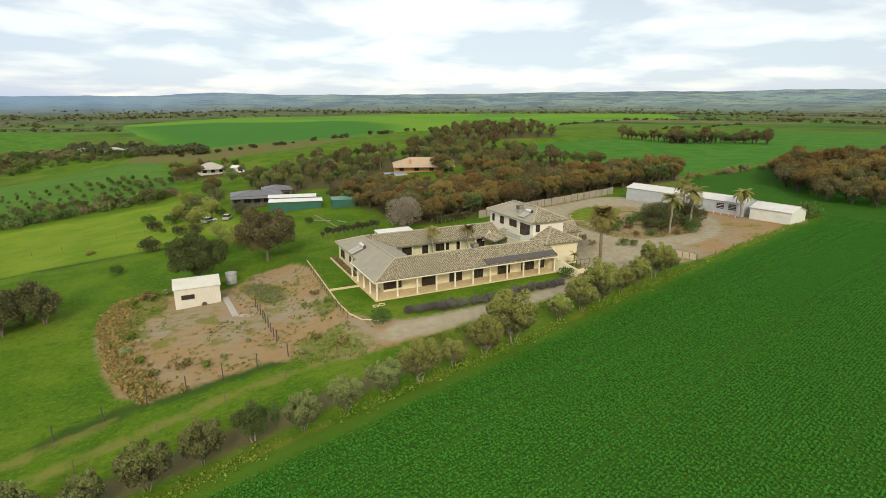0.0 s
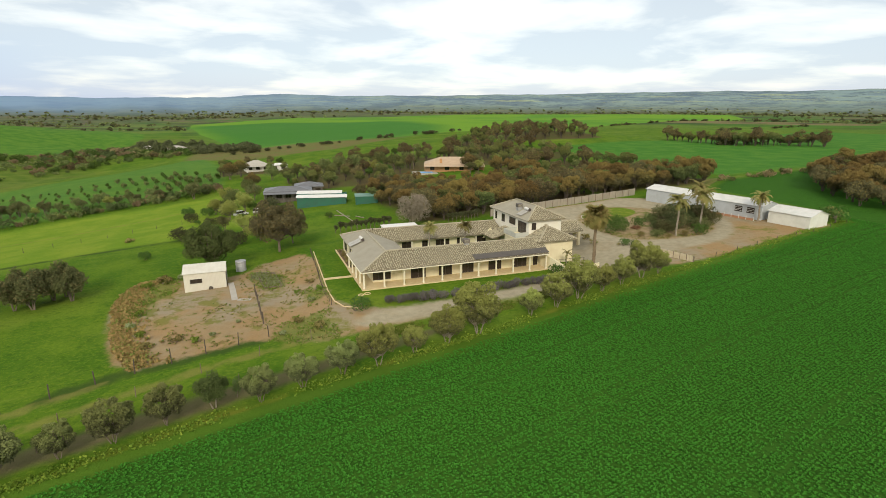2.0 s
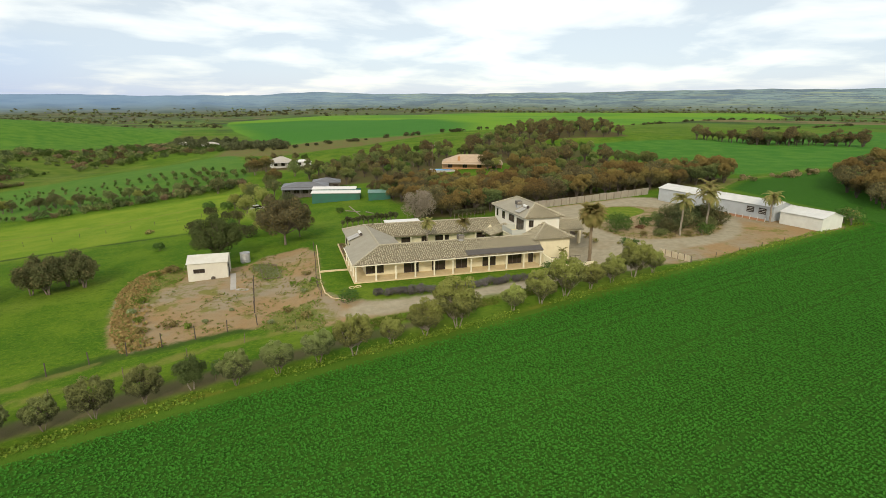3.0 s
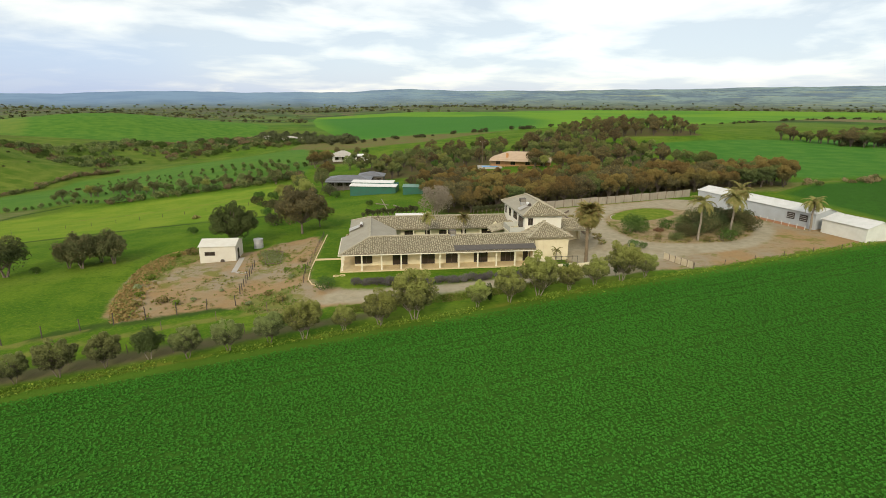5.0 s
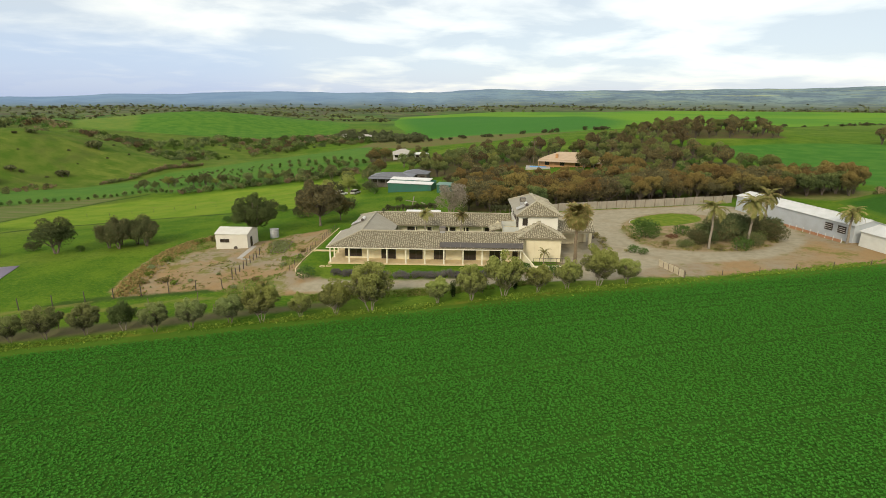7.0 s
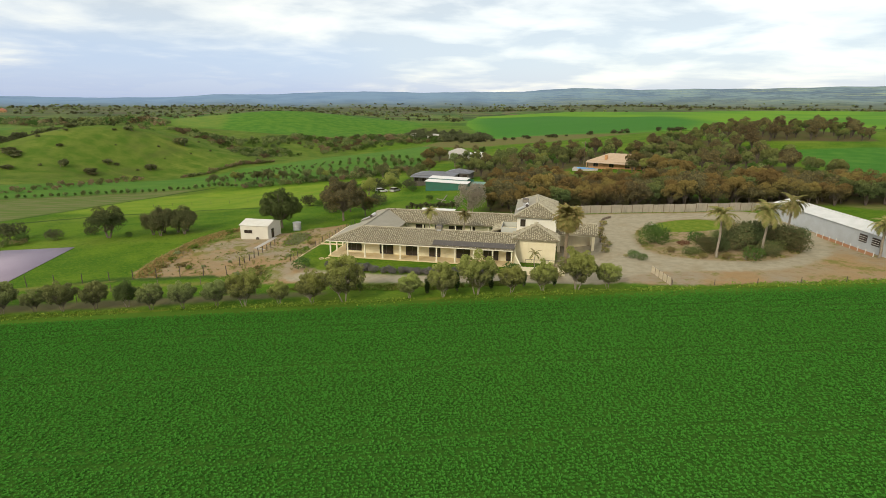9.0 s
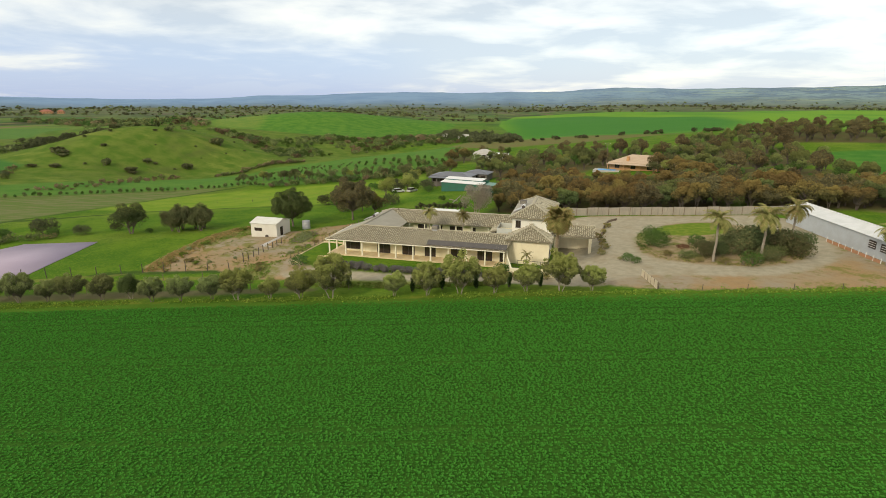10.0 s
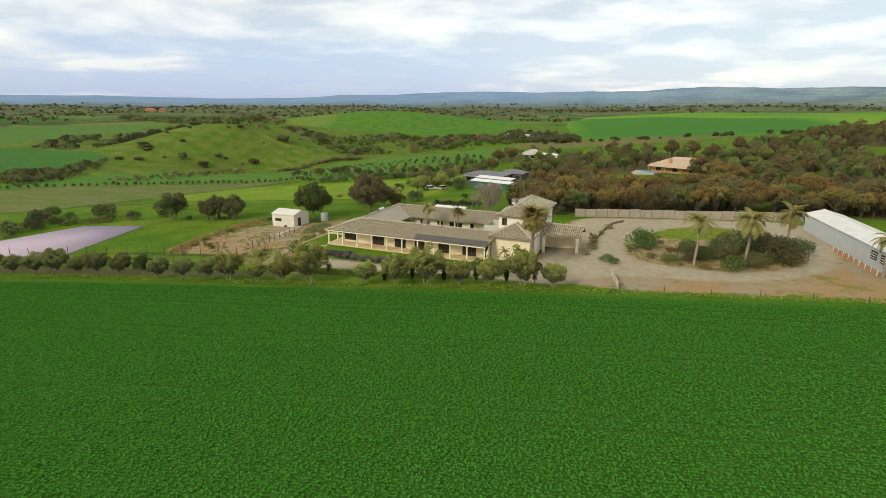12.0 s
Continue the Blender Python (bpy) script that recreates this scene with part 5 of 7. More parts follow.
tree("olive_tree", 45, "small dark green tree beside the crop field", "tree", L_PINE, PALE_BARK, 3.7, 1.45, 36, 0.5, 8000, 0.11, 0.08, 2, 0.08, "trees along the field", m=on(-20.2, -24.5), under=0.8, loose=0.3)
slim = tree("cypress", 60, "slim dark young cypress by the gravel track", "tree", L_PINE, BARK, 2.5, 0.16, 9, 0.32, 620, 0.13, 0.05, 1, 0.05, "young cypresses")
plant([slim], [on(10.9, -16.0), on(20.6, -15.1), on(24.6, -13.9), on(29.4, -12.7), on(34.0, -11.4), on(38.3, -9.7), on(42.4, -8.4), on(-18.1, -23.3)])
hedge_back = tree("cypress", 61, "small cypress in the row behind the villa", "tree", L_DULL, BARK, 1.9, 0.14, 7, 0.28, 260, 0.14, 0.04, 1, 0.05, "cypresses behind the villa")
plant([hedge_back], [on(3.0 + 1.15 * i, 43.6 + 0.05 * i, 40 * i, 1.3 + 0.12 * math.sin(i * 2)) for i in range(12)] + [on(29.5 + 1.0 * i, 40.5 + 0.1 * i, 40 * i, 1.1) for i in range(9)])

# ---- larger trees by the sheds ----
tree("pine_tree", 70, "broad dark green tree behind the cream shed", "tree", L_PINE, BARK, 9.4, 4.2, 80, 0.9, 20000, 0.21, 0.28, 1, 0.06, m=on(-22.3, 25.8), under=0.6, loose=0.8)
tree("bronze_tree", 71, "broad bronze-brown tree on the lawn's edge", "tree", L_BROWN, BARK, 9.6, 4.3, 80, 0.9, 20000, 0.21, 0.25, 1, 0.06, m=on(-10.2, 33.2, 0, 1.12), under=0.6, loose=0.8)
tree("bronze_tree", 72, "olive-yellow tree on the grass behind the larger trees", "tree", L_OLIVE, BARK, 5.2, 2.7, 22, 0.95, 5000, 0.22, 0.15, 1, 0.08, m=on(-13.5, 47.0))
tree("bronze_tree", 78, "reddish-brown tree on the grass behind the larger trees", "tree", L_WOOD, BARK, 6.2, 2.6, 22, 0.95, 5000, 0.22, 0.15, 1, 0.08, m=on(-7.0, 40.0))
clump = [tree("paddock_tree", 73 + i, "thin dark grey-green tree in the grass paddock", "tree", L_SCRUB, BARK, 5.6, 1.9, 26, 0.8, 6500, 0.17, 0.12, 3, 0.03, "paddock trees", under=0.8, loose=0.4) for i in range(2)]
plant(clump, [on(-43.0, 19.5), on(-46.0, 21.5, 70, 1.15), on(-49.4, 21.0, 130, 1.1), on(-47.6, 17.6, 300, 0.9), on(-44.6, 22.6, 20, 1.0), on(-50.4, 18.6, 110, 0.9)])
tree("round_tree", 76, "round brownish-green tree in the grass paddock", "tree", L_WOOD_G, BARK, 5.6, 3.0, 26, 1.0, 6500, 0.2, 0.18, 2, 0.05, m=on(-59.0, 15.2, 0, 1.3))
pad = [shrub("paddock_bush", 340 + i, "rounded grey-green bush in the paddock", "shrub", lf, 1.6, 1.9, 1500, 0.15, "paddock bushes", n_lobes=12) for i, lf in enumerate((L_BUSH, L_DULL))]
plant(pad, [on(-36.0, 43.0, 0, 0.9), on(-70.5, 12.5, 0, 1.2), on(-75.5, 9.5, 0, 1.2), on(-81, 12, 40, 1.6), on(-86, 6, 0, 1.4), on(-66, 18, 0, 0.8), on(-54.6, 16.2, 0, 0.7), on(-18.2, 46, 0, 1.2), on(-27, 58, 0, 1.1), on(-31, 60, 60, 1.3), on(-23, 62, 60, 1.2), on(-92, 2, 30, 1.5), on(-98, 9, 30, 1.7), on(-9, 58, 0, 1.3), on(4.5, 64, 10, 0.9), on(-25, 76, 0, 1.0), on(-17.5, 84, 30, 0.8), on(-22, 93, 60, 1.3), on(-27, 97, 0, 1.6), on(-20, 99, 90, 1.2), on(-14, 97, 20, 1.3), on(-31, 90, 0, 1.1), on(-6, 86, 50, 1.2), on(-8.5, 93, 80, 1.5), on(-33, 104, 10, 1.6), on(-24, 108, 0, 1.4), on(-29, 84, 0, 0.7)])
grey = tree("bare_tree", 79, "pale grey leafless tree before the brown woods", "tree", L_GREY, PALE_BARK, 6.6, 2.7, 30, 1.0, 6500, 0.16, 0.14, 3, 0.06, m=on(19.6, 38.5, 0, 1.25), under=0.8)

# ---- shed, tank, fences ----
shed = thing("shed", Matrix(), "small cream sheet-metal shed with a shallow gable roof", "shed")
X0, X1, Y0, Y1, ZB, ZE, ZR = -26.2, -19.9, 14.8, 20.4, -2.75, 0.75, 1.55
for s in ((X0, X1, Y0, Y0 + 0.1, ZB, ZE), (X0, X1, Y1 - 0.1, Y1, ZB, ZE), (X0, X0 + 0.1, Y0 + 0.1, Y1 - 0.1, ZB, ZE), (X1 - 0.1, X1, Y0 + 0.1, Y1 - 0.1, ZB, ZE)):
    part("wall", boxed(s), SHED_WALL, shed)
YM = (Y0 + Y1) / 2
for x in (X0, X1 - 0.1):
    part("gable", hull(bmesh.new(), [(x, Y0, ZE), (x, Y1, ZE), (x, YM, ZR - 0.05), (x + 0.1, Y0, ZE), (x + 0.1, Y1, ZE), (x + 0.1, YM, ZR - 0.05)], [(0, 2, 1), (3, 4, 5), (0, 1, 4, 3), (1, 2, 5, 4), (2, 0, 3, 5)]), SHED_WALL, shed)
part("roof", slab([(X0 - 0.15, Y0 - 0.2, ZE + 0.02), (X1 + 0.15, Y0 - 0.2, ZE + 0.02), (X1 + 0.15, YM, ZR + 0.05), (X0 - 0.15, YM, ZR + 0.05)], 0.06), SHED_ROOF, shed)
part("roof", slab([(X1 + 0.15, Y1 + 0.2, ZE + 0.02), (X0 - 0.15, Y1 + 0.2, ZE + 0.02), (X0 - 0.15, YM, ZR + 0.05), (X1 + 0.15, YM, ZR + 0.05)], 0.06), SHED_ROOF, shed)
window(shed, "y", Y0, -25.3, -23.5, -0.95, -0.25, -1, 2)
window(shed, "x", X1, 16.2, 17.2, -2.2, -0.1, 1, 1, "door")
shed_path = thing("shed_path", Matrix(), "narrow pale concrete path bent round the shed's corner", "path", kind="structure")
wall_run(shed_path, [(-19.3, 16.6, ground(-19.3, 16.6) + 0.05), (-18.9, 11.8, ground(-18.9, 11.8) + 0.05), (-18.6, 7.2, ground(-18.6, 7.2) + 0.05)], 0.9, -2.9, CONCRETE, "slab")
wall_run(shed_path, [(-18.1, 7.1, ground(-18.1, 7.1) + 0.054), (-16.3, 6.2, ground(-16.3, 6.2) + 0.054)], 0.8, -2.9, CONCRETE, "slab")
tyre = part("tyre", tube(bmesh.new(), (-22.3, 14.55, -2.0), (-22.3, 14.75, -2.0), 0.35, 0.35, 14), DARK_POST)
tagged(tyre, "old black tyre leaning on the cream shed wall", "tyre")
tank = thing("water_tank", on(-17.6, 23.6), "grey corrugated round water tank beside the shed", "water tank")
rings = [(0.88 + 0.04 * (i % 2), -0.3 + 0.18 * i) for i in range(13)]
bm = bmesh.new()
loops = [[bm.verts.new((r * math.cos(2 * math.pi * j / 18), r * math.sin(2 * math.pi * j / 18), z)) for j in range(18)] for r, z in rings]
for a, b in zip(loops, loops[1:]):
    for j in range(18):
        bm.faces.new((a[j], a[(j + 1) % 18], b[(j + 1) % 18], b[j]))
part("tank_wall", bm, ZINC, tank)
part("lid", tube(bmesh.new(), (0, 0, 1.86), (0, 0, 2.05), 0.95, 0.2, 18), ZINC, tank)


def fence(pts, label, post_h, gap, wires, material, post=0.06, m_top=0.0):
    """Posts on the ground along a line, with wires between them."""
    ob = thing("post_fence", Matrix(), label, "fence")
    base = None
    lines = []
    for (ax, ay), (bx, by) in zip(pts, pts[1:]):
        n = max(1, round(math.hypot(bx - ax, by - ay) / gap))
        lines += [(ax + (bx - ax) * i / n, ay + (by - ay) * i / n) for i in range(n)]
    lines.append(pts[-1])
    for i, (x, y) in enumerate(lines):
        if base is None:
            base = p = part("post", tube(bmesh.new(), (0, 0, -0.2), (0, 0, post_h), post, post * 0.9, 6), material, ob)
        else:
            p = base.copy()
            scene.collection.objects.link(p)
        p.matrix_basis = pose(x, y, ground(x, y), 2.5 * math.sin(i * 1.7), 2.5 * math.cos(i * 2.3), 0) @ Matrix.Diagonal((1, 1, 0.9 + 0.2 * (0.5 + 0.5 * math.sin(i * 5.1)), 1))
    for w in wires:
        bm = bmesh.new()
        for (ax, ay), (bx, by) in zip(lines, lines[1:]):
            tube(bm, (ax, ay, ground(ax, ay) + w), (bx, by, ground(bx, by) + w), 0.006, 0.006, 3, False)
        part("wire", bm, ZINC, ob)
    return ob


fence([(-60, -23), (-40.2, -16.8), (-36.4, -15.4), (-32.6, -14.0), (-14.4, -9.4), (-14.9, -4.6)], "row of dark timber fence posts round the bare yard", 1.75, 3.9, (), DARK_POST, 0.07)
fence([(-14.9, -4.6), (-15.4, 5.8), (-15.6, 9.4)], "short fence of dark posts beside the bare yard", 1.35, 1.7, (), DARK_POST, 0.08)
fence([(-62, -29.5), (-40, -24.3), (-21.9, -16.2), (-9.5, -12.8)], "row of thin timber fence posts along the grass strip", 1.3, 6.0, (), TIMBER, 0.05)
fence([(-62, -33.5), (-40, -27.5), (-18, -20.5), (-4, -18.6)], "row of grey timber fence posts behind the small trees", 1.2, 6.5, (), TIMBER, 0.05)
fence([(-5.6, -4.2), (-5.9, 2), (-5.3, 14), (-4.9, 26)], "row of low dark stakes beside the lawn", 1.0, 1.5, (), DARK_POST, 0.05)
fence([(54.6, -9.6), (72, -7.2), (90, -4.9), (103, -2.6)], "sparse dark posts along the yard's edge", 0.9, 6.2, (), DARK_POST, 0.05)
fence([(-90, 68), (-40, 88), (-14, 92)], "row of thin fence posts across the green paddock", 1.1, 6.0, (), DARK_POST, 0.05)

wf = thing("panel_fence", Matrix(), "short pale timber panel fence at the field's edge", "fence")
for i in range(5):
    t0, t1 = i / 5, (i + 1) / 5
    ax, ay, bx, by = 53.0 + 1.5 * t0, -3.6 - 6.0 * t0, 53.0 + 1.5 * t1, -3.6 - 6.0 * t1
    z = ground(bx, by)
    wall_run(wf, [(ax, ay, z + 1.05), (bx, by, z + 1.05)], 0.06, z - 0.1, FENCE_TAN, "panel")
    part("post", boxed((bx - 0.06, bx + 0.06, by - 0.06, by + 0.06, z - 0.2, z + 1.12)), TIMBER, wf)

bw = thing("boundary_fence", Matrix(), "long weathered grey panel fence before the woods", "fence")
line = [(40.5, 40.8), (52.5, 42.4), (66.5, 43.4), (88.5, 46.0)]
for (ax, ay), (bx, by) in zip(line, line[1:]):
    n = round(math.hypot(bx - ax, by - ay) / 2.4)
    for i in range(n):
        p0 = (ax + (bx - ax) * i / n, ay + (by - ay) * i / n)
        p1 = (ax + (bx - ax) * (i + 0.97) / n, ay + (by - ay) * (i + 0.97) / n)
        z0, z1 = ground(*p0), ground(*p1)
        top = 1.85 + 0.05 * math.sin(i * 2.1 + ax)
        wall_run(bw, [(*p0, z0 + top), (*p1, z1 + top)], 0.08, min(z0, z1) - 0.2, PANEL, "panel")
        part("post", boxed((p0[0] - 0.06, p0[0] + 0.06, p0[1] - 0.12, p0[1] - 0.02, z0 - 0.2, z0 + 1.9)), TIMBER, bw)

# ---- long shed and its end block ----


def gable_shed(name, m, label, wide, long, eave, top, wall_m, roof_m, category="shed"):
    """A shed along its own y: walls, gables and two roof sheets. Its west wall is at x = 0."""
    ob = thing(name, m, label, category)
    t = 0.1
    for s in ((0, t, 0, long, -0.6, eave), (wide - t, wide, 0, long, -0.6, eave), (t, wide - t, 0, t, -0.6, eave), (t, wide - t, long - t, long, -0.6, eave)):
        part("wall", boxed(s), wall_m, ob)
    for y in (0, long - t):
        part("gable", hull(bmesh.new(), [(0, y, eave), (wide, y, eave), (wide / 2, y, top - 0.04), (0, y + t, eave), (wide, y + t, eave), (wide / 2, y + t, top - 0.04)], [(0, 1, 2), (3, 5, 4), (0, 3, 4, 1), (1, 4, 5, 2), (2, 5, 3, 0)]), wall_m, ob)
    h = wide / 2
    part("roof", slab([(-0.25, -0.25, eave - 0.02), (h, -0.25, top), (h, long + 0.25, top), (-0.25, long + 0.25, eave - 0.02)], 0.06), roof_m, ob)
    part("roof", slab([(wide + 0.25, -0.25, eave - 0.02), (wide + 0.25, long + 0.25, eave - 0.02), (h, long + 0.25, top), (h, -0.25, top)], 0.06), roof_m, ob)
    part("ridge_capping", tube(bmesh.new(), (h, -0.25, top + 0.02), (h, long + 0.25, top + 0.02), 0.09, 0.09, 6), roof_m, ob)
    return ob


ang = math.degrees(math.atan2(90.0 - 85.2, 37.6 - 7.0))
long_shed = gable_shed("long_shed", pose(90.0, 7.0, 2.9, 0, 0, ang), "long pale grey metal shed with a white gable roof", 6.2, 31.0, 3.2, 4.1, LONG_WALL, LONG_ROOF)
for y0 in (1.6, 4.4):
    w = window(long_shed, "x", 0.0, y0, y0 + 1.7, 1.3, 2.6, -1, 2)
    for k in range(3):
        part("louvre", boxed((-0.12, -0.08, y0 + 0.1, y0 + 1.6, 1.55 + k * 0.35, 1.62 + k * 0.35)), WHITE, w)
END_WALL = sheet_metal("pale_sheet_wall", (0.72, 0.72, 0.66), (0.64, 0.64, 0.58), 0.2, "y")
end_shed = gable_shed("end_shed", pose(91.0, -3.2, 3.0, 0, 0, ang - 2), "short pale metal shed beside the long shed", 6.4, 8.6, 2.6, 3.6, END_WALL, LONG_ROOF)
barrier = thing("orange_barrier", Matrix(), "low orange barrier mesh on white stakes along the long shed", "barrier")
for i in range(9):
    y = 7.5 + 1.7 * i
    x = 88.6 - 0.157 * (y - 7)
    z = ground(x, y)
    part("stake", boxed((x - 0.05, x + 0.05, y - 0.05, y + 0.05, z - 0.1, z + 0.85)), WHITE, barrier)
    if i < 8:
        x2, y2 = 88.6 - 0.157 * (y + 1.7 - 7), y + 1.7
        wall_run(barrier, [(x, y, z + 0.5), (x2, y2, ground(x2, y2) + 0.5)], 0.03, z - 0.05, ORANGE_MESH, "mesh_panel")
sheet = cloud("ground_sheet", np.array([(x, y, ground(x, y) + 0.12) for x, y in [(-59.2, 6.2), (-67, 4.1), (-75, 2.0), (-54, -6.7), (-63.5, -9.5), (-77, -11.5), (-48.6, -20.2), (-61.5, -24.0), (-80, -29)]]), np.array([(0, 1, 4, 3), (1, 2, 5, 4), (3, 4, 7, 6), (4, 5, 8, 7)]), SHEET)
sheet.modifiers.new("thick", "SOLIDIFY").thickness = 0.1
tagged(sheet, "large flat pale lavender sheet laid on the grass", "ground sheet")

# ---- neighbours behind ----


def house_block(name, m, label, wide, deep, eave, top, wall_m, roof_m, windows=3, category="house", veranda=False):
    """A simple hipped house: walls, roof, windows and door on its south side."""
    ob = thing(name, m, label, category)
    for s in ((0, wide, 0, 0.2, -1.5, eave), (0, wide, deep - 0.2, deep, -1.5, eave), (0, 0.2, 0.2, deep - 0.2, -1.5, eave), (wide - 0.2, wide, 0.2, deep - 0.2, -1.5, eave)):
        part("wall", boxed(s), wall_m, ob)
    h, o = min(wide, deep) / 2, 0.5
    if wide >= deep:
        a, b = (h, h, top), (wide - h, h, top)
        fs = [[(-o, -o), (wide + o, -o), b, a], [(wide + o, deep + o), (-o, deep + o), a, b], [(-o, deep + o), (-o, -o), a], [(wide + o, -o), (wide + o, deep + o), b]]
    else:
        a, b = (h, h, top), (h, deep - h, top)
        fs = [[(-o, deep + o), (-o, -o), a, b], [(wide + o, -o), (wide + o, deep + o), b, a], [(-o, -o), (wide + o, -o), a], [(wide + o, deep + o), (-o, deep + o), b]]
    for f in fs:
        part("roof_slope", slab([(*p, eave - 0.05) if len(p) == 2 else p for p in f], 0.12), roof_m, ob)
    for i in range(windows):
        u = wide * (i + 0.5) / windows
        window(ob, "y", 0.0, u - 0.9, u + 0.9, 0.7, 2.1, -1, 2)
    if veranda:
        for i in range(windows + 1):
            u = wide * i / windows
            part("post", boxed((u - 0.1, u + 0.1, -2.3, -2.1, -1.0, eave - 0.5)), wall_m, ob)
        part("verandah_roof", slab([(-0.4, -2.6, eave - 0.5), (wide + 0.4, -2.6, eave - 0.5), (wide + 0.4, -0.05, eave - 0.1), (-0.4, -0.05, eave - 0.1)], 0.1), roof_m, ob)
    return ob


g1 = ground(5, 86)
barn = thing("green_shed", pose(-1.6, 86.5, g1, 0, 0, -12), "green metal shed with a bright white roof", "shed")
for s in ((0, 14.5, 0, 0.15, -1.5, 2.6), (0, 14.5, 6.85, 7.0, -1.5, 3.2), (0, 0.15, 0.15, 6.85, -1.5, 2.6), (14.35, 14.5, 0.15, 6.85, -1.5, 2.6)):
    part("wall", boxed(s), GREEN_SHEET, barn)
part("roof", slab([(-0.3, -0.4, 2.75), (14.8, -0.4, 2.75), (14.8, 3.0, 3.15), (-0.3, 3.0, 3.15)], 0.08), WHITE, barn)
part("roof", slab([(-0.6, 3.6, 3.4), (13.2, 3.6, 3.4), (13.2, 7.3, 3.75), (-0.6, 7.3, 3.75)], 0.08), WHITE, barn)
part("clerestory", boxed((-0.2, 14.4, 3.05, 3.6, 2.6, 3.3)), GREEN_SHEET, barn)
small_barn = thing("green_shed", pose(14.6, 79.0, ground(17, 78), 0, 0, -10), "small green metal shed with a green roof", "shed")
for s in ((0, 6.6, 0, 0.15, -1, 2.2), (0, 6.6, 3.85, 4.0, -1, 2.2), (0, 0.15, 0.15, 3.85, -1, 2.2), (6.45, 6.6, 0.15, 3.85, -1, 2.2)):
    part("wall", boxed(s), GREEN_SHEET, small_barn)
part("roof", slab([(-0.2, -0.2, 2.3), (6.8, -0.2, 2.3), (6.8, 4.2, 2.6), (-0.2, 4.2, 2.6)], 0.08), sheet_metal("green_sheet_roof", (0.09, 0.20, 0.15), (0.12, 0.24, 0.18), 0.2, "x"), small_barn)
zd = ground(0, 108)
house_block("grey_house", pose(-10.0, 104.0, zd + 0.4, 0, 0, -6), "low dark house with a broad slate-grey roof", 14.5, 9, 2.9, 4.0, DARK_WALL, GREY_ROOF, 5, veranda=True)
house_block("grey_house", pose(0.5, 112.5, zd + 0.6, 0, 0, -6), "rear wing of the low dark slate-roofed house", 9, 8, 2.8, 4.0, DARK_WALL, GREY_ROOF, 3)
house_block("white_house", pose(-14.5, 208, ground(-8, 210) + 0.2, 0, 0, 8), "white farmhouse with a pale hipped roof among trees", 11, 9, 3.0, 5.2, WHITE, CONCRETE, 3, veranda=True)
house_block("white_house", pose(-3.0, 204, ground(0, 205) + 0.2, 0, 0, 8), "low white outbuilding with a flat pale roof", 8, 6, 2.6, 3.4, WHITE, WHITE, 2)
zo = 1.5
villa = house_block("orange_house", pose(54.0, 131.5, zo, 0, 0, -20), "apricot house with a broad salmon hipped roof", 24, 13, 2.9, 5.6, TERRA_WALL, TERRA_ROOF, 4, veranda=True)
part("chimney", boxed((6.0, 7.0, 1.0, 2.0, 3.0, 5.2)), TERRA_WALL, villa)
pool = thing("swimming_pool", pose(49.5, 127.5, 1.6, 0, 0, -8), "bright blue swimming pool with pale paving", "pool")
part("paving", boxed((-1.5, 8.0, -2.0, 5.5, -1.2, 0.0)), CONCRETE, pool)
part("water", boxed((0, 6.5, 0, 3.8, -0.6, 0.05)), POOL, pool)
for x, y, w, d in ((-76, 437, 14, 9), (-96, 448, 9, 7), (-60, 430, 8, 6)):
    house_block("far_house", pose(x, y, ground(x, y) + 0.5, 0, 0, 10), "pale farm building among distant trees", w, d, 3.2, 4.8, WHITE, CONCRETE, 2)

for x, y, w in ((-1400, 1085, 30), (-1350, 1095, 16)):
    house_block("far_house", pose(x, y, ground(x, y) + 1.0, 0, 0, 40), "long building with a red roof on the distant plain", w, 18, 5, 10, TERRA_WALL, RED_ROOF, 4)


def car(m, paint, label):
    ob = thing("car", m, label, "car")
    bm = hull(bmesh.new(), [(x, y, z) for y in (-0.85, 0.85) for x, z in ((-2.1, 0.35), (2.1, 0.35), (2.1, 0.8), (1.1, 0.95), (-2.1, 0.95))], [(0, 1, 2, 3, 4), (9, 8, 7, 6, 5), (0, 5, 6, 1), (1, 6, 7, 2), (2, 7, 8, 3), (3, 8, 9, 4), (4, 9, 5, 0)])
    bmesh.ops.recalc_face_normals(bm, faces=bm.faces)
    part("body", bm, paint, ob)
    bm = hull(bmesh.new(), [(x, y * (0.92 if z > 1 else 1), z) for y in (-0.8, 0.8) for x, z in ((-1.9, 0.95), (1.0, 0.95), (0.3, 1.5), (-1.6, 1.5))], [(0, 1, 2, 3), (7, 6, 5, 4), (0, 4, 5, 1), (1, 5, 6, 2), (2, 6, 7, 3), (3, 7, 4, 0)])
    bmesh.ops.recalc_face_normals(bm, faces=bm.faces)
    part("cabin", bm, GLASS, ob)
    part("roof", boxed((-1.55, 0.25, -0.7, 0.7, 1.5, 1.56), bevel=0.02), paint, ob)
    for x in (-1.3, 1.3):
        for y in (-0.85, 0.75):
            part("wheel", tube(bmesh.new(), (x, y, 0.32), (x, y + 0.1, 0.32), 0.32, 0.32, 12), DARK_POST, ob)
    return ob


car(on(-17.6, 89.0, 40), WHITE, "small white car parked on the grass")
car(on(-12.8, 89.0, 70), COLLECTOR, "pale grey car parked on the grass")

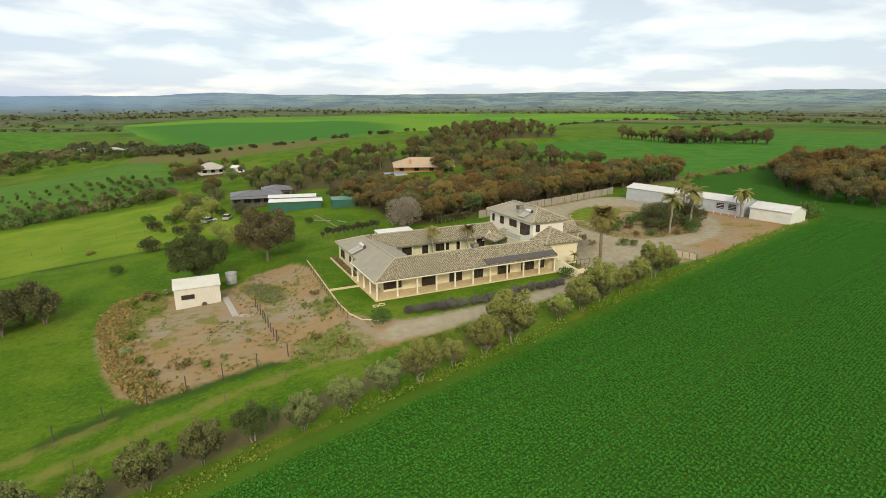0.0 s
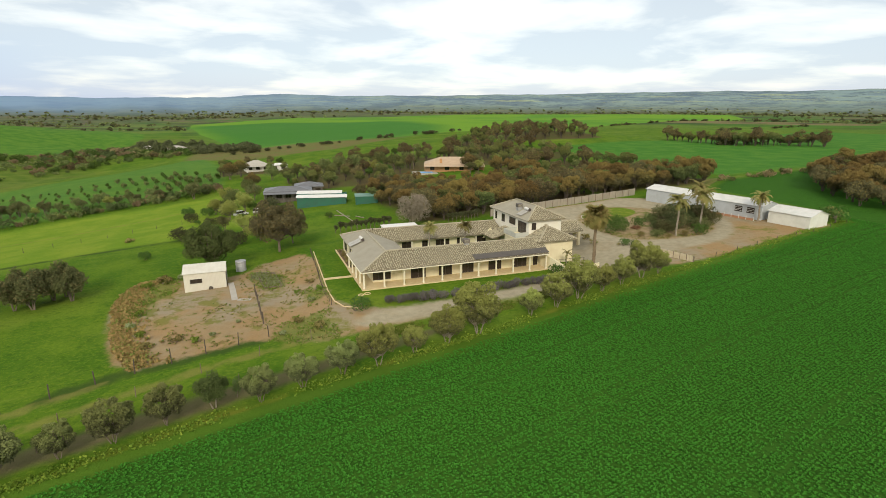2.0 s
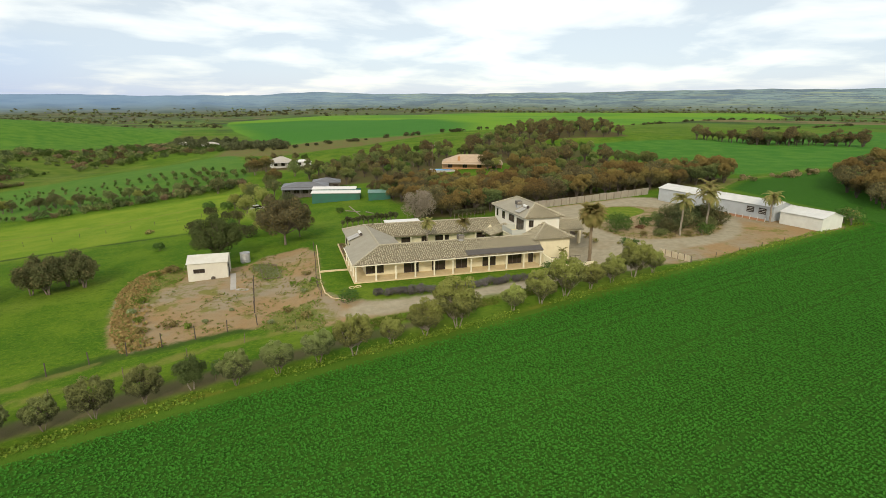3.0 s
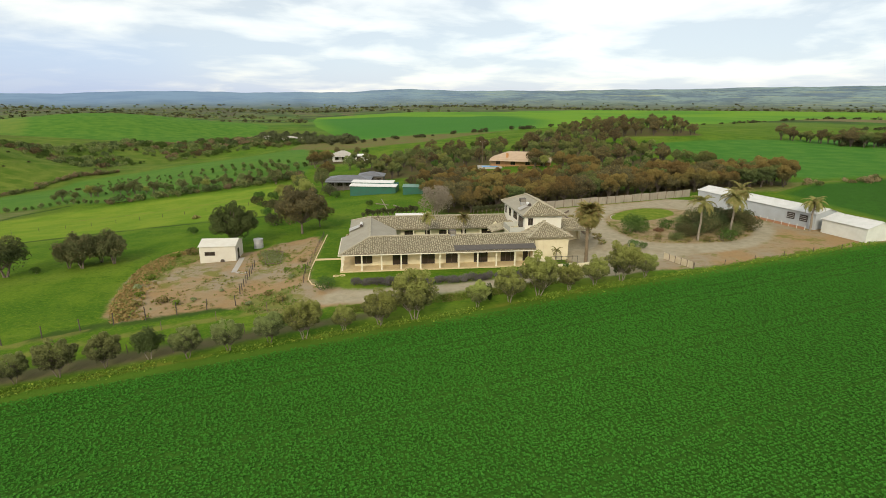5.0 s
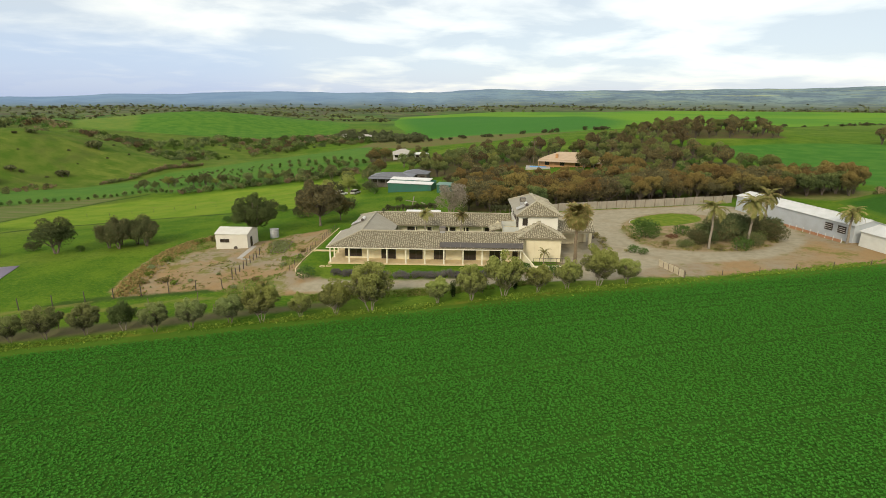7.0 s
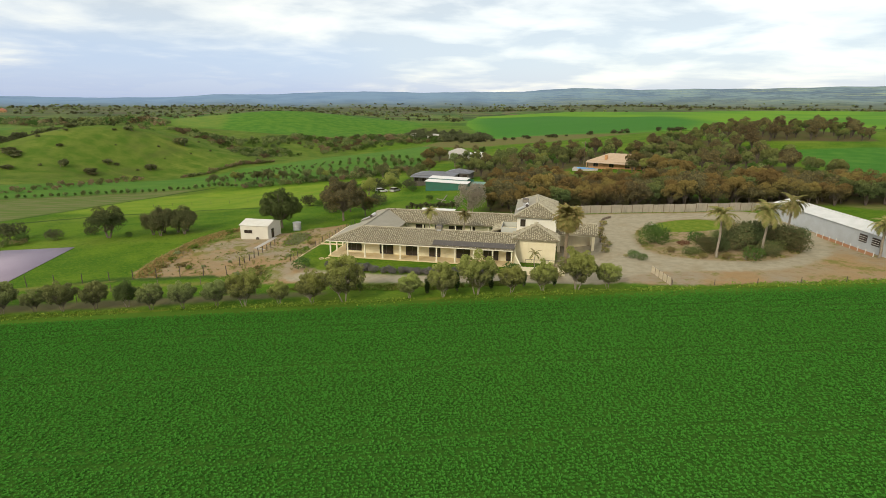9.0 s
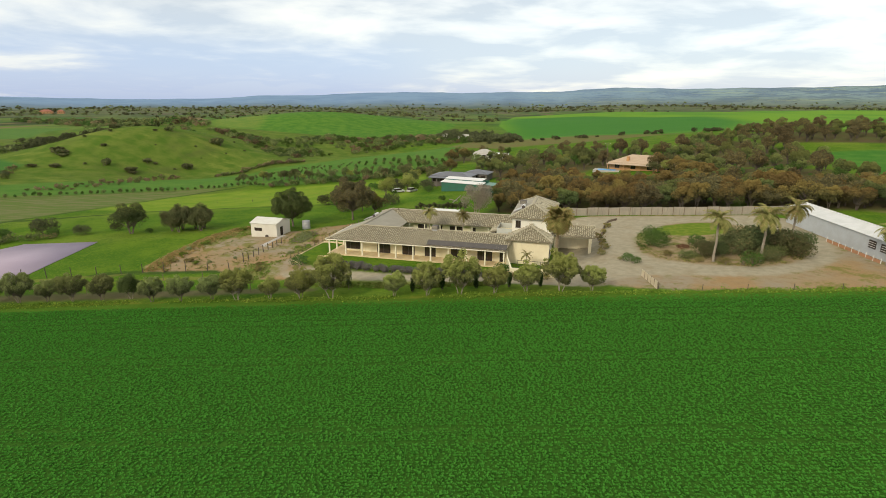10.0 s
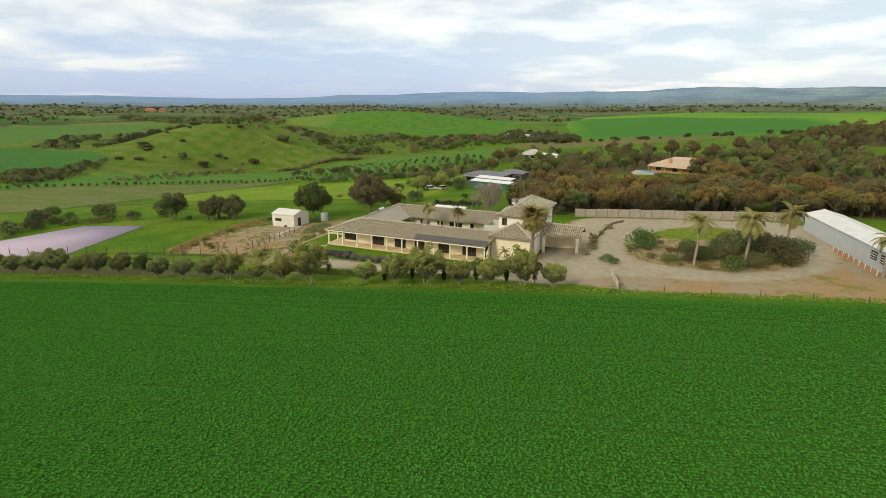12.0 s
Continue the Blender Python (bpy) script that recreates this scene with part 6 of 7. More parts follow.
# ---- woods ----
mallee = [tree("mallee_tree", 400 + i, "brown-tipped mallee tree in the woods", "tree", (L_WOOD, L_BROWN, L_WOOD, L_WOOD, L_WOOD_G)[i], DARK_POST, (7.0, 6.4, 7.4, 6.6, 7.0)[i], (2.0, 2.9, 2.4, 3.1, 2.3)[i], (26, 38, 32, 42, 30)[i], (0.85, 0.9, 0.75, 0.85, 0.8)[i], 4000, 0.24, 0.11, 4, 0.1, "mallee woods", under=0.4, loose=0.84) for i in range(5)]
rng = np.random.default_rng(9)


def scatter(poly, gap, rng, n=9000):
    """Spots in a polygon, none nearer to another than gap."""
    xs_, ys_ = [p[0] for p in poly], [p[1] for p in poly]
    cx, cy = rng.uniform(min(xs_), max(xs_), n), rng.uniform(min(ys_), max(ys_), n)
    ok = signed(cx, cy, poly) > 0
    out = []
    for x, y in zip(cx[ok], cy[ok]):
        if all((x - u) ** 2 + (y - v) ** 2 > gap * gap for u, v in out):
            out.append((float(x), float(y)))
    return out


wood_spots = scatter(WOODS, 3.6, rng) + scatter(WOODS_E, 3.4, rng) + scatter(WOODS_R, 3.7, rng)
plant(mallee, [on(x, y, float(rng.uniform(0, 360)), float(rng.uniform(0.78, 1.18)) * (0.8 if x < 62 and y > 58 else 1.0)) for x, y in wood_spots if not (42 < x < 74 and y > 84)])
for x, y in scatter([(40, 85), (76, 85), (78, 97), (42, 97)], 4.4, rng):
    copy_thing(mallee[int(rng.integers(0, 4))], on(x, y, float(rng.uniform(0, 360)), float(rng.uniform(0.5, 0.68))))

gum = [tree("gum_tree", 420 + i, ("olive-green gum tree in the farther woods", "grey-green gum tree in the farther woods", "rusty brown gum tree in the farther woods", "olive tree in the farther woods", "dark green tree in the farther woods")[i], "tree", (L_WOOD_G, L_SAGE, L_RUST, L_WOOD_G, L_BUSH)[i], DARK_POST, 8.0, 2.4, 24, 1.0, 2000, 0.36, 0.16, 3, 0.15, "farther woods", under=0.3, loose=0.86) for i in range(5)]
spots2 = scatter(WOODS_2, 6.0, rng) + scatter(WOODS_M, 6.4, rng) + scatter(WOODS_W, 7.0, rng) + scatter(WOODS_V, 6.5, rng)
spots2 = [(x, y) for x, y in spots2 if math.hypot(x - 65, y - 135) > 14.5 and not (40 < x < 66 and y < 134) and math.hypot(x + 9, y - 212) > 11 and math.hypot(x - 2, y - 206) > 7]
plant(gum, [on(x, y, float(rng.uniform(0, 360)), float(rng.uniform(0.6, 1.1))) for x, y in spots2])
for x, y in scatter(WOODS_UP, 6.4, rng):
    copy_thing(gum[int(rng.choice([2, 2, 3, 0]))], on(x, y, float(rng.uniform(0, 360)), float(rng.uniform(0.7, 1.05))))
spots3 = scatter([(228, 186), (240, 150), (264, 137), (276, 122), (286, 128), (272, 148), (248, 166), (240, 192)], 4.6, rng)
for x, y in spots3:
    copy_thing(gum[int(rng.choice([0, 2, 2]))], on(x, y, float(rng.uniform(0, 360)), float(rng.uniform(0.6, 1.2))))

# single trees round the neighbours' houses
yard_trees = [tree("garden_tree", 430 + i, lab, "tree", lf, BARK, 6.0, 2.3, 16, 1.1, 2600, 0.26, 0.14, 2, 0.1, "trees round the neighbours", under=0.5) for i, (lf, lab) in enumerate(((L_OLIVE, "yellow-green tree beside the grey-roofed house"), (L_WOOD, "orange-brown tree beside the white farmhouse"), (L_SAGE, "grey-green tree behind the grey-roofed house"), (L_SCRUB, "brown-green tree on the rough grass")))]
plant(yard_trees, [on(-16.5, 96.0, 0, 1.0), on(-17.4, 194.0, 0, 1.3), on(-15.0, 137.0, 40, 1.0), on(-34.8, 148.0, 0, 1.1)])
for k, x, y, q in ((0, -20.5, 84.0, 0.9), (0, -17.0, 60.0, 0.75), (3, -21.5, 66.0, 0.6), (2, -20.0, 112.0, 1.0), (0, -22.5, 124.0, 0.9), (1, -13.0, 146.0, 0.9), (2, -4.5, 166.0, 1.1), (3, 1.0, 152.0, 1.0), (1, -22.0, 186.0, 1.0), (2, 17.4, 160.0, 1.2), (2, 23.0, 156.0, 1.3), (2, 30.0, 158.6, 1.3), (2, 41.5, 157.0, 1.3), (2, 46.0, 150.0, 1.2), (2, 52.0, 151.0, 1.2), (0, 13.0, 152.0, 0.8), (3, 8.0, 148.0, 0.9), (0, 36.0, 148.0, 0.9), (3, -13.0, 118.0, 0.9), (0, -25.0, 100.0, 0.8), (1, 70.5, 124.0, 0.9), (3, 74.5, 128.0, 1.0), (0, 73.0, 120.0, 0.8), (3, 68.5, 118.0, 0.7)):
    copy_thing(yard_trees[k], on(x, y, 61.0 * k + 37.0 * x, q))
for i in range(27):
    t_ = i / 26
    hx, hy = float(np.interp(t_, [0, 0.2, 0.4, 0.6, 0.8, 1], [-116, -97, -84, -70, -52, -27])), float(np.interp(t_, [0, 0.2, 0.4, 0.6, 0.8, 1], [136, 145, 145, 152, 157, 157]))
    copy_thing(yard_trees[(2, 3, 2, 0, 3, 2, 3)[i % 7]], on(hx + float(rng.normal(0, 0.8)), hy + float(rng.normal(0, 1.2)), 50.0 * i, 0.45 + 0.4 * (i * 0.618 % 1)))
for ax, ay, bx, by in ((8.0, 73.0, 9.3, 50.0), (6.2, 66.0, 9.6, 62.0), (11.0, 61.0, 12.4, 57.5)):
    log = thing("fallen_pole", Matrix(), "pale timber pole lying in the grass behind the villa", "pole", "poles in the grass")
    za, zb = ground(ax, ay) + 0.12, ground(bx, by) + 0.12
    mx, my = (ax + bx) / 2, (ay + by) / 2
    part("pole", tube(tube(bmesh.new(), (ax, ay, za), (mx, my, ground(mx, my) + 0.14), 0.15, 0.13, 7), (mx, my, ground(mx, my) + 0.14), (bx, by, zb), 0.13, 0.11, 7), PALE_BARK, log)

# ---- orchard, valley scrub, far trees ----
fruit = [tree("orchard_tree", 440 + i, "small round green tree in the orchard rows", "tree", (L_BUSH, L_SAGE)[i], BARK, 1.9, 0.6, 7, 0.5, 220, 0.34, 0.06, 1, 0.1, "orchard trees") for i in range(2)]
ORCHARD = [(-116, 145), (-140, 200), (-125, 218), (-87, 198), (-70, 200), (-54, 206), (-37, 212), (-27, 189), (-30, 174), (-51, 166), (-67, 152), (-79, 140), (-91, 131)]
spots = []
for r in range(13):
    for c in range(32):
        x, y = -140 + c * 4.6 - r * 2.2 + float(rng.normal(0, 0.6)), 128 + c * 1.1 + r * 6.4 + float(rng.normal(0, 0.6))
        if float(signed(np.array([x]), np.array([y]), ORCHARD)[0]) > 0 and rng.random() < 0.8:
            spots.append(on(x, y, float(rng.uniform(0, 360)), float(rng.uniform(0.6, 1.0)) * (1 + 1.3 * max(0.0, min(1.0, (x + 90) / 50)))))
for (ax, ay), (bx, by), k in (((-190, 28), (-165, 62), 14), ((-165, 62), (-141, 100), 17), ((-141, 100), (-108, 130), 17), ((-108, 130), (-90, 129), 8)):
    for i in range(k):
        spots.append(on(ax + (bx - ax) * i / k, ay + (by - ay) * i / k + float(rng.normal(0, 0.5)), i * 50, float(rng.uniform(0.9, 1.5))))
plant(fruit, spots)


def wild(name, seed, spots, label, leaf, size, blades, blade):
    """Many wild bushes and small trees as one mass: a few lobes of blades at each spot."""
    rng = np.random.default_rng(seed)
    allv = []
    for x, y, s in spots:
        r = size * s
        z = ground(x, y)
        lobes = [(x + rng.normal(0, 0.5) * r, y + rng.normal(0, 0.5) * r, z + r * rng.uniform(0.2, 0.85), r * rng.uniform(0.4, 0.7)) for _ in range(7)]
        pts, face = lobes_points(lobes, blades, rng, 0.4)
        v, _ = leaves(pts, blade * s, rng, face)
        allv.append(v)
    v = np.concatenate(allv)
    return tagged(cloud(name, v, np.arange(len(v)).reshape(-1, 4), leaf), label, "bushes", kind="stuff")


def spread(poly, gap, seed, lo=0.6, hi=1.3):
    rng = np.random.default_rng(seed)
    return [(x, y, float(rng.uniform(lo, hi))) for x, y in scatter(poly, gap, rng, 4000)]


def clumped(spots, scale, cut):
    """Keep the spots that fall in clumps, and leave clearings between them."""
    return [(x, y, q) for x, y, q in spots if math.sin(x / scale + 1.3) * math.cos(y / (0.8 * scale) + 0.4) + 0.5 * math.sin((x + y) / (0.37 * scale)) > cut]


def mixed(name, seed, spots, label, kinds, size, blades, blade):
    """Wild growth of several kinds, each its own mass."""
    rng = np.random.default_rng(seed)
    pick = rng.choice(len(kinds), len(spots), p=[k[2] for k in kinds])
    for i, (word, leaf, _) in enumerate(kinds):
        part_of = [q for q, p in zip(spots, pick) if p == i]
        if part_of:
            wild(name, seed * 10 + i, part_of, word + " " + label, leaf, size, blades, blade)


SCRUB_KINDS = (("grey-green", L_SAGE, 0.4), ("olive", L_WOOD_G, 0.2), ("dark green", L_BUSH, 0.2), ("rusty brown", L_RUST, 0.12), ("tan, bare-twigged", L_TAN, 0.08))
CREEK = [(-330, 392), (-284, 384), (-206, 308), (-216, 340), (-201, 396), (-174, 402), (-150, 412), (-112, 430), (-70, 372), (-100, 356), (-127, 326), (-150, 295), (-146, 240), (-167, 250), (-198, 267), (-290, 366)]
CREEK_2 = [(-122, 484), (-150, 425), (-100, 372), (-62, 350), (-46, 372), (-50, 410), (-60, 430), (-90, 466)]
mixed("creek_scrub", 1, clumped(spread(CREEK, 5.6, 31, 0.3, 1.2), 26, -0.8), "scrub along the valley creek", SCRUB_KINDS, 2.9, 280, 0.72)
mixed("valley_trees", 2, clumped(spread(CREEK_2, 7.2, 32, 0.5, 1.2), 40, -0.6), "trees in the valley", SCRUB_KINDS, 3.1, 280, 0.85)
mixed("orchard_edge", 4, [(-92 + 64 * q + (q * 7 % 1) * 3, 127 + 40 * q, 0.5 + 0.6 * (q * 13 % 1)) for q in [i / 26 for i in range(26)]] + spread([(-72, 140), (-60, 150), (-30, 168), (-26, 160), (-50, 146)], 5.0, 34, 0.5, 1.1), "bushes at the orchard's lower edge", SCRUB_KINDS, 2.8, 300, 0.6)
mixed("creek_reeds", 14, [(-163 + 10 * q + 2 * (q * 23 % 1), 182 + 44 * q, 0.4 + 0.5 * (q * 9 % 1)) for q in [i / 21 for i in range(22)]] + [(-153 + 18 * q, 224 + 12 * q, 0.5 + 0.5 * (q * 11 % 1)) for q in [i / 13 for i in range(14)]] + [(-178 + 14 * (q * 7 % 1) - 8 * q * q, 84 + 82 * q, 0.35 + 0.6 * (q * 17 % 1)) for q in [i / 34 for i in range(35)]], "reeds and low bushes in the wet hollow", (("tan", L_TAN, 0.5), ("grey-green", L_SAGE, 0.35), ("rusty", L_RUST, 0.15)), 2.2, 240, 0.6)
wild("village_trees", 3, spread([(-120, 455), (-60, 425), (-40, 345), (-8, 318), (-6, 350), (-20, 420), (-60, 500), (-110, 520)], 9, 33), "dark trees round the distant farm buildings", L_DULL, 4.2, 300, 1.1)
mixed("west_thicket", 16, spread([(-205, 48), (-238, 76), (-224, 92), (-238, 113), (-238, 128), (-214, 98), (-189, 66), (-192, 52)], 4.6, 44, 0.5, 1.1), "thicket between the western fields", (("dark green", L_DULL, 0.6), ("grey-green", L_SAGE, 0.25), ("rusty", L_RUST, 0.15)), 2.4, 240, 0.6)
mixed("paddock_brush", 17, [(-80, -13, 0.5), (-82, -11, 0.7), (-84, -8, 0.9), (-85, -4, 1.1), (-83, -5, 0.8), (-82.5, 1, 0.8), (-81, 3, 1.0), (-78, 5.5, 0.8), (-76, 6.2, 0.7), (-88, -2, 1.2), (-90, -7, 1.0), (-93, 2, 1.1), (-87, 3, 0.9), (-74, 7.5, 0.6)], "brush in the low corner of the paddock", (("dark green", L_DULL, 0.4), ("grey-green", L_SAGE, 0.4), ("rusty", L_RUST, 0.2)), 1.8, 420, 0.3)
bush = shrub("hill_bush", 360, "dark round bush standing alone on the green hillside", "bush", L_SCRUB, 0.6, 0.85, 600, 0.15, "hillside bushes")
HILL_BUSHES = [(-255, 183, 5.3, 0.9), (-232, 174, 3.3, 0.8), (-212, 155, 5.0, 1.3), (-204, 176, 5.4, 0.8), (-200, 178, 2.4, 1.2), (-186, 188, 6.2, 0.9), (-199, 159, 7.2, 0.6), (-196, 156, 5.0, 0.5), (-243, 155, 8.0, 0.5), (-249, 158, 7.0, 0.6), (-238, 152, 6.0, 0.5), (-224, 135, 5.6, 0.6), (-226, 222, 5.6, 0.7), (-229, 213, 2.7, 0.8), (-196, 232, 7.6, 1.1), (-199, 230, 5.0, 1.2), (-190, 181, 1.6, 1.0), (-219, 148, 1.9, 1.0), (-181, 238, 1.7, 1.0), (-201, 215, 1.7, 1.0), (-201, 256, 1.8, 1.0), (-255, 207, 6.3, 0.7), (-248, 196, 3.0, 0.8), (-234, 130, 5.0, 0.6), (-181, 168, 2.6, 0.8), (-215, 196, 1.2, 1.0), (-190, 205, 1.0, 1.0), (-184, 222, 1.3, 1.0)]
for i, (x, y, q, t_) in enumerate(HILL_BUSHES):
    m = on(x, y, i * 47.0) @ Matrix.Diagonal((0.41 * q, 0.41 * q, 0.39 * q * t_, 1))
    if i:
        copy_thing(bush, m)
    else:
        bush.matrix_world = m
mixed("hill_thicket", 11, clumped(spread([(-386, 174), (-470, 256), (-421, 290), (-340, 270), (-262, 224), (-262, 176), (-300, 158)], 7.5, 42, 0.5, 1.1), 30, -0.35), "thicket on the shoulder of the hillside", (("dark green", L_DULL, 0.6), ("grey-green", L_SAGE, 0.4)), 3.2, 200, 1.0)
mixed("hill_scrub", 6, clumped(spread([(-270, 300), (-300, 372), (-420, 480), (-520, 640), (-700, 760), (-900, 600), (-640, 530), (-440, 400), (-330, 290)], 11, 36), 50, -0.5), "scrub behind the hillside", SCRUB_KINDS, 4.0, 130, 1.4)
band = []
r6 = np.random.default_rng(6)
for i in range(3200):
    b, r = r6.uniform(-66, 70), 640 + 2100 * r6.random() ** 1.3
    x, y = r * math.sin(radians(b)), r * math.cos(radians(b))
    if float(signed(np.array([x]), np.array([y]), FAR_FIELD)[0]) < -5 and math.sin(x / 97.0 + 2) * math.cos(y / 131.0) + 0.35 * math.sin(r / 60.0) > 0.0 and float(signed(np.array([x]), np.array([y]), WEST_FIELD)[0]) < 0:
        band.append((x, y, float(r6.uniform(0.5, 1.1)) * (0.6 + r / 2600)))
for i in range(1500):
    b, r = r6.uniform(-66, 70), r6.uniform(1500, 3000)
    band.append((r * math.sin(radians(b)), r * math.cos(radians(b)), float(r6.uniform(0.5, 1.2)) * (0.6 + r / 3400)))
mixed("far_trees", 7, band, "trees in bands across the distant plain", (("dark", L_DULL, 0.4), ("grey-green", L_SAGE, 0.35), ("brownish", L_SCRUB, 0.25)), 3.8, 46, 2.2)
belt = [(126 + 165 * q + float(r6.normal(0, 2)), 53 + 19 * q ** 1.4 + float(r6.normal(0, 2.2)), float(r6.uniform(0.3, 1.0))) for q in r6.random(40)]
mixed("belt_brush", 15, belt, "rough brush on the strip between the green fields", (("tan", L_TAN, 0.5), ("rusty", L_RUST, 0.2), ("grey-green", L_SAGE, 0.3)), 1.6, 220, 0.45)
line_trees = []
for ax, ay, bx, by, n in ((150, 400, 330, 425, 16), (230, 160, 330, 150, 16), (330, 420, 800, 640, 30), (290, 66, 420, 92, 18), (-30, 295, 150, 385, 30), (390, 300, 560, 340, 14)):
    for i in range(n):
        t = float(r6.random())
        line_trees.append((ax + (bx - ax) * t + float(r6.normal(0, 2)), ay + (by - ay) * t + float(r6.normal(0, 2.5)), float(r6.uniform(0.4, 1.0))))
wild("hedgerow", 8, line_trees, "low dark hedgerow bushes between the green fields", L_DULL, 2.8, 200, 0.85)
wild("dry_hedgerow", 9, [(x, y + 3, s * 0.8) for x, y, s in line_trees[-88:]], "dry brown bushes along the field edges", L_BROWN, 2.4, 160, 0.75)

# ---- weeds ----


def tufts(name, seed, pts, label, leaf, tall, blades):
    rng = np.random.default_rng(seed)
    x, y = np.repeat(pts[:, 0], blades), np.repeat(pts[:, 1], blades)
    x, y = x + rng.normal(0, tall * 0.5, len(x)), y + rng.normal(0, tall * 0.5, len(x))
    z = height(x, y) + np.abs(rng.normal(0.3, 0.25, len(x))) * tall
    v, f = leaves(np.stack([x, y, z], 1), tall * 0.7, rng)
    return tagged(cloud(name, v, f, leaf), label, "weeds", kind="stuff")


rng = np.random.default_rng(15)
t = rng.random(4200)
ex = -62 + 166 * t
ey = np.interp(ex, [q[0] for q in CROP[1:17]], [q[1] for q in CROP[1:17]])
gate_ = np.sin(ex * 0.5) + np.sin(ex * 0.17 + 1) + rng.normal(0, 0.8, len(ex)) > -0.2
tufts("edge_weeds", 16, np.stack([ex, ey + rng.normal(0.6, 0.5, len(ex))], 1)[gate_], "yellow-flowering weeds along the crop's edge", L_WEED, 0.3, 4)
yard_pts = np.array([(rng.uniform(-36, -3), rng.uniform(-13, 27)) for _ in range(2600)])
inside = signed(yard_pts[:, 0], yard_pts[:, 1], YARD) > 0.4
dens = np.sin(yard_pts[:, 0] * 0.6 + 1) * np.sin(yard_pts[:, 1] * 0.45) + rng.normal(0, 0.6, len(yard_pts)) > 0.35
shed_free = ~((yard_pts[:, 0] > -27.5) & (yard_pts[:, 0] < -18) & (yard_pts[:, 1] > 7) & (yard_pts[:, 1] < 21.5))
tufts("yard_weeds", 17, yard_pts[inside & dens & shed_free], "dry tufts and weeds on the bare yard", L_TUFT, 0.24, 10)
bank_y = rng.uniform(-12, 24, 1000)
tip_pts = np.stack([np.interp(bank_y, [-12.3, -5, 3, 13, 21, 25], [-29.4, -32.4, -34.2, -35.8, -35.2, -32.8]) + np.abs(rng.normal(0, 1.6, 1000)) - 0.2, bank_y], 1)
tufts("bank_grass", 18, tip_pts, "straw-coloured grass on the bank of the bare yard", L_STRAW, 0.42, 12)
green_pts = np.stack([rng.uniform(-36, -4, 9000), rng.uniform(-14, 27, 9000)], 1)
near_ = np.maximum.reduce([signed(green_pts[:, 0], green_pts[:, 1], q) for q in SWARDS[:4]])
patchy = np.sin(green_pts[:, 0] * 1.1 + 2) * np.sin(green_pts[:, 1] * 0.9) + rng.normal(0, 0.5, 9000) > 0.1
tufts("green_weeds", 19, green_pts[(near_ > -0.6) & patchy], "green weeds in patches on the bare yard", L_GREENWEED, 0.26, 8)
isle_pts = np.stack([rng.uniform(54, 82, 5200), rng.uniform(3, 24, 5200)], 1)
isle_in = (signed(isle_pts[:, 0], isle_pts[:, 1], ISLE) > 0.3) & (signed(isle_pts[:, 0], isle_pts[:, 1], ISLE_LAWN) < -0.2)
isle_in &= np.sin(isle_pts[:, 0] * 0.9) * np.cos(isle_pts[:, 1] * 0.7) + rng.normal(0, 0.5, 5200) > 0.1
tufts("island_weeds", 22, isle_pts[isle_in], "dry and green tussocks on the garden island", L_TUFT, 0.3, 7)
verge = np.stack([rng.uniform(0, 33, 2600), rng.uniform(0, 1, 2600)], 1)
verge[:, 1] = np.interp(verge[:, 0], [0, 20, 33], [-13.5, -11.8, -8.2]) - 2.6 * verge[:, 1]
tufts("verge_weeds", 20, verge[np.sin(verge[:, 0] * 0.9) + rng.normal(0, 0.8, 2600) > 0], "rough weeds between the gravel track and the small trees", L_GREENWEED, 0.24, 8)

# ---- small things ----
shrub("brush_heap", 350, "heap of rusty dead fronds on the garden island", "brush heap", L_HEAP, 1.6, 0.8, 700, 0.2, m=on(61.1, 12.9))
shrub("brush_heap", 351, "heap of reddish-brown cut branches in the paddock", "brush heap", L_TUFT, 1.6, 0.8, 500, 0.3, m=on(-43.6, 69.5))


def pencil_cypress(seed, m, tall):
    """A young columnar cypress: a stem and a narrow spindle of small leaves."""
    rng = np.random.default_rng(seed)
    ob = thing("cypress_tree", m, "young dark green columnar cypress between the olive trees", "tree", "young cypresses")
    lobes = []
    for k in range(9):
        f = k / 8
        r = 0.10 + 0.26 * math.sin(math.pi * min(1.0, 0.16 + 0.84 * f)) ** 0.8
        lobes.append((rng.normal(0, 0.03), rng.normal(0, 0.03), tall * (0.14 + 0.78 * f), r))
    bm = bmesh.new()
    bmesh.ops.create_cone(bm, cap_ends=True, segments=7, radius1=0.06, radius2=0.02, depth=tall * 0.8, matrix=Matrix.Translation((0, 0, tall * 0.4 - 0.03)))
    part("trunk", bm, BARK, ob)
    pts, face = lobes_points(lobes, 1500, rng, 0.6)
    v, f = leaves(pts, 0.09, rng, face)
    cloud("foliage", v, f, L_CYPRESS, ob)


for i, (x, y, tall) in enumerate(((20.7, -15.6, 1.9), (24.8, -14.2, 2.9), (29.5, -12.9, 1.7), (34.1, -11.2, 2.3), (38.5, -9.9, 2.2))):
    pencil_cypress(900 + i, on(x, y), tall)
for x, y in ((-0.9, -2.0), (0.1, -1.7)):
    ring = thing("planter_ring", pose(x, y, ground(x, y)), "small pale ring of edging stones on the lawn", "planter", "lawn planters")
    bm = bmesh.new()
    for k in range(14):
        a0, a1 = 2 * math.pi * k / 14, 2 * math.pi * (k + 1) / 14
        tube(bm, (0.42 * math.cos(a0), 0.42 * math.sin(a0), 0.04), (0.42 * math.cos(a1), 0.42 * math.sin(a1), 0.04), 0.065, 0.065, 6)
    part("rim", bm, PAVE, ring)
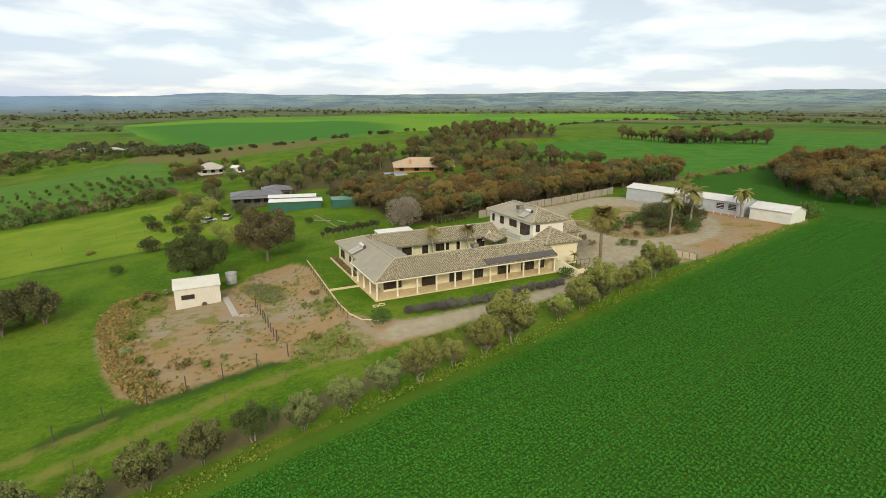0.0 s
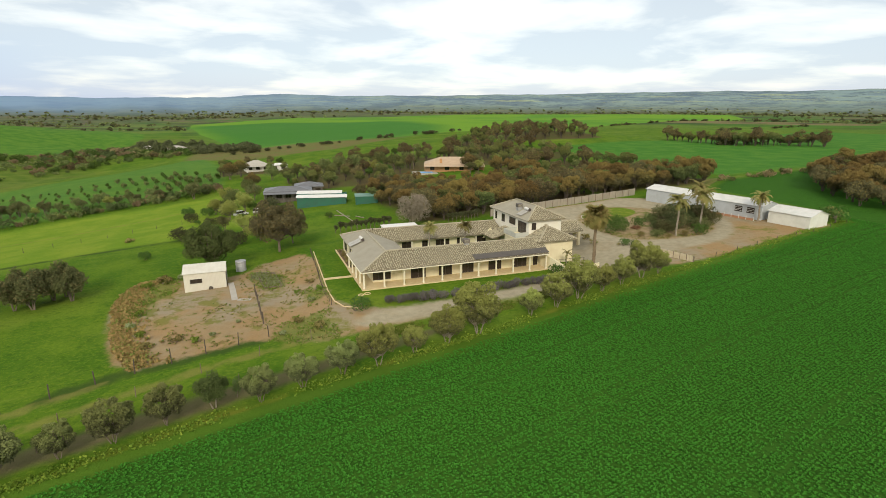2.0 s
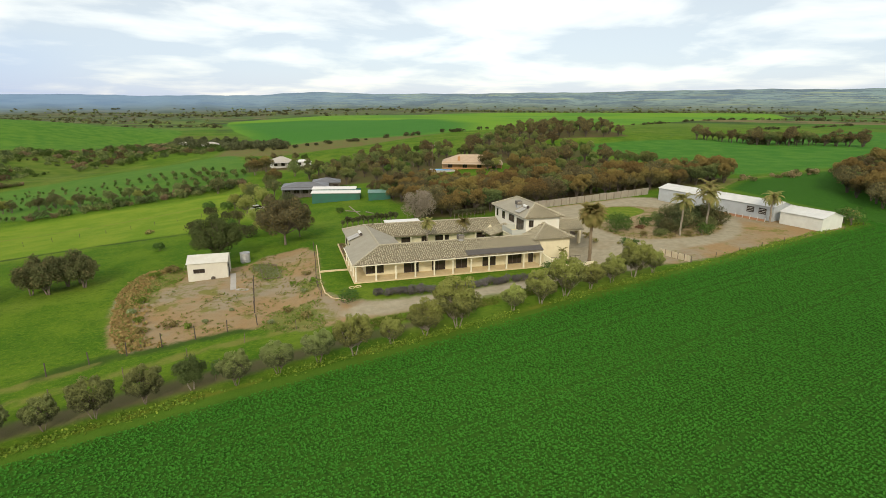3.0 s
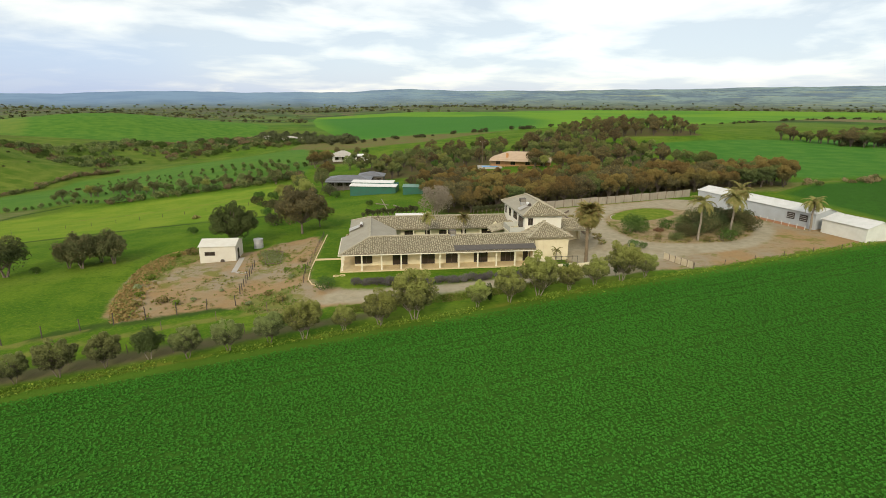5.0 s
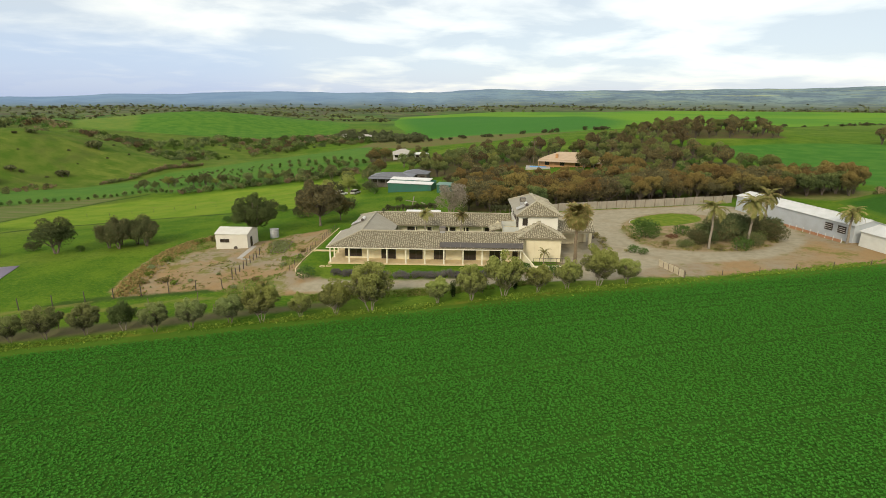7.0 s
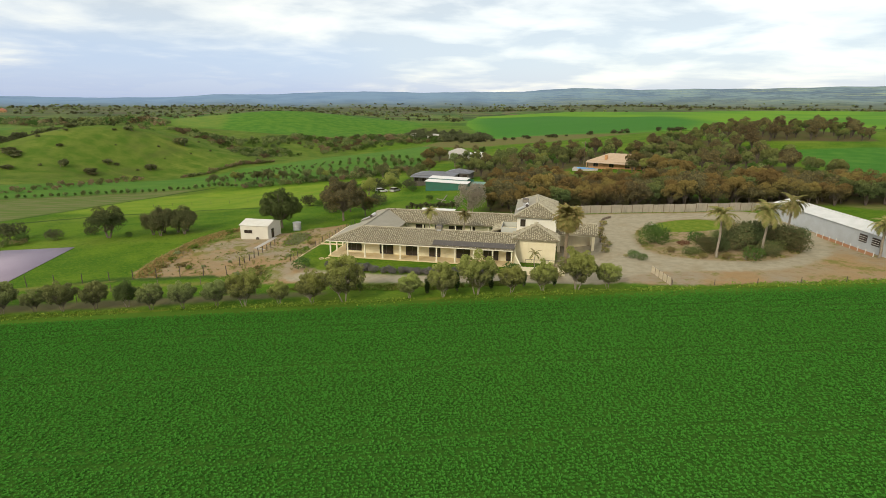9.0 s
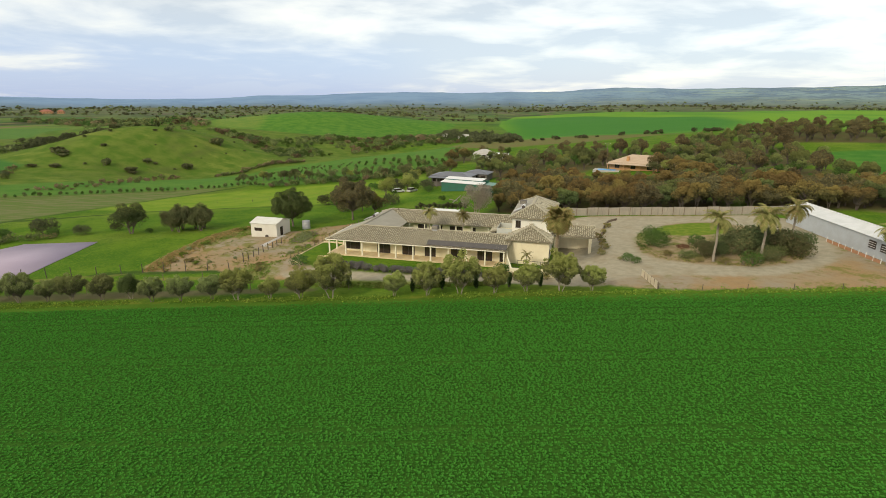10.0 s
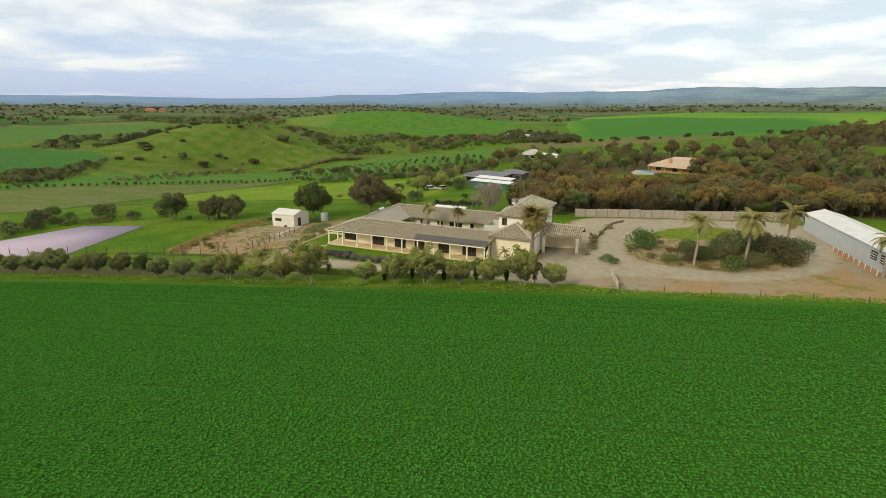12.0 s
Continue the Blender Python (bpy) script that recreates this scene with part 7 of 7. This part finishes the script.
for i, (x, y) in enumerate(((-14.6, 17.6), (-13.2, 15.2), (-12.4, 12.4))):
    bed = thing("vegetable_bed", on(x, y, -12), "overgrown patch of grey-green leafy vegetables", "garden bed", "vegetable beds", "stuff")
    rng = np.random.default_rng(130 + i)
    pts = np.stack([rng.normal(0, 0.8, 800), rng.normal(0, 0.95, 800), np.abs(rng.normal(0.05, 0.18, 800))], 1)
    v, f = leaves(pts, 0.2, rng)
    cloud("greens", v, f, L_CABBAGE, bed)
    part("stake", boxed((-1.1, -1.04, -1.2, -1.14, -0.2, 0.9), (1.0, 1.06, 1.1, 1.16, -0.2, 0.9)), TIMBER, bed)
pole = thing("utility_pole", on(53.5, 146), "grey timber utility pole among the trees", "utility pole")
part("pole", tube(bmesh.new(), (0, 0, -0.3), (0, 0, 9.5), 0.16, 0.12, 8), TIMBER, pole)
part("crossarm", boxed((-1.2, 1.2, -0.06, 0.06, 8.8, 8.95)), TIMBER, pole)
for x in (-1.0, 0.0, 1.0):
    part("insulator", tube(bmesh.new(), (x, 0, 8.95), (x, 0, 9.2), 0.06, 0.05, 6), WHITE, pole)
plot = thing("plot_edging", Matrix(), "weathered pale boards round the overgrown vegetable plot", "edging")
corners = [(-15.1, 20.2), (-12.1, 18.5), (-11.4, 10.1), (-14.1, 10.7)]
for (ax, ay), (bx, by) in zip(corners, corners[1:] + corners[:1]):
    wall_run(plot, [(ax, ay, ground(ax, ay) + 0.22), (bx, by, ground(bx, by) + 0.22)], 0.1, min(ground(ax, ay), ground(bx, by)) - 0.2, TIMBER, "board")
wall_bed = thing("wall_bed", Matrix(), "narrow brown garden bed along the villa's side wall", "garden bed")
part("soil", boxed((-0.1, 1.15, 12.3, 25.0, -0.5, -0.06)), worn("brown_soil", (0.17, 0.105, 0.055), (0.12, 0.075, 0.04), 1.5, 0.95), wall_bed)
for i in range(9):
    part("edge_stone", boxed((-0.26, -0.1, 12.3 + 1.41 * i, 13.68 + 1.41 * i, -0.5, 0.02), bevel=0.02), PAVE, wall_bed)
bed_plant = shrub("bed_plant", 352, "low rusty-leaved plant in the side garden bed", "shrub", L_TUFT, 0.42, 0.5, 220, 0.1, "bed plants")
plant([bed_plant], [pose(0.5 + 0.15 * math.sin(i * 2.1), 12.9 + 1.3 * i, -0.08, 0, 0, 47 * i) for i in range(9)])
weed = [shrub("weed_clump", 353 + i, "sprawling clump of green weeds on the bare yard", "weed", lf, 0.75, 0.5, 420, 0.12, "weed clumps") for i, lf in enumerate((L_GREENWEED, L_CABBAGE, L_TUFT))]
plant(weed, [on(x, y, 53.0 * i, q) for i, (x, y, q) in enumerate(((-6.4, 3.6, 1.2), (-8.0, -0.3, 1.0), (-8.0, -10.0, 1.4), (-23.0, -6.9, 1.0), (-21.1, -5.7, 0.8), (-25.6, -5.6, 1.0), (-30.3, -2.0, 1.2), (-32.0, 1.9, 1.3), (-28.8, -6.2, 0.9), (-31.4, 6.5, 1.3), (-18.0, -2.6, 0.7), (-7.2, 8.0, 0.9), (-9.6, 5.2, 0.8), (-27.6, 24.0, 1.3), (-30.0, 22.4, 1.5), (-32.4, 20.5, 1.4), (-12.6, -9.6, 0.9), (-10.4, -6.4, 0.8)))])
